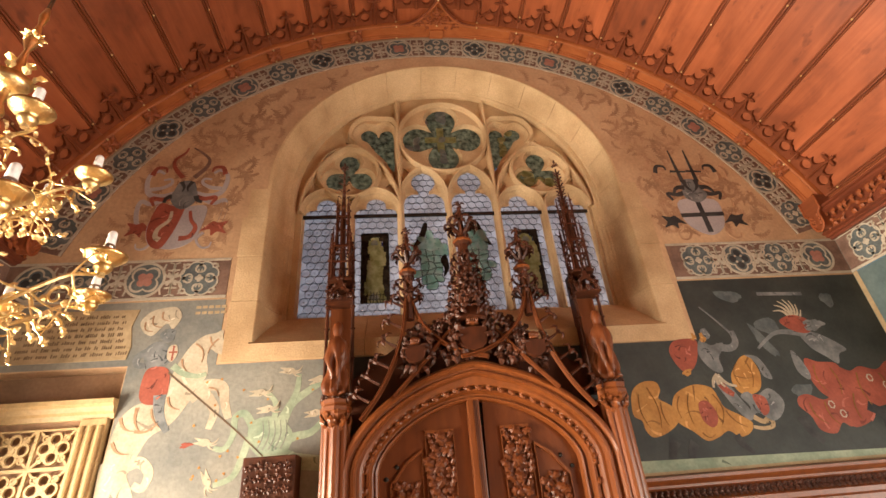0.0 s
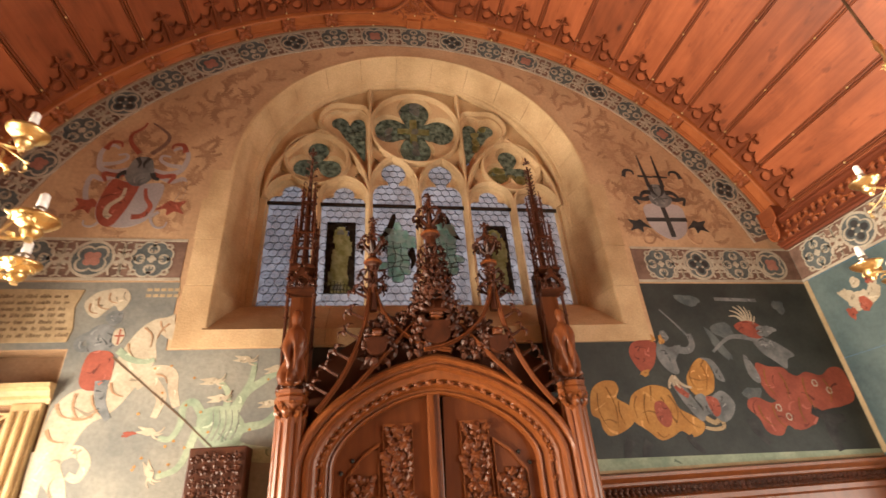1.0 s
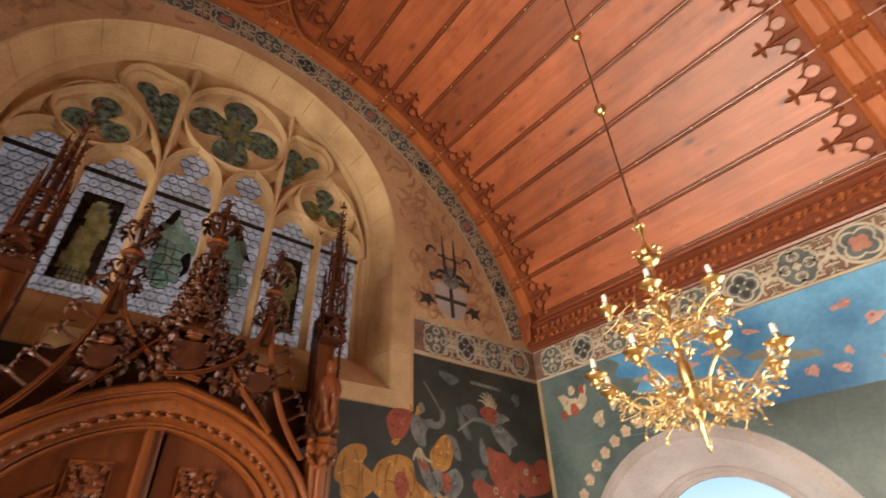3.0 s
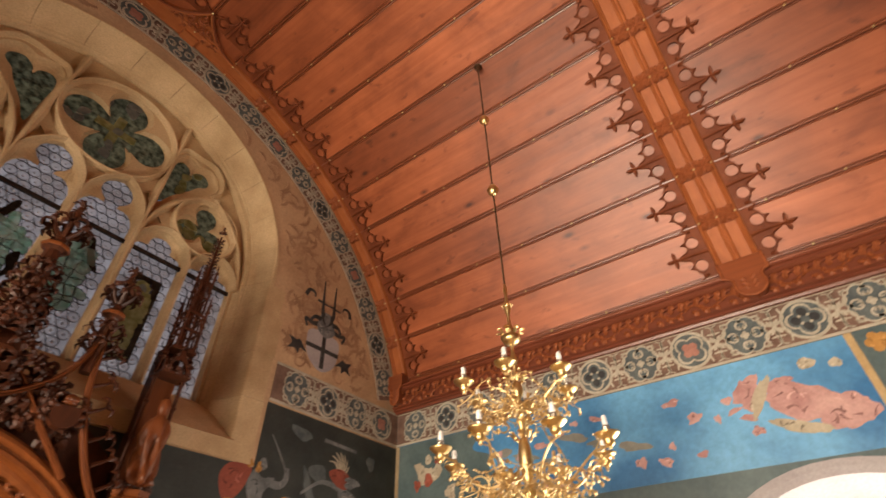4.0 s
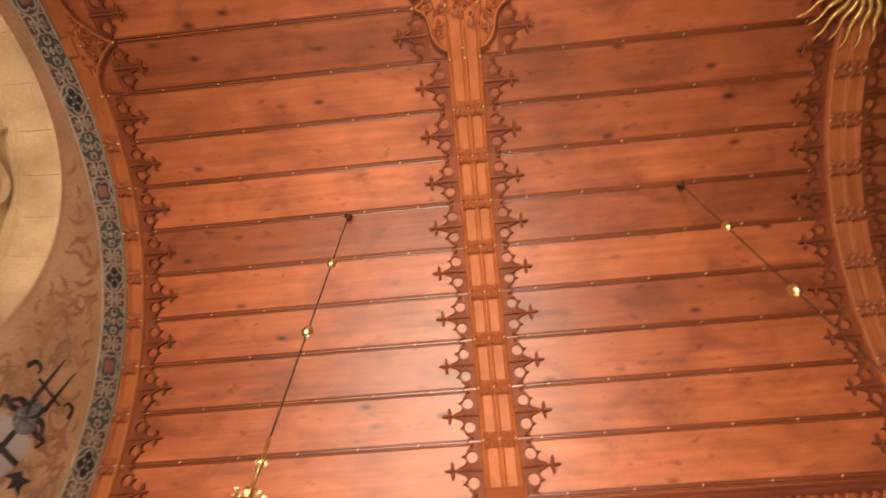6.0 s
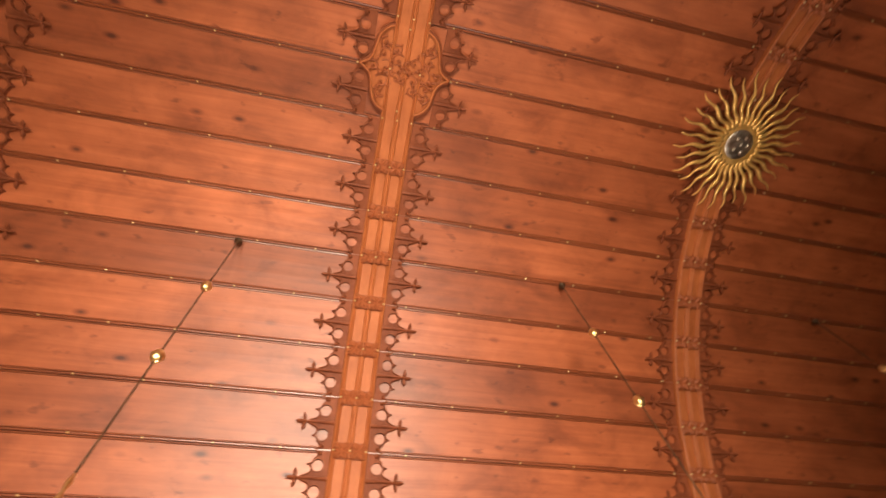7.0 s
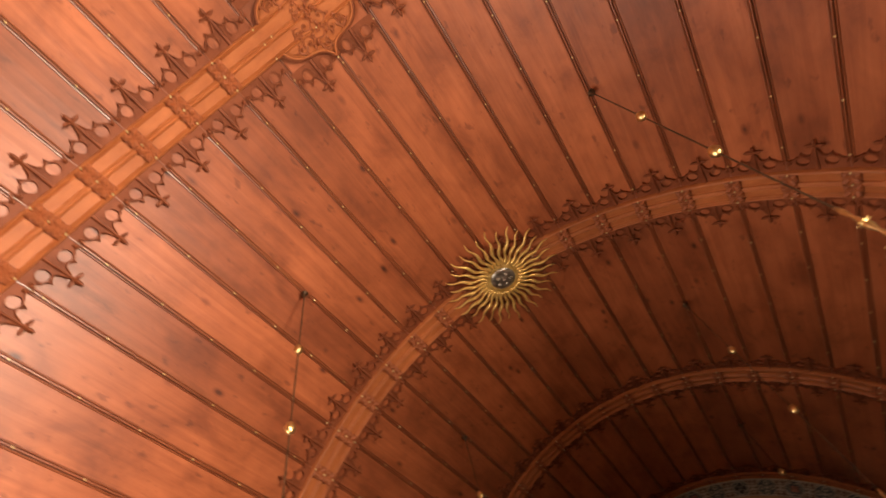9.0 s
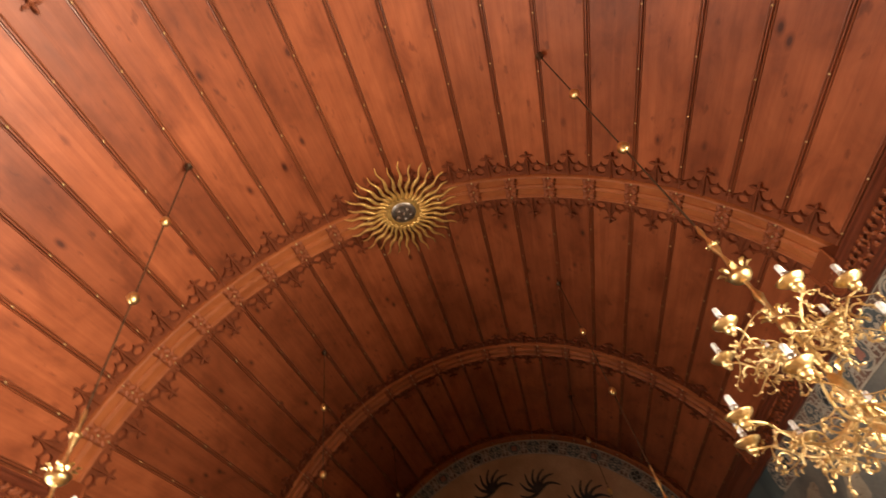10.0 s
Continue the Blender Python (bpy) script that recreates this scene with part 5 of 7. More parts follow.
rnd = random.Random(52)
for s in (-1, 1):
    X = lambda *pts: [(CX + s * u, v) for u, v in pts]
    bar(X((.565, 3.62), (.53, 3.36), (.44, 3.14), (.26, 2.965), (.06, 2.865), (-.12, 2.83)), .38 + .012 * s, .038)
    bar(X((.2, 3.08), (.3, 2.98), (.42, 2.84), (.56, 2.69), (.72, 2.52)), .36, .034)
    bar(X((.575, 3.6), (.6, 3.3), (.64, 3.04), (.72, 2.8), (.84, 2.56), (1.0, 2.34)), .385, .04)
    for u, v in ((.67, 3.34), (.7, 3.14), (.74, 2.96), (.82, 2.78), (.9, 2.64), (.99, 2.5)):
        bm = B()
        tube(bm, [north(CX + s * (u - .06), v - .02, .4), north(CX + s * (u + .01), v + .02, .39), north(CX + s * (u + .05), v + .05, .38)], [.016, .012, .009], 5)
        bloom(bm, north(CX + s * (u + .05), v + .05, .38), .09, (s * .8, -.6, .6), rnd)
        part("crocket", bm, M_DARKOAK, portal, "leafy crocket on the outer bar")

# finials
for x, base, knob, tip in ((CX, 3.3, 4.01, 4.49), (CX - .565, 3.3, 3.69, 4.18), (CX + .565, 3.3, 3.69, 4.15)):
    mid = x == CX
    big, y = (1.15 if mid else 1.0), YN - .38
    if mid:
        bm = tube(B(), [(x, y, 3.16), (x, y, 3.3), (x, y, 3.42), (x, y, 3.6), (x, y, knob - .04), (x, y, knob + .1), (x, y, tip - .06)], [.17, .13, .095, .075, .052, .034, .022], 10)
    else:
        bm = tube(B(), [(x, y, 3.2), (x, y, 3.4), (x, y, knob - .03), (x, y, knob + .08), (x, y, tip - .06)], [.045, .05, .043, .03, .02], 8)
    lathe(bm, [(.04, knob - .05), (.05 * big, knob - .035), (.078 * big, knob - .015), (.082 * big, knob + .01), (.07 * big, knob + .02), (.045, knob + .05)], (x, y, 0), 8)
    f = part("finial", bm, M_DARKOAK, portal, "oak finial stem with a moulded knob")
    part("knob_band", lathe(B(), [(.079 * big, knob - .017), (.086 * big, knob - .012), (.086 * big, knob + .008), (.079 * big, knob + .012)], (x, y, 0), 8), M_OAK, f, "paler faceted band")
    bm = B()
    for k in range(6):
        a = 2 * math.pi * k / 6 + .3
        w = .095 * big
        tube(bm, [(x + .02 * math.cos(a), y + .02 * math.sin(a), knob + .1), (x + w * .7 * math.cos(a), y + w * .7 * math.sin(a), knob + .15), (x + w * math.cos(a), y + w * math.sin(a), knob + .2)], [.02, .016, .012], 5)
        bloom(bm, (x + w * math.cos(a), y + w * math.sin(a), knob + .2), .085 * big, (math.cos(a), math.sin(a), .5), rnd)
    for z, r in ((tip - .13, .05), (tip - .04, .06)):
        bloom(bm, (x, y, z), r * big, (0, 0, 1), rnd)
    lump(bm, (x, y, tip), (.016, .016, .03), 1, .2)
    z, j = base + .1, 0
    while z < knob - .12:
        w = (.09 + .2 * max(0, 3.75 - z)) if mid else .1
        for a in ((0, math.pi, -1.2, -1.94) if j % 2 else (.6, math.pi - .6, -math.pi / 2, -.5, -2.64)):
            c, d = math.cos(a), math.sin(a)
            tube(bm, [(x + .04 * c, y + .04 * d, z - .03), (x + w * .8 * c, y + w * .8 * d, z), (x + w * c, y + w * d, z + .03)], [.018, .013, .01], 5)
            bloom(bm, (x + w * c, y + w * d, z + .03), .068 * big, (c, d, .5), rnd)
        z += .125
        j += 1
    part("finial_leaves", bm, M_DARKOAK, f, "curling crocket leaves")

# crest foliage with three shields
bm = B()
for k in range(105):
    u = rnd.uniform(-.62, .62)
    low = 2.87 - .36 * u * u
    top = 3.34 - .5 * abs(u)
    v = rnd.uniform(low, top)
    bloom(bm, north(CX + u, v, .24 + .12 * rnd.random()), rnd.uniform(.085, .135), (rnd.uniform(-.6, .6), -1, rnd.uniform(-.2, .6)), rnd)
for s in (-1, 1):
    for u, v, r in ((.16, 3.26, .1), (.24, 3.16, .09), (.12, 3.36, .09), (.33, 3.08, .08), (.42, 2.98, .07)):
        bloom(bm, north(CX + s * u, v, .4), r, (s * .5, -1, .4), rnd)
for k in range(18):
    a, z = rnd.uniform(-2.9, -.25), rnd.uniform(3.17, 3.6)
    w = .05 + .2 * (3.75 - z)
    bloom(bm, (CX + w * math.cos(a), YN - .38 + w * math.sin(a), z), rnd.uniform(.075, .11), (math.cos(a), math.sin(a), .5), rnd)
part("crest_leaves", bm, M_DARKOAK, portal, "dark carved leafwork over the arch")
# The shields' dark tone imitates the shade they sit in.
for u, v, w in ((0, 2.99, .135), (-.53, 2.87, .095), (.55, 2.87, .095)):
    shape = [(CX + u - w, v + w * .75), (CX + u + w, v + w * .75)] + [(CX + u + w * math.cos(t), v - .1 * w - w * .85 * math.sin(t)) for t in (0, .5, 1.0, 1.57, 2.1, 2.6, math.pi)]
    sh = part("shield", plate(B(), [[(CX + u + (a - CX - u) * .93, v + (b - v) * .93) for a, b in shape]], north, .4, .455, back=[shape]), M_DARKOAK, portal, "plain carved oak shield in a shaded tone")
    bm = lump(B(), north(CX + u, v + w * 1.2, .42), (w * .44, w * .44, w * .46), 2, .06)
    lathe(bm, [(w * .46, -.012), (w * .52, 0), (w * .46, .012)], north(CX + u, v + w * .95, .42), 14)
    for k in range(6):
        tube(bm, [north(CX + u + (k - 2.5) * w * .13, v + w * .98, .42 + w * .4), north(CX + u + (k - 2.5) * w * .15, v + w * 1.15, .42 + w * .47), north(CX + u + (k - 2.5) * w * .12, v + w * 1.4, .42 + w * .4)], .0075, 4)
    part("helmet", bm, M_DOOR, sh, "rounded carved helmet shape", True)
    bm = B()
    for q in (-1, 1):
        for j in range(3):
            bloom(bm, north(CX + u + q * w * (1.0 + .15 * j), v + w * (1.1 - .6 * j), .4), w * .8, (q * .8, -.8, .3), rnd)
    part("mantling", bm, M_DARKOAK, sh, "curling carved mantling")["kind"] = "stuff"

# door leaves
door = thing("door_1", "closed pair of oak door leaves with carved vine panels", "door", "", "structure")
for s in (-1, 1):
    lf = part("leaf", plate(B(), [[(CX + s * .006, .01)] + [(CX + s * (u - CX), v) for u, v in low_arch(.885, .595) if u >= CX + .006] + [(CX + s * .885, .01)]], north, .0, .05), M_DOOR, door, "flat polished oak door leaf")
    bm = B()
    for u0, u1, top, slope in ((.215, .46, 2.25, 0), (.50, .77, 2.10, -.26)):
        x0, x1 = CX + s * u0, CX + s * u1
        shape = [(x0, .4), (x1, .4), (x1, top + slope), ((x0 + x1) / 2, top + slope * .35), (x0, top)]
        fr = part("panel_frame", plate(B(), [spread(shape, .028), shape], north, .045, .075), M_OAK, lf, "moulded panel frame")
        vine = B()
        plate(vine, [shape], north, .045, .053)
        mid = (x0 + x1) / 2
        tube(vine, [north(mid + .07 * math.sin(z * 9), z, .06) for z in (.45 + .03 * i for i in range(int((top + slope - .5) / .03)))], .012, 5)
        z = .5
        while z < top + slope * .8 - .03:
            for q in (-1, 1):
                leaf(vine, north(mid + .07 * math.sin(z * 9), z, .056), (q, -.12, rnd.uniform(-.4, 1)), (0, -1, 0), rnd.uniform(.08, .12), rnd)
                leaf(vine, north(mid - .05 * math.sin(z * 9) + q * .04, z, .055), (q * .6, -.1, 1), (0, -1, 0), rnd.uniform(.06, .09), rnd)
            lump(vine, north(mid - .06 * math.sin(z * 9), z + .03, .06), (.022, .015, .022), 1, .3)
            z += .055
        part("vine_carving", vine, M_DOOR, fr, "dark carved vine leaves")
    for dz in (0, .09):
        part("door_stud", lathe(B(), [(.02, 0), (.016, .012), (.006, .018)], (0, 0, 0), 8), M_IRON, lf, "round iron stud").matrix_basis = Matrix.Translation(north(CX + s * (.72 + dz), 2.0 - dz, .05)) @ pose(0, 0, 0, 90)
part("meeting_post", soft_box((CX - .075, YN - .115, .01), (CX + .035, YN - .045, 2.53), .012), M_OAK, door, "lighter oak strip where the leaves meet")
part("meeting_groove", soft_box((CX - .02, YN - .128, .01), (CX + .012, YN - .105, 2.5), .006), M_DARKOAK, door)

# ---- paintings on the window wall ----
rnd = random.Random(33)
mural_r = thing("mural_jousting", "dark green mural with orange and red caparisoned horse shapes", "mural")
part("painted_ground", plate(B(), [[(CX + .9, 1.8), (XE - .004, 1.8), (XE - .004, 3.65), (3.04, 3.65), (3.04, 2.99), (CX - 1.2, 2.99), (CX - 1.2, 2.3), (CX + .9, 2.3)]], north, -.003, .004), M_GREENDARK, mural_r)
D0 = .008
paint(mural_r, "orange_horse", M_ORANGE, [curved([(2.16, 2.3), (2.2, 2.5), (2.32, 2.59), (2.46, 2.59), (2.49, 2.51), (2.45, 2.43), (2.54, 2.37), (2.6, 2.3), (2.57, 2.2), (2.44, 2.12), (2.3, 2.09), (2.24, 2.16), (2.23, 2.24)]), curved([(2.55, 2.3), (2.6, 2.43), (2.7, 2.5), (2.86, 2.54), (3.01, 2.5), (3.05, 2.4), (3.08, 2.31), (3.21, 2.23), (3.3, 2.16), (3.26, 2.08), (3.14, 2.04), (3.04, 2.1), (2.92, 2.05), (2.8, 2.03), (2.69, 2.12), (2.58, 2.2)]), curved([(3.34, 2.7), (3.43, 2.78), (3.52, 2.79), (3.57, 2.66), (3.56, 2.56), (3.5, 2.45), (3.35, 2.41), (3.26, 2.48), (3.26, 2.6)])], north, D0, "orange draped horse shape")
paint(mural_r, "orange_hem", M_PARCH, [ribbon(curved([(3.32, 2.22), (3.42, 2.16), (3.5, 2.2), (3.5, 2.12), (3.4, 2.1), (3.3, 2.12)], 4, False), .05, .03)], north, D0 + .004, "ochre hem")
paint(mural_r, "red_horse", M_RED, [curved([(4.11, 2.73), (4.24, 2.69), (4.43, 2.66), (4.46, 2.5), (4.4, 2.36), (4.3, 2.3), (4.16, 2.36), (4.1, 2.46), (4.08, 2.58)]), curved([(4.42, 2.62), (4.54, 2.58), (4.67, 2.62), (4.84, 2.58), (5.0, 2.66), (5.14, 2.62), (5.13, 2.34), (4.95, 2.26), (4.78, 2.24), (4.6, 2.2), (4.52, 2.1), (4.3, 2.06), (4.28, 2.3), (4.4, 2.42)]), curved([(3.84, 2.28), (3.87, 2.36), (3.98, 2.38), (4.12, 2.32), (4.26, 2.36), (4.4, 2.34), (4.42, 2.2), (4.3, 2.06), (4.21, 2.1), (4.1, 2.01), (3.96, 2.05), (3.92, 2.18)])], north, D0, "red draped horse shape")
paint(mural_r, "red_plume", M_RED, [curved([(2.7, 2.86), (2.76, 2.97), (2.88, 3.0), (3.02, 2.98), (3.0, 2.86), (2.94, 2.74), (2.84, 2.66), (2.76, 2.7)])], north, D0, "red plume shape")
paint(mural_r, "plume_tip", M_ORANGE, [blot(2.82, 2.66, .05, .03, 20, .15), blot(3.0, 3.02, .03, .04, 0, .2), blot(3.1, 3.0, .03, .05, 0, .2)], north, D0 + .02, "orange plume tips")
paint(mural_r, "armour_shape", M_STEEL, [curved([(3.06, 2.98), (3.16, 2.92), (3.3, 2.94), (3.26, 2.86), (3.2, 2.78), (3.2, 2.66), (3.14, 2.64), (3.06, 2.7), (3.0, 2.84)]), ribbon(curved([(3.22, 2.9), (3.36, 2.88), (3.44, 2.94), (3.44, 3.06)], 5, False), .08, .06), blot(3.14, 3.04, .05, .06, 0, .08), curved([(3.48, 2.8), (3.6, 2.78), (3.66, 2.68), (3.68, 2.55), (3.6, 2.58), (3.58, 2.68), (3.54, 2.76)]), curved([(3.06, 2.6), (3.18, 2.56), (3.26, 2.4), (3.34, 2.24), (3.28, 2.18), (3.16, 2.34)]), curved([(3.28, 2.4), (3.36, 2.44), (3.44, 2.4), (3.6, 2.46), (3.7, 2.34), (3.64, 2.22), (3.52, 2.16), (3.4, 2.24), (3.3, 2.2), (3.34, 2.3)]), curved([(4.18, 3.0), (4.34, 3.0), (4.52, 2.9), (4.62, 2.8), (4.52, 2.76), (4.46, 2.66), (4.36, 2.74), (4.24, 2.84)]), ribbon(curved([(4.24, 2.98), (4.04, 3.02), (3.88, 3.0), (3.66, 2.86)], 5, False), .065, .025), curved([(4.0, 2.82), (4.06, 2.74), (4.1, 2.58), (4.06, 2.52), (3.98, 2.62)]), blot(4.38, 3.08, .12, .06, 8, .15), ribbon([(3.42, 3.04), (3.3, 3.2), (3.18, 3.34)], .022, .01)], north, D0 + .012, "grey armoured shapes")
paint(mural_r, "plume_stroke", M_WHITE, [ribbon(bend((4.16, 3.16), (4.16 + .17 * math.sin(a), 3.18 + .2 * math.cos(a)), .25), .036, .008) for a in (-1.2, -.8, -.4, 0, .4, .8, 1.2)] + [ribbon(bend((3.12, 2.62), (3.04 + .06 * j, 2.5 + .02 * (j % 2)), .15, 5), .04, .02) for j in range(5)], north, D0 + .016, "pale plume strokes")
paint(mural_r, "badge", M_RED, [curved([(2.83, 2.36), (2.92, 2.38), (2.98, 2.28), (2.96, 2.18), (2.89, 2.14), (2.82, 2.22)]), curved([(3.4, 2.4), (3.52, 2.38), (3.52, 2.26), (3.44, 2.22)]), ribbon(bend((3.12, 2.54), (3.22, 2.42), .1), .08, .05), curved([(4.02, 3.14), (4.2, 3.2), (4.36, 3.12), (4.3, 3.0), (4.14, 3.02)])], north, D0 + .024, "red badge shapes")
paint(mural_r, "ring_mark", M_BANDGREY, [ribbon([(x + .03 * math.cos(t), z + .035 * math.sin(t)) for t in (0, 1, 2, 3, 4, 5, 6)], .012, .012) for x, z in ((4.18, 2.27), (4.26, 2.18), (4.72, 2.5), (4.86, 2.42))], north, D0 + .03, "pale ring marks")
paint(mural_r, "fold", SHADES["painted_orange"][0], [ribbon(bend(p, q, sag, 6), .011, .003) for p, q, sag in (((2.26, 2.48), (2.3, 2.16), .12), ((2.36, 2.54), (2.4, 2.16), -.1), ((2.46, 2.4), (2.48, 2.18), .1), ((2.66, 2.44), (2.62, 2.24), .15), ((2.76, 2.46), (2.72, 2.18), .1), ((3.0, 2.44), (3.0, 2.16), -.2), ((3.08, 2.28), (3.24, 2.12), .12), ((2.78, 2.1), (2.9, 2.08), .3), ((3.36, 2.72), (3.32, 2.5), .2), ((3.46, 2.74), (3.44, 2.48), -.15), ((3.3, 2.6), (3.5, 2.58), .1), ((4.18, 2.66), (4.2, 2.4), .15), ((4.34, 2.62), (4.34, 2.36), -.12), ((3.96, 2.3), (4.06, 2.1), .2), ((4.12, 2.3), (4.18, 2.08), .15), ((4.6, 2.56), (4.6, 2.24), .1), ((4.84, 2.54), (4.82, 2.3), -.15), ((4.46, 2.36), (4.42, 2.12), .1))], north, D0 + .03, "dark fold lines")
paint(mural_r, "dark_leg", M_BLACK, [ribbon(bend((2.5, 2.05), (2.42, 1.84), .1), .1, .05), ribbon(bend((2.68, 2.02), (2.6, 1.85), .1), .09, .05), ribbon(bend((3.1, 2.06), (3.22, 1.9), .1), .08, .04), ribbon(bend((3.83, 2.18), (3.94, 1.94), .1), .13, .05), ribbon(bend((4.55, 2.24), (4.9, 2.14), .1), .1, .08), ribbon(bend((4.74, 2.16), (4.7, 1.84), .1), .16, .07)], north, D0, "dark leg strokes")
paint(mural_r, "lettering_strip", M_STEEL, [[(3.9, 3.44), (4.42, 3.42), (4.42, 3.46), (3.9, 3.48)]], north, D0, "faint grey line of lettering")
paint(mural_r, "ground_strip", M_GREEN, [[(2.08, 1.8), (XE - .01, 1.8), (XE - .01, 1.84), (3.6, 1.87), (2.08, 1.9)]], north, D0 + .01, "pale painted ground strip")
paint(mural_r, "scumbled_paint", M_BANDBLUE, [blot(rnd.uniform(2.1, 5.0), rnd.uniform(1.95, 3.5), rnd.uniform(.06, .22), rnd.uniform(.03, .1), rnd.uniform(0, 180), .15, 14, k) for k in range(5)], north, .002, "dim bluish scumbled patches")

dado = thing("dado_rail", "carved and moulded oak dado rail below the mural", "dado", "", "structure")
part("rail", sweep(B(), [(north(x, 0, 0), Vector((0, -1, 0)), Vector((0, 0, 1))) for x in (CX + 1.36, XE)], [(0, 1.3), (.05, 1.3), (.05, 1.5), (.07, 1.52), (.07, 1.56), (.045, 1.58), (.045, 1.65), (.08, 1.67), (.08, 1.69), (.11, 1.71), (.13, 1.73), (.13, 1.755), (0, 1.775)]), M_OAK, dado)
bm = B()
for k in range(56):
    for q in (-1, 1):
        leaf(bm, north(CX + 1.4 + k * .055, 1.615, .047), (1, -.3, .8 * q), (0, -1, 0), .06, rnd)
part("carved_leaves", bm, M_DARKOAK, dado, "running carved leaves")
part("panelling", plate(B(), [[(CX + 1.36, 0), (XE, 0), (XE, 1.3), (CX + 1.36, 1.3)]], north, 0, .03), M_OAK, dado, "plain oak panelling")
part("stripe", plate(B(), [[(CX + 1.36, 1.778), (XE, 1.778), (XE, 1.8), (CX + 1.36, 1.8)]], north, 0, .01), M_PARCH, dado)

mural_l = thing("mural_dragon", "grey-blue mural with a white horse shape and a green dragon shape", "mural")
part("painted_ground", plate(B(), [[(CX - 1.2, .4), (CX - 1.2, 2.99), (CX - 2.37, 2.99), (CX - 2.37, 3.65), (XW + .004, 3.65), (XW + .004, 3.02), (-2.49, 3.02), (-2.49, .4)]], north, -.003, .004), M_GREYBLUE, mural_l)
paint(mural_l, "white_horse", M_WHITE, [curved([(-2.49, 2.2), (-2.48, 2.4), (-2.44, 2.56), (-2.34, 2.66), (-2.2, 2.7), (-2.1, 2.78), (-2.08, 2.92), (-2.03, 3.06), (-1.95, 3.2), (-1.85, 3.28), (-1.75, 3.3), (-1.69, 3.33), (-1.68, 3.25), (-1.64, 3.15), (-1.66, 3.09), (-1.72, 3.1), (-1.78, 3.14), (-1.8, 3.05), (-1.77, 2.92), (-1.82, 2.8), (-1.9, 2.65), (-1.98, 2.52), (-2.06, 2.45), (-2.17, 2.38), (-2.24, 2.22), (-2.3, 2.08), (-2.44, 2.04)], 3), ribbon(curved([(-1.9, 2.7), (-1.76, 2.8), (-1.62, 2.78), (-1.58, 2.64), (-1.53, 2.5)], 5, False), .13, .06), ribbon(curved([(-1.95, 2.72), (-1.82, 2.76), (-1.68, 2.62), (-1.66, 2.54), (-1.69, 2.42)], 5, False), .13, .05), ribbon(curved([(-2.32, 2.16), (-2.2, 2.19), (-2.11, 2.1), (-2.14, 1.99), (-2.22, 2.02)], 5, False), .1, .05), ribbon(curved([(-2.38, 2.3), (-2.36, 2.08), (-2.26, 1.92), (-2.2, 1.7)], 5, False), .2, .08), ribbon(curved([(-2.44, 2.2), (-2.44, 1.95), (-2.42, 1.66)], 5, False), .16, .08)], north, D0, "cream white rearing horse shape")
paint(mural_l, "rider_shape", M_STEEL, [curved([(-2.36, 3.18), (-2.26, 3.24), (-2.15, 3.18), (-2.13, 3.04), (-2.24, 2.98), (-2.35, 3.04)]), ribbon(curved([(-2.32, 3.16), (-2.42, 3.1), (-2.4, 3.02), (-2.24, 3.02)], 5, False), .07, .05), blot(-2.19, 3.3, .07, .07), ribbon(bend((-2.15, 2.74), (-2.03, 2.42), .1), .11, .05)], north, D0 + .016, "grey armoured rider shape")
paint(mural_l, "rider_red", M_RED, [curved([(-2.32, 2.96), (-2.22, 3.0), (-2.12, 2.96), (-2.09, 2.8), (-2.12, 2.68), (-2.25, 2.66), (-2.33, 2.74)]), blot(-1.85, 2.3, .05, .02, 10, .2)], north, D0 + .022, "red skirt shape")
paint(mural_l, "plume", M_WHITE, [curved([(-2.16, 3.36), (-2.1, 3.48), (-2.16, 3.58), (-2.28, 3.58), (-2.4, 3.54), (-2.47, 3.44), (-2.42, 3.34), (-2.34, 3.3), (-2.28, 3.36), (-2.22, 3.42)], 4), curved([(-2.16, 3.18), (-2.1, 3.2), (-2.07, 3.12), (-2.11, 3.04), (-2.16, 3.08)], 4)], north, D0 + .024, "pale plume shape")
paint(mural_l, "small_cross", M_RED, [ribbon([(-2.115, 3.19), (-2.112, 3.05)], .016, .016), ribbon([(-2.15, 3.13), (-2.075, 3.13)], .016, .016)], north, D0 + .03, "small red cross on a pale shield")
paint(mural_l, "lance", M_INK, [ribbon([(-2.12, 2.94), (-1.47, 2.41), (-1.2, 2.17)], .016, .009)], north, D0 + .034, "thin brown lance")
paint(mural_l, "harness", M_GREEN, [ribbon(curved([(-2.09, 3.0), (-1.98, 2.92), (-1.86, 2.89), (-1.78, 2.91)], 4, False), .06, .04)], north, D0 + .03, "green harness band")
paint(mural_l, "horse_line", M_SPRIG, [ribbon(bend(p, q, sag, 6), w, .006) for p, q, sag, w in (((-2.44, 2.56), (-2.3, 2.44), .2, .03), ((-2.32, 2.64), (-2.24, 2.42), .15, .03), ((-2.3, 2.44), (-2.12, 2.5), .2, .03), ((-2.46, 2.36), (-2.3, 2.26), .2, .03), ((-2.02, 3.06), (-1.96, 2.94), .1, .02), ((-1.72, 3.24), (-1.8, 3.1), .1, .016), ((-1.8, 3.26), (-1.74, 3.16), .1, .014), ((-1.92, 3.2), (-1.84, 3.02), -.2, .016), ((-2.08, 2.72), (-1.96, 2.6), .2, .022), ((-2.2, 2.62), (-2.1, 2.46), .1, .02), ((-1.74, 2.78), (-1.64, 2.7), -.2, .016), ((-2.36, 3.5), (-2.26, 3.38), .3, .016), ((-2.28, 3.54), (-2.2, 3.44), .3, .016), ((-2.42, 3.44), (-2.34, 3.34), .3, .016))], north, D0 + .034, "soft brown modelling strokes")
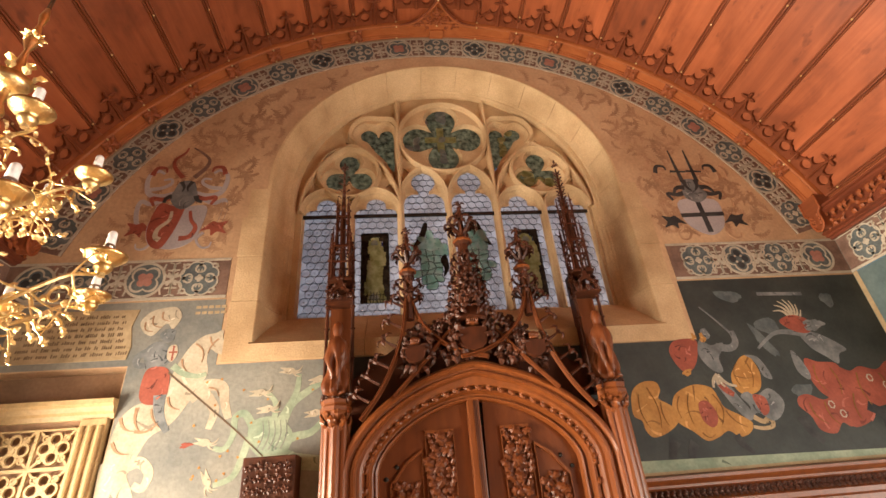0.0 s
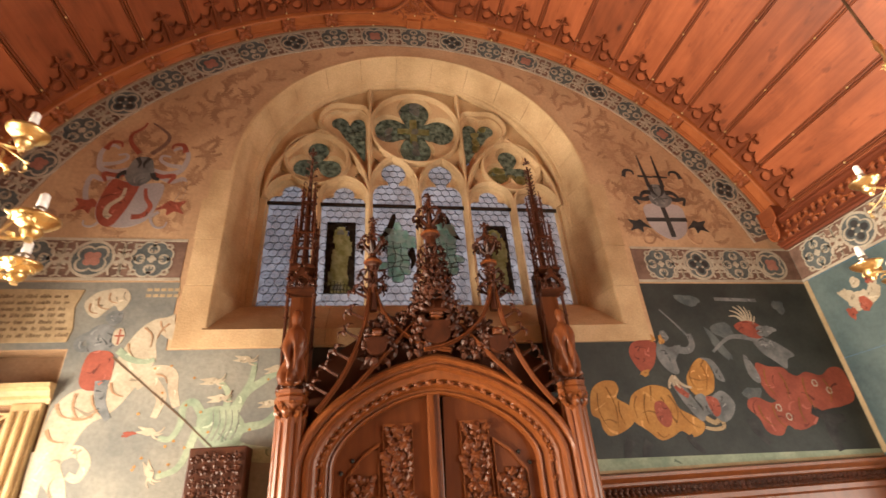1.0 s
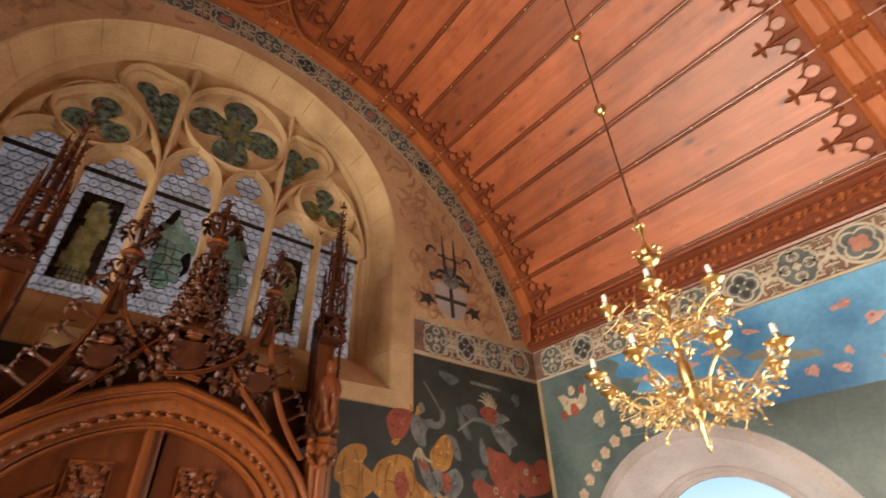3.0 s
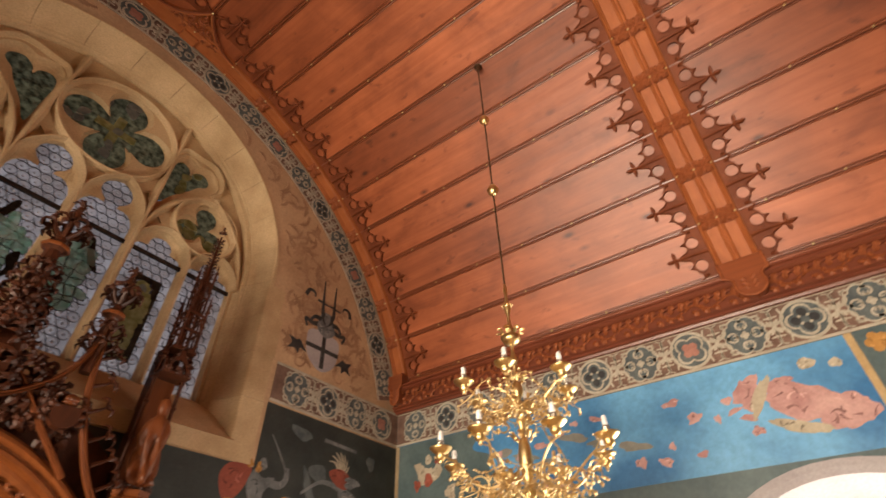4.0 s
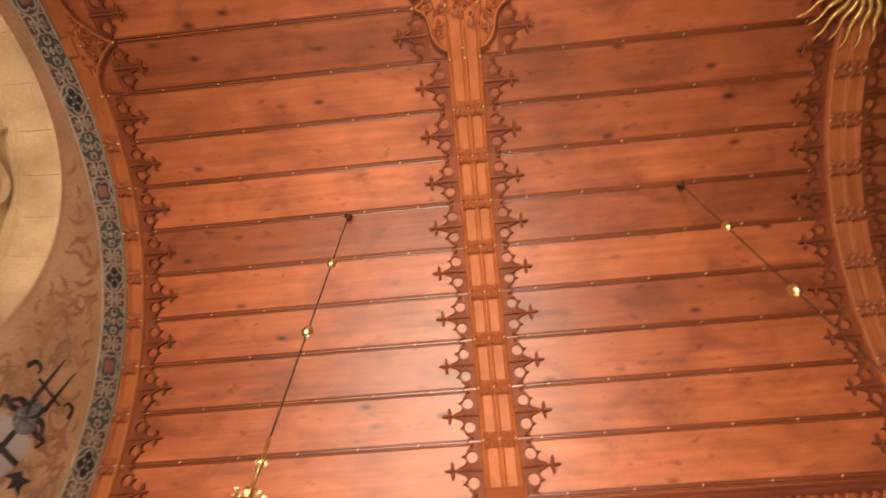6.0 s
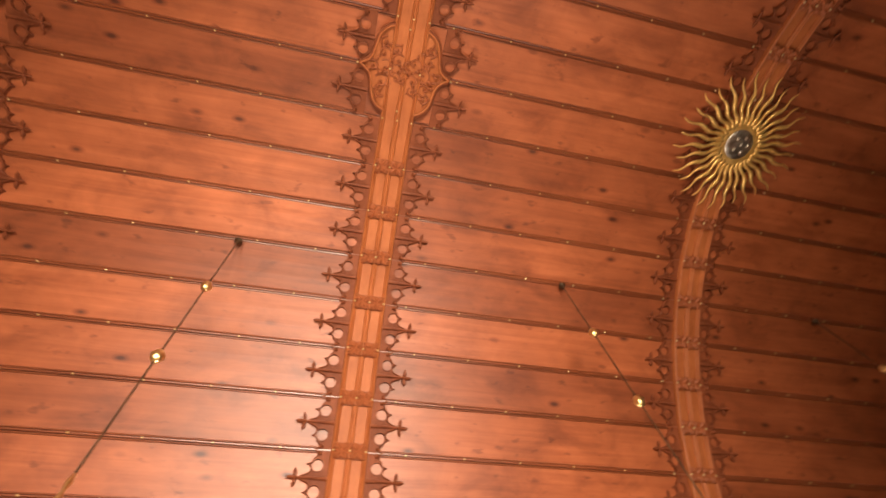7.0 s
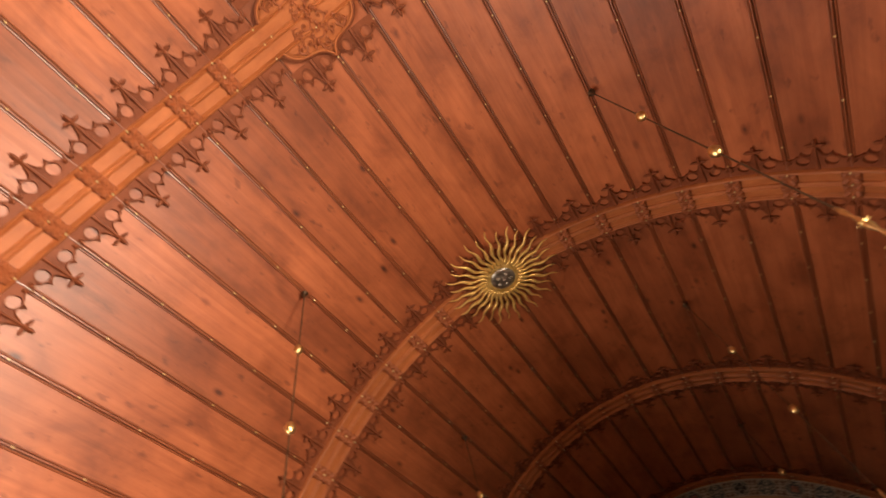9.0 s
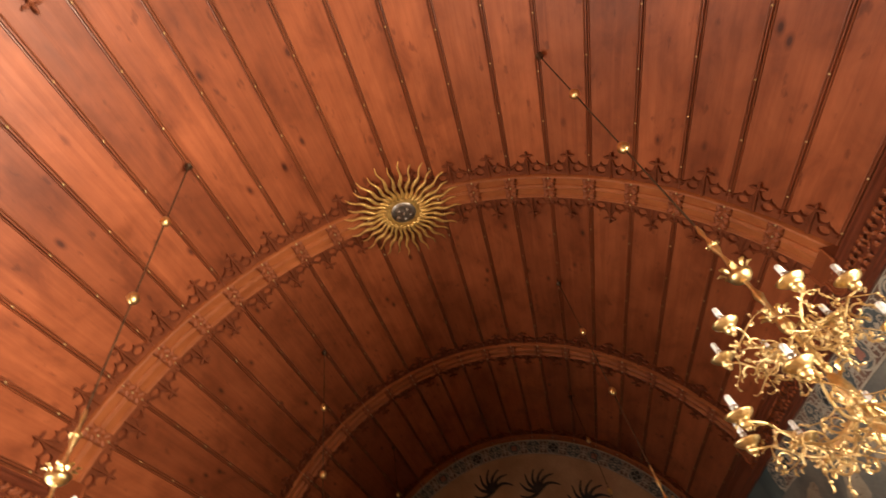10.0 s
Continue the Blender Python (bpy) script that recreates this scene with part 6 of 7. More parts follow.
paint(mural_l, "dragon", M_GREEN, [curved([(-1.33, 2.45), (-1.13, 2.49), (-.97, 2.36), (-1.0, 2.2), (-1.17, 2.14), (-1.32, 2.26)])] + [ribbon(curved(list(line), 5, False), w0, w1) for line, w0, w1 in ((((-1.3, 2.4), (-1.39, 2.53), (-1.47, 2.5), (-1.47, 2.36), (-1.53, 2.25), (-1.62, 2.26)), .07, .04), (((-1.33, 2.33), (-1.38, 2.14), (-1.44, 2.02), (-1.58, 1.97)), .07, .04), (((-1.08, 2.36), (-1.0, 2.58), (-.85, 2.7), (-.72, 2.78)), .09, .05), (((-1.04, 2.26), (-.95, 2.31), (-.8, 2.34), (-.7, 2.44)), .08, .05), (((-1.14, 2.4), (-1.13, 2.6), (-1.22, 2.71)), .06, .035), (((-1.08, 2.45), (-.96, 2.68), (-.94, 2.86)), .07, .04), (((-1.1, 2.2), (-.95, 2.12), (-.68, 2.08)), .14, .12))], north, D0, "pale green coiling dragon shape")
paint(mural_l, "dragon_stripe", M_GREYBLUE, [ribbon(bend((-1.26 + .05 * k, 2.22), (-1.23 + .05 * k, 2.46), .12), .012, .006) for k in range(5)], north, D0 + .012, "darker stripes")
heads = []
for x, z, turn in ((-1.72, 2.32, 170), (-1.64, 2.03, 120), (-1.05, 2.9, 175), (-.78, 2.8, 200), (-.8, 2.5, 190), (-1.3, 2.71, 185), (-1.22, 2.56, 190)):
    c, s = math.cos(radians(turn)), math.sin(radians(turn))
    at = lambda u, v: (x + c * u - s * v, z + s * u + c * v)
    heads.append(curved([at(*p) for p in ((-.07, .0), (-.03, .035), (.02, .03), (.08, .02), (.03, .004), (.075, -.022), (.01, -.022), (-.04, -.025))], 3))
    heads += [ribbon(bend(at(-.05, .01), at(-.13, k), .2, 4), .022, .004) for k in (.05, .0, -.045)]
paint(mural_l, "dragon_head", M_WHITE, heads, north, D0 + .014, "pale fanged head shapes")
paint(mural_l, "gold_stars", M_ORANGE, [blot(rnd.uniform(-1.9, -.65), rnd.uniform(2.0, 2.95), .011, .011, 0, .2, 10, k) for k in range(22)], north, D0, "small dull gold spots")
paint(mural_l, "lettering_strip", M_PARCH, [[(-1.98 + .06 * j, z), (-1.98 + .06 * j + .045, z), (-1.98 + .06 * j + .045, z + .028), (-1.98 + .06 * j, z + .028)] for j in range(5) for z in (3.5, 3.56)], north, D0, "short lines of lettering as bars")

scroll = thing("inscription_panel", "painted parchment panel with lines of dark old lettering", "inscription")
part("parchment", plate(B(), [[(-3.6, 3.08), (-2.52, 3.08), (-2.5, 3.2), (-2.54, 3.4), (-2.5, 3.57), (-3.0, 3.58), (-3.6, 3.57), (-3.63, 3.3)]], north, .004, .012), M_PARCH, scroll)
bm = B()
for r in range(7):
    u = -3.55 + .05 * (r % 3)
    while u < -2.6:
        for j in range(rnd.randint(2, 6)):
            h = rnd.choice((.026, .026, .036))
            plate(bm, [[(u, 3.125 + .061 * r), (u + .009, 3.125 + .061 * r), (u + .013, 3.125 + .061 * r + h), (u + .004, 3.125 + .061 * r + h)]], north, .012, .014)
            u += rnd.uniform(.015, .022)
        u += .026
part("lettering", bm, M_INK, scroll, "unreadable lines as bars")["kind"] = "stuff"

sprigs = B()
place_ok = 0
while place_ok < 270:
    a, r = rnd.uniform(-1.25, 1.25), rnd.uniform(.5, RV - .52)
    u, v = CX + r * math.sin(a), ZC + r * math.cos(a)
    if v < 4.2 or math.hypot(u - CX, v - WIN_Z) < WIN_R + .12 and v > WIN_Z or v <= WIN_Z and abs(u - CX) < WIN_R + .25:
        continue
    t, l, sag = rnd.uniform(0, 6.28), rnd.uniform(.16, .3), rnd.choice((-.22, .22))
    spine = bend((u, v), (u + l * math.cos(t), v + l * math.sin(t)), sag, 8)
    if any(math.hypot(p[0] - CX, p[1] - ZC) > RV - .54 or p[1] < 4.16 or (p[1] > WIN_Z and math.hypot(p[0] - CX, (p[1] - WIN_Z) * 1.05) < WIN_R + .04) or (p[1] <= WIN_Z and abs(p[0] - CX) < WIN_R + .2) for p in spine):
        continue
    plate(sprigs, [ribbon(spine, .016, .005)], north, -.002, .0022 + .0006 * rnd.random())
    for j in range(1, 8):
        p, e = spine[j], math.atan2(spine[min(j + 1, 8)][1] - spine[j - 1][1], spine[min(j + 1, 8)][0] - spine[j - 1][0])
        for q in (-1, 1):
            w = l * (.32 - .025 * j)
            plate(sprigs, [ribbon(bend(p, (p[0] + w * math.cos(e + q * .75), p[1] + w * math.sin(e + q * .75)), .2 * q, 4), .034, .005)], north, -.002, .0024 + .0008 * rnd.random())
    place_ok += 1
tagged(part("painted_sprigs", sprigs, M_SPRIG), "faint brown painted leaf sprigs on plaster", "painted leaves", kind="stuff")


def mantling(c, x, z, outer, inner, s):
    """One side of the curling cloth round a shield: x, z at the helm, s the side."""
    P = lambda *pts: [(x + s * u, z + v) for u, v in pts]
    upper = ribbon(curved(P((.1, -.06), (.24, -.1), (.38, -.06), (.43, .08), (.42, .2), (.34, .26), (.27, .22)), 5, False), .075, .03)
    curl = ribbon(curved(P((.38, .0), (.26, .02), (.17, .08), (.18, .14), (.26, .13)), 5, False), .05, .02)
    lower = ribbon(curved(P((.2, -.14), (.33, -.2), (.44, -.16), (.46, -.3), (.42, -.46), (.36, -.52)), 5, False), .05, .05)
    tail = curved(P((.3, -.5), (.24, -.56), (.34, -.54), (.36, -.62), (.42, -.57), (.52, -.6), (.47, -.52), (.52, -.44), (.42, -.46), (.36, -.44)), 3)
    wisp = ribbon(curved(P((.28, -.58), (.22, -.66), (.28, -.76), (.36, -.76), (.38, -.7)), 5, False), .035, .012)
    hook = ribbon(curved(P((.4, .2), (.36, .3), (.27, .3), (.25, .24)), 5, False), .06, .015)
    paint(c, "mantling", outer, [upper, lower], north, .006, "curling mantling")
    paint(c, "mantling_lining", inner, [tail, hook, ribbon(curved(P((.1, -.1), (.22, -.14), (.34, -.12), (.3, -.22)), 5, False), .07, .03)], north, .018, "lining of the mantling")
    paint(c, "mantling_curl", outer, [curl, wisp], north, .026)


def name_bars(c, x, z, n):
    paint(c, "name_strip", M_SPRIG, [[(x + .07 * j, z), (x + .07 * j + .05, z), (x + .07 * j + .05, z + .05), (x + .07 * j, z + .05)] for j in range(n)], north, .006, "short line of lettering as bars")


# red and grey arms with two horns
arms = thing("painted_crest", "red and grey painted coat of arms with two horns on plaster", "coat of arms", "painted arms")
AX, AZ = -2.34, 5.02
for s in (-1, 1):
    mantling(arms, AX, AZ, M_STONE_PINK, M_RED, s)
    paint(arms, "horn", M_RED if s < 0 else M_BANDRED, [ribbon(curved([(AX + s * .06, AZ + .16), (AX + s * .17, AZ + .3), (AX + s * .19, AZ + .42), (AX + s * .1, AZ + .52), (AX + s * .03 - .04, AZ + .6)], 5, False), .055, .015)], north, .03, "painted horn")
shape = curved([(AX - .24, AZ - .2), (AX + .02, AZ - .24), (AX + .26, AZ - .24), (AX + .25, AZ - .5), (AX + .2, AZ - .66), (AX + .06, AZ - .76), (AX - .1, AZ - .77), (AX - .26, AZ - .7), (AX - .31, AZ - .52), (AX - .28, AZ - .34)], 4)
paint(arms, "shield", M_STONE_PINK, [shape], north, .02, "pale half of the shield")
paint(arms, "shield_field", M_RED, [curved([(AX - .24, AZ - .2), (AX - .1, AZ - .225), (AX + .03, AZ - .24), (AX + .0, AZ - .45), (AX - .05, AZ - .62), (AX - .12, AZ - .76), (AX - .22, AZ - .74), (AX - .29, AZ - .62), (AX - .3, AZ - .45)], 4)], north, .03, "red half of the shield")
paint(arms, "shield_mark", M_WHITE, [ribbon(curved([(AX - .09, AZ - .3), (AX - .1, AZ - .42), (AX - .19, AZ - .52), (AX - .2, AZ - .62), (AX - .15, AZ - .66)], 5, False), .03, .06)], north, .05, "pale horn on the red half")
paint(arms, "shield_mark", M_RED, [ribbon(curved([(AX + .1, AZ - .3), (AX + .13, AZ - .42), (AX + .19, AZ - .52), (AX + .14, AZ - .63), (AX + .04, AZ - .65)], 5, False), .03, .06)], north, .05, "red horn on the pale half")
paint(arms, "helm", M_STEEL, [curved([(AX - .07, AZ + .1), (AX + .07, AZ + .1), (AX + .12, AZ - .02), (AX + .14, AZ - .14), (AX + .05, AZ - .26), (AX - .05, AZ - .26), (AX - .14, AZ - .14), (AX - .12, AZ - .02)], 4)], north, .05, "grey helm shape")
paint(arms, "helm_shade", M_BLACK, [ribbon(curved([(AX + q * .06, AZ + .1), (AX + q * .02, AZ + .02), (AX + q * .03, AZ - .04)], 4, False), .05, .008) for q in (-1, 1)] + [ribbon(bend((AX + q * .13, AZ - .1), (AX + q * .2, AZ - .18), .2), .06, .03) for q in (-1, 1)], north, .075, "dark shading of the helm")
name_bars(arms, AX - .82, AZ - .68, 5)
# black and grey arms with a cross
arms = thing("painted_crest", "black and grey painted coat of arms with a cross on plaster", "coat of arms", "painted arms")
AX, AZ = 3.65, 4.9
paint(arms, "shield", M_STONE_PINK, [curved([(AX - .22, AZ - .18), (AX + .22, AZ - .18), (AX + .26, AZ - .4), (AX + .2, AZ - .58), (AX + .02, AZ - .68), (AX - .18, AZ - .58), (AX - .26, AZ - .4)], 4)], north, .004, "pale shield")
for s in (-1, 1):
    mantling(arms, AX, AZ + .04, M_SPRIG, M_BLACK, s)
    bx = AX - .1 + .105 * (s + 1)
    paint(arms, "blade", M_BLACK, [ribbon([(bx - .01 * s, AZ + .1), (bx - .03, AZ + .6)], .055, .012), ribbon([(bx - .1, AZ + .26), (bx + .1, AZ + .25)], .03, .02)], north, .03, "dark upright blade")
paint(arms, "cross", M_BLACK, [ribbon([(AX + .0, AZ - .16), (AX + .02, AZ - .64)], .06, .065), ribbon([(AX - .27, AZ - .4), (AX + .27, AZ - .39)], .055, .055)], north, .03, "black cross")
paint(arms, "helm", M_STEEL, [curved([(AX - .08, AZ + .12), (AX + .07, AZ + .12), (AX + .12, AZ), (AX + .16, AZ - .12), (AX + .02, AZ - .22), (AX - .13, AZ - .14), (AX - .13, AZ)], 4)], north, .05, "grey helm shape")
paint(arms, "helm_shade", M_BLACK, [ribbon(curved([(AX + q * .08, AZ + .12), (AX + q * .07, AZ + .02), (AX + q * .02, AZ - .05)], 4, False), .07, .01) for q in (-1, 1)] + [ribbon(bend((AX + q * .1, AZ), (AX + q * .26, AZ - .08), -.25 * q), .07, .03) for q in (-1, 1)], north, .075, "dark shading of the helm")
name_bars(arms, AX + .46, AZ - .5, 6)

# ---- paintings on the long walls ----
mural_e = thing("mural_sky", "bright blue painted sky with rosy clouds above the windows", "mural")
holes = [arched(y, W_R + .012, 1.0, W_Z) for y in WINDOWS_Y[:2]]
part("painted_ground", plate(B(), [[(-.6, 2.74), (YN - .01, 2.74), (YN - .01, BAND_LO - .005), (-.6, BAND_LO - .005)]], east, -.003, .004), M_SKYBLUE, mural_e)
spandrel = [(1.3, 2.738)] + arc(WINDOWS_Y[0], W_Z, W_R + .012, -.98, 1.16, 16) + [(YN - .01, 1.9), (YN - .01, 2.738)]
part("dusk_ground", plate(B(), [[(y, z) for y, z in spandrel]], east, -.003, .0042), M_TEAL, mural_e, "darker blue-green ground")
paint(mural_e, "dusk_patch", M_TEAL, [[(YN - .012, 2.742), (YN - .012, BAND_LO - .008)] + curved([(3.35, BAND_LO - .008), (3.2, 3.56), (3.28, 3.42), (3.0, 3.3), (3.06, 3.16), (2.7, 3.06), (2.72, 2.95), (2.3, 2.86), (2.2, 2.742)], 4, False)], east, .002, "darker blue-green ground near the corner")
paint(mural_e, "dusk_cloud", M_GREYBLUE, [blot(2.9 - .3 * k, 3.3 - .1 * (k % 3), .16, .045, 12 * (k % 2), .15, 16, k) for k in range(6)], east, .006, "pale streaks of painted cloud")
ring_at = [(WINDOWS_Y[0] + 1.62 * math.sin(a), W_Z + 1.62 * math.cos(a)) for a in (-.3 + .115 * j for j in range(13))]
paint(mural_e, "blossom", M_WHITE, [foil(y, z, .075, 5, 1.3 * k, .5, .42, 5) for k, (y, z) in enumerate(ring_at)], east, .01, "cream blossom along the window arch")
paint(mural_e, "blossom_heart", M_PINK, [blot(y, z, .03, .03, 0, .15, 12, k) for k, (y, z) in enumerate(ring_at)], east, .03, "rosy blossom hearts")
part("corner_strip", plate(B(), [[(YN - .065, 1.8), (YN - .012, 1.8), (YN - .012, BAND_LO - .006), (YN - .065, BAND_LO - .006)]], east, -.003, .0075), M_PARCH, mural_e, "tan painted border at the corner")
paint(mural_e, "clouds", M_PINK, [blot(rnd.uniform(-.3, 3.4), rnd.uniform(2.9, 3.5), rnd.uniform(.03, .09), rnd.uniform(.02, .05), rnd.uniform(-20, 20), .2, 14, k) for k in range(26)], east, .014, "small rosy clouds")
paint(mural_e, "arms_pale", M_WHITE, [blot(3.95, 3.22, .13, .1, 0, .15), blot(3.8, 3.3, .06, .12, 20, .2), blot(4.08, 3.3, .06, .12, -20, .2), blot(3.95, 3.42, .05, .06), blot(3.62, 3.0, .07, .09, 0, .2), blot(3.4, 3.12, .05, .06, 0, .2)], east, .02, "pale mantling shapes")
paint(mural_e, "arms_red", M_RED, [blot(3.95, 3.18, .06, .08, 0, .1), blot(3.8, 3.4, .04, .06, 0, .2), blot(4.12, 3.14, .05, .06, 0, .2)], east, .034, "red shield shape")
paint(mural_e, "draped_shape", M_PINK, [blot(-.1, 3.2, .3, .16, 25, .1), blot(-.36, 3.05, .2, .14, -10, .1), blot(.28, 3.36, .1, .16, 30, .15)], east, .04, "rosy draped shapes")
paint(mural_e, "figure_light", M_WHITE, [blot(.2, 3.3, .05, .2, 35, .12), blot(-.25, 3.5, .07, .05), blot(-.45, 3.45, .05, .04), blot(-.0, 3.0, .22, .05, 20, .1)], east, .046, "pale shapes")
part("divider", plate(B(), [[(-.66, 2.0), (-.6, 2.0), (-.6, BAND_LO - .005), (-.66, BAND_LO - .005)]], east, -.003, .012), M_CREAM, mural_e, "cream painted border strip")
mural_e2 = thing("mural_gold_arch", "blue-grey mural panel with gold leaf border and pink shapes", "mural")
part("painted_ground", plate(B(), [[(-5.0, 2.8), (-.67, 2.8), (-.67, BAND_LO - .005), (-5.0, BAND_LO - .005)]], east, -.003, .004), M_TEAL, mural_e2)
paint(mural_e2, "gold_leaves", M_ORANGE, [foil(-.8 - .16 * k, 3.54 - .05 * abs(math.sin(k * 1.1)), .1, 5, k * .7, .55, .4, 4) for k in range(22)], east, .008, "gold star-shaped leaves")
paint(mural_e2, "pale_ring", M_BANDGREY, [ribbon([(-1.35 + .34 * math.cos(t), 3.12 + .3 * math.sin(t)) for t in (.3 + .35 * j for j in range(14))], .06, .06)], east, .03, "pale painted ring")
paint(mural_e2, "pink_shape", M_PINK, [blot(-1.5, 2.98, .18, .16, 0, .1), blot(-1.4, 3.2, .1, .07, 0, .1), blot(-2.3, 3.1, .3, .2, 10, .1)], east, .036, "pink draped shapes")
mural_w = thing("mural_west", "pale grey-green mural with cloudy cream shapes", "mural")
part("painted_ground", plate(B(), [[(YS + .5, 2.8), (YN - .01, 2.8), (YN - .01, BAND_LO - .005), (YS + .5, BAND_LO - .005)]], west, -.003, .004), M_GREYBLUE, mural_w)
paint(mural_w, "cloud_shape", M_WHITE, [blot(-9.6 + 1.1 * k, 3.2 + .12 * math.sin(k * 2.1), .3, .18, 20 * math.sin(k), .15, 18, k) for k in range(9)], west, .008, "cream cloud shapes")
# far end wall: dim scene with dark leafy tufts
mural_s = thing("mural_far", "dim ochre far mural with dark palm-like tufts", "mural")
far = lambda u, v, d: Vector((u, YS + d, v))
part("painted_ground", plate(B(), [arc(CX, ZC, RV - .5, radians(-72), radians(72), 40)], far, -.003, .004), M_PLASTER, mural_s)
tufts = []
for x, z in ((CX - .9, 6.2), (CX + .3, 6.5), (CX + 1.3, 6.0), (CX + 2.2, 5.6), (CX - 2.0, 5.6)):
    tufts += [ribbon(bend((x, z), (x + .55 * math.sin(a), z + .55 * math.cos(a)), .2), .12, .03) for a in (-1.6, -1.0, -.5, 0, .5, 1.0, 1.6)]
paint(mural_s, "tuft_painting", M_BLACK, tufts, far, .008, "dark palm-like tufts")

# ---- cabinet in the niche ----
cab = thing("lattice_cabinet", "cream gilt cabinet with a flower-pierced lattice front in a niche", "cabinet")
part("body", soft_box((XW + .03, YN + .02, 0), (-2.53, YN + .18, 2.6), .01), M_BROWN, cab, "plain brown cabinet body")
part("cornice", sweep(B(), [(Vector((x, YN + .02, 0)), Vector((0, -1, 0)), Vector((0, 0, 1))) for x in (XW + .03, -2.49)], [(0, 2.56), (.04, 2.56), (.05, 2.6), (.075, 2.62), (.085, 2.66), (.11, 2.68), (.11, 2.72), (-.15, 2.73), (-.15, 2.56)]), M_CREAM, cab, "cream moulded cornice")
for x0, x1 in ((-2.75, -2.53), (XW + .03, XW + .12)):
    part("stile", soft_box((x0, YN - .035, 0), (x1, YN + .03, 2.57), .012), M_CREAM, cab, "cream upright stile")
bm = B()
for k in range(3):
    tube(bm, [(-2.72 + .075 * k, YN - .04, 0), (-2.72 + .075 * k, YN - .04, 2.5)], .02, 8)
part("stile_reeds", bm, M_CREAM, cab)
PP = .315
LAT = None
for i in range(4):
    for j in range(7):
        cx, cz = -2.75 - PP * (i + .5), 2.5 - PP * (j + .5)
        if cx < XW + .1 or cz < .3:
            continue
        if LAT is None:
            bm = B()
            fl = lambda u, v, d: Vector((u, -d, v))
            h = PP / 2
            plate(bm, [[(-h, -h), (h, -h), (h, h), (-h, h)], [(-h + .014, -h + .014), (h - .014, -h + .014), (h - .014, h - .014), (-h + .014, h - .014)]], fl, 0, .022)
            for t in (1, -1):
                plate(bm, [ribbon([(-h + .01, t * (-h + .01)), (0, 0), (h - .01, t * (h - .01))], .018, .018)], fl, 0, .016 + .002 * t)
            for a in range(4):
                c, s = .072 * math.cos(a * math.pi / 2), .072 * math.sin(a * math.pi / 2)
                plate(bm, [ring(c, s, .056, 16), ring(c, s, .038, 16)], fl, 0, .024)
                c, s = .115 * math.cos((a + .5) * math.pi / 2), .115 * math.sin((a + .5) * math.pi / 2)
                plate(bm, [ring(c, s, .03, 10), ring(c, s, .016, 10)], fl, 0, .02)
            plate(bm, [ring(0, 0, .022, 10)], fl, 0, .027)
            LAT = part("lattice_panel", bm, M_CREAM, cab, "pierced four-petal lattice")
            LAT.matrix_basis = Matrix.Translation((cx, YN - .005, cz))
        else:
            again(LAT, cab, Matrix.Translation((cx, YN - .005, cz)))

# small carved chest panel standing at the wall
chest = thing("carved_case", "dark carved wooden case against the mural", "case")
part("body", soft_box((-1.29, YN - .24, 0), (-.87, YN - .01, 2.14), .01), M_DARKOAK, chest)
bm = B()
for i in range(5):
    for j in range(14):
        crocket(bm, (-1.23 + .075 * i, YN - .24, 2.06 - .085 * j), .055, rnd, 5)
part("carving", bm, M_DARKOAK, chest, "rows of small carved leaves")

# ---- chandeliers ----


def arm(r, drop, rise, seed):
    """A vine-like branch: x outwards, z up, with tendrils and leaves; pan and candle are parts of their own."""
    q = random.Random(seed)
    bm = B()
    pts = []
    for i in range(17):
        t = i / 16
        pts.append((.05 + (r - .05) * t, .03 * math.sin(t * 8), -drop * math.sin(math.pi * min(t * 1.25, 1)) + rise * max(0, t - .45) / .55))
    tube(bm, pts, [.0095 - .003 * (i / 16) for i in range(17)], 6)

    def shoot(p, way, l, n):
        """A bending side shoot with leaves along it and a bud at its end."""
        way = way.normalized()
        turn = Vector((q.uniform(-1, 1), q.uniform(-1, 1), q.uniform(-1, 1)))
        turn = (turn - way * turn.dot(way)).normalized()
        line = [p + way * l * k / 6 + turn * l * .45 * (k / 6) ** 2 for k in range(7)]
        tube(bm, line, [.005 - .0004 * k for k in range(7)], 5)
        for j in range(n):
            k = 2 + j * 4 // max(n - 1, 1)
            side = (way.cross(turn) * (1 if j % 2 else -1) + way * .5 + Vector((0, 0, q.uniform(-.4, .4)))).normalized()
            leaf(bm, line[k] + side * .01, side, turn, q.uniform(.028, .044), q)
        lump(bm, line[-1], (.009, .009, .009), 1, .3)

    for i in (4, 7, 10, 13):
        for k in (-1, 1):
            shoot(Vector(pts[i]), Vector((q.uniform(-.3, 1), k * q.uniform(.5, 1), q.uniform(-.9, .5))), q.uniform(.1, .17), 3)
    for x0, z0, rad, k, side in ((r * .55, -drop * .95, .07, 1, .015), (r * .3, -drop * .3, .055, -1, .01), (r * .78, -drop * .45, .045, 1, .02), (r * .42, -drop * 1.6, .045, -1, -.02)):
        tube(bm, [(x0 + rad * (1 - .06 * i) * math.cos(k * i * .5), side * math.sin(i * .25), z0 + rad * (1 - .06 * i) * math.sin(k * i * .5)) for i in range(14)], [.0068 - .0003 * i for i in range(14)], 5)
        leaf(bm, (x0 + rad, 0, z0), (.4, side * 20, -.5), (0, 0, 1), .045, q)
    tube(bm, [(r, 0, rise - .03), (r, 0, rise + .02)], [.012, .02], 8)
    return bm


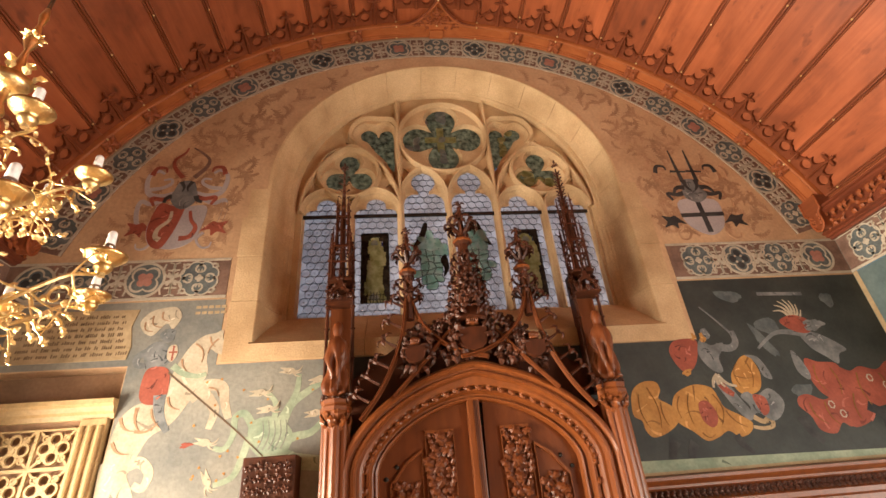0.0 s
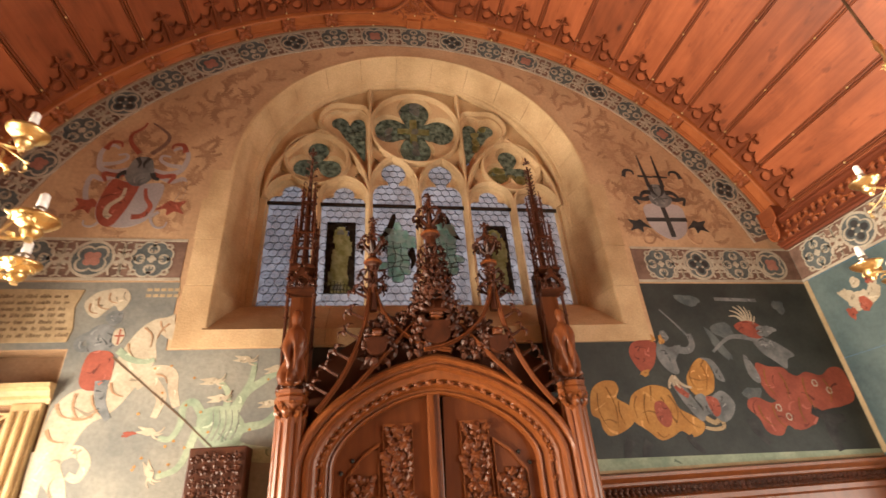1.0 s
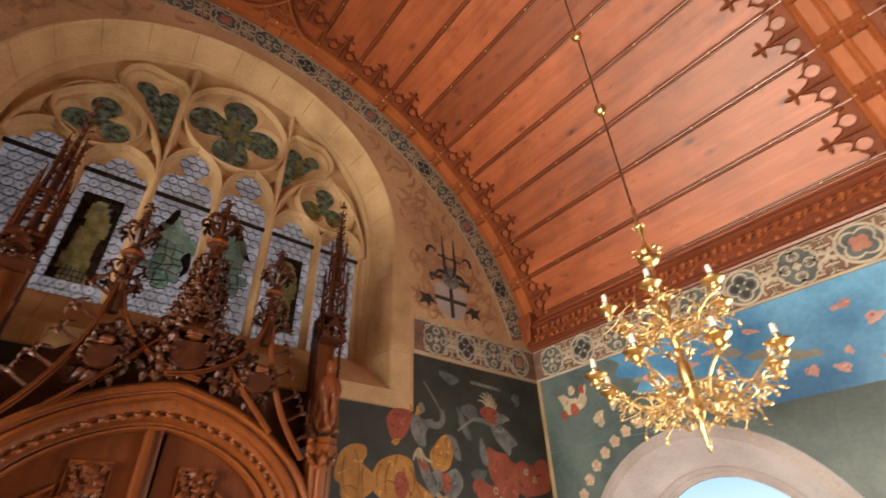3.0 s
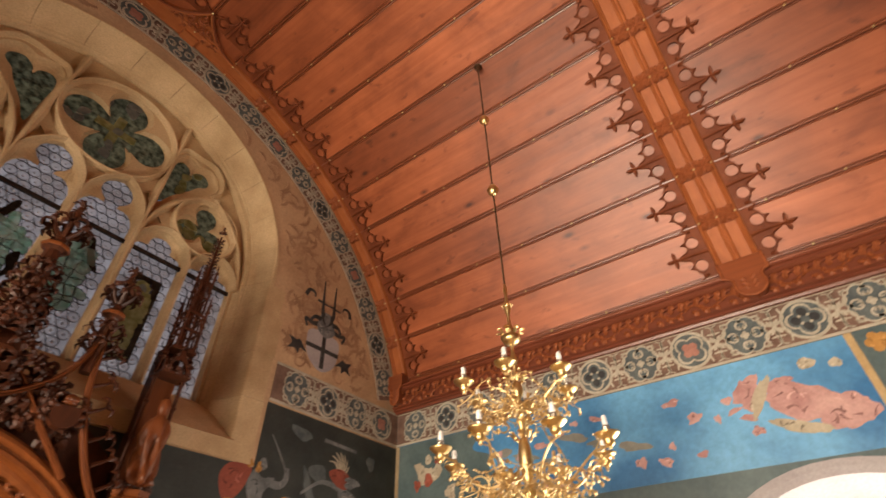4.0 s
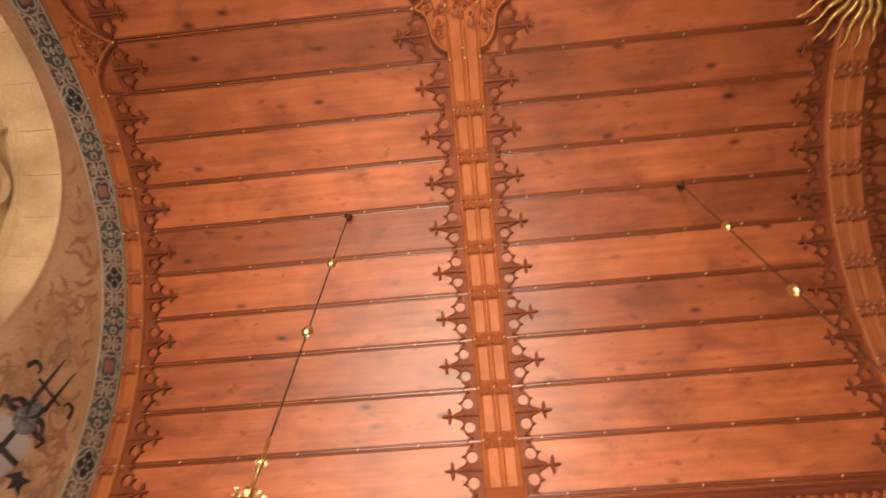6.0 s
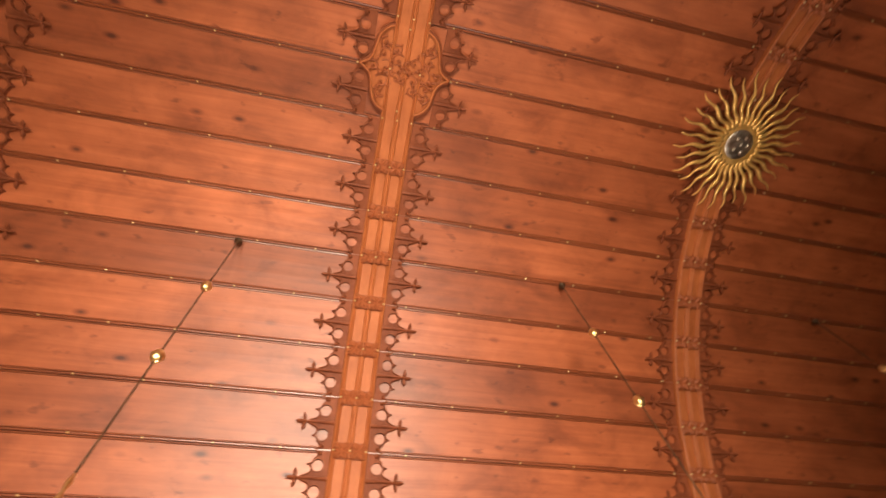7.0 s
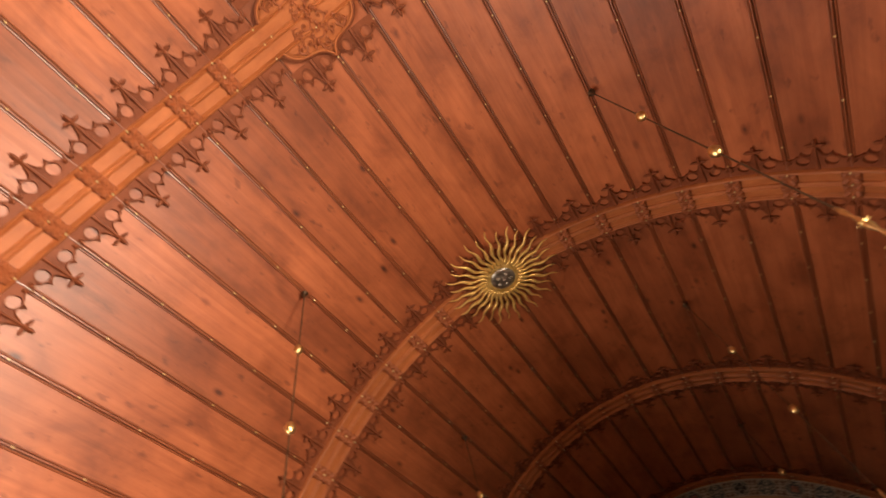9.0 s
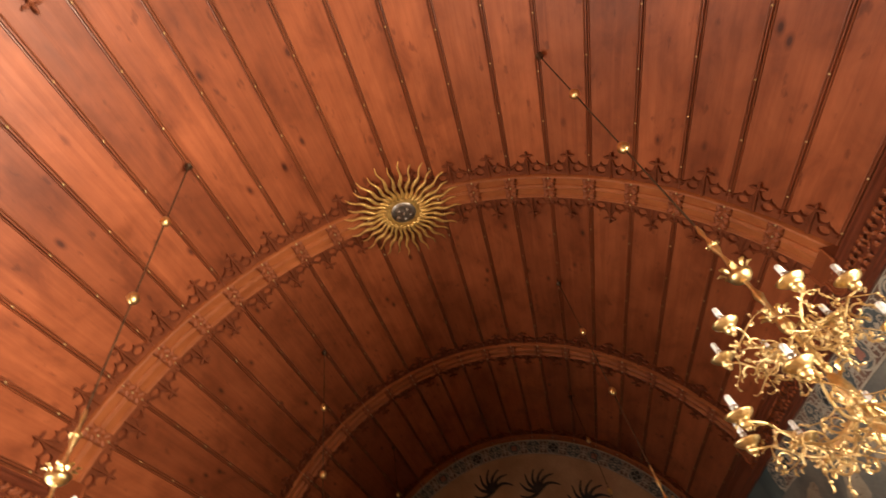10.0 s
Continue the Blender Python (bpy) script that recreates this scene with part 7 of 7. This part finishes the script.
def chandelier():
    c = thing("chandelier", "two-tiered polished brass chandelier with leafy scrolling branches", "chandelier", "chandeliers of the hall")
    top = on_vault(math.asin(2.24 / RV), RV, 0).z
    bm = tube(B(), [(0, 0, top + .02), (0, 0, 3.8)], .008, 6)
    lathe(bm, [(.05, top - .09), (.03, top - .12), (.012, top - .17)], (0, 0, 0), 10)
    part("rod", bm, M_CHAIN, c, "thin bronze hanging rod")
    for z in (6.0, 4.9):
        part("ball", lathe(B(), [(.012, z + .065), (.035, z + .05), (.055, z), (.035, z - .05), (.012, z - .065)], (0, 0, 0), 16), M_BRASS, c, "brass ball on the rod", True)
    part("stem", lathe(B(), [(r * (.72 if z > 2.62 else .62), z) for r, z in [(.012, 3.82), (.026, 3.76), (.013, 3.7), (.032, 3.62), (.036, 3.58), (.014, 3.53), (.024, 3.45), (.04, 3.41), (.044, 3.38), (.022, 3.36), (.018, 3.22), (.042, 3.17), (.022, 3.12), (.016, 3.02), (.05, 2.97), (.054, 2.93), (.024, 2.89), (.02, 2.8),
                            (.045, 2.74), (.025, 2.7), (.022, 2.64), (.052, 2.6), (.066, 2.55), (.068, 2.48), (.056, 2.4), (.04, 2.36), (.066, 2.33), (.06, 2.29), (.028, 2.25), (.036, 2.2), (.016, 2.17), (.022, 2.13), (.006, 2.08)]], (0, 0, 0), 18), M_BRASS, c, "turned brass baluster stem", True)
    part("crown_pan", lathe(B(), [(.02, 3.29), (.045, 3.3), (.064, 3.32), (.075, 3.35), (.07, 3.35), (.045, 3.32), (.02, 3.31)], (0, 0, 0), 20), M_BRASS, c, "shallow brass crown pan", True)
    bm = B()
    q = random.Random(3)
    for z, w in ((3.36, .1), (3.6, .03), (2.62, .09), (3.0, .07)):
        for k in range(8):
            a = 2 * math.pi * k / 8 + z
            leaf(bm, (w * .6 * math.cos(a), w * .6 * math.sin(a), z), (math.cos(a), math.sin(a), .8), (0, 0, 1), .062 if w > .04 else .036, q)
    part("stem_leaves", bm, M_BRASS, c, "upright brass leaves")
    for n, r, z, drop, rise, turn, seed in ((6, .37, 2.86, .07, .07, .3, 4), (8, .53, 2.44, .1, .06, .0, 9)):
        first = None
        for k in range(n):
            a = 2 * math.pi * k / n + turn
            m = Matrix.Translation((0, 0, z)) @ Matrix.Rotation(a, 4, "Z")
            if first is None:
                ar = part("branch", arm(r, drop, rise, seed), M_OLDBRASS, c, "scrolling leafy brass branch")
                pan = part("drip_pan", lathe(B(), [(.01, rise - .02), (.022, rise - .012), (.03, rise + .002), (.031, rise + .012), (.025, rise + .02), (.038, rise + .024), (.043, rise + .031), (.052, rise + .034), (.056, rise + .042), (.066, rise + .048), (.07, rise + .058), (.065, rise + .058), (.046, rise + .046), (.012, rise + .04)], (r, 0, 0), 20), M_BRASS, ar, "polished brass drip pan", True)
                cup = part("candle_cup", lathe(B(), [(.016, rise + .04), (.02, rise + .06), (.015, rise + .07), (.021, rise + .09), (.018, rise + .1)], (r, 0, 0), 10), M_SILVER, ar, "dark metal candle socket")
                can = part("candle", lathe(B(), [(.017, rise + .095), (.015, rise + .15), (.009, rise + .158)], (r, 0, 0), 10), M_BULB, ar, "short white candle sleeve", True)
                first = (ar, pan, cup, can)
                ar.matrix_basis = m
            else:
                ar = again(first[0], c, m)
                for o in first[1:]:
                    again(o, ar, Matrix.Identity(4))
    return c


one = chandelier()
one.matrix_basis = pose(CX + 2.24, 1.5, 0)
for x, y, t in ((CX - 2.24, 1.5, 12), (CX + 2.22, -2.69, 20), (CX - 2.24, -2.67, 5), (CX - 2.2, -6.84, 33), (CX + 2.22, -6.84, 18), (CX - 2.2, -11.0, 0), (CX + 2.22, -11.0, 10)):
    copy_thing(one, pose(x, y, 0, 0, 0, t))
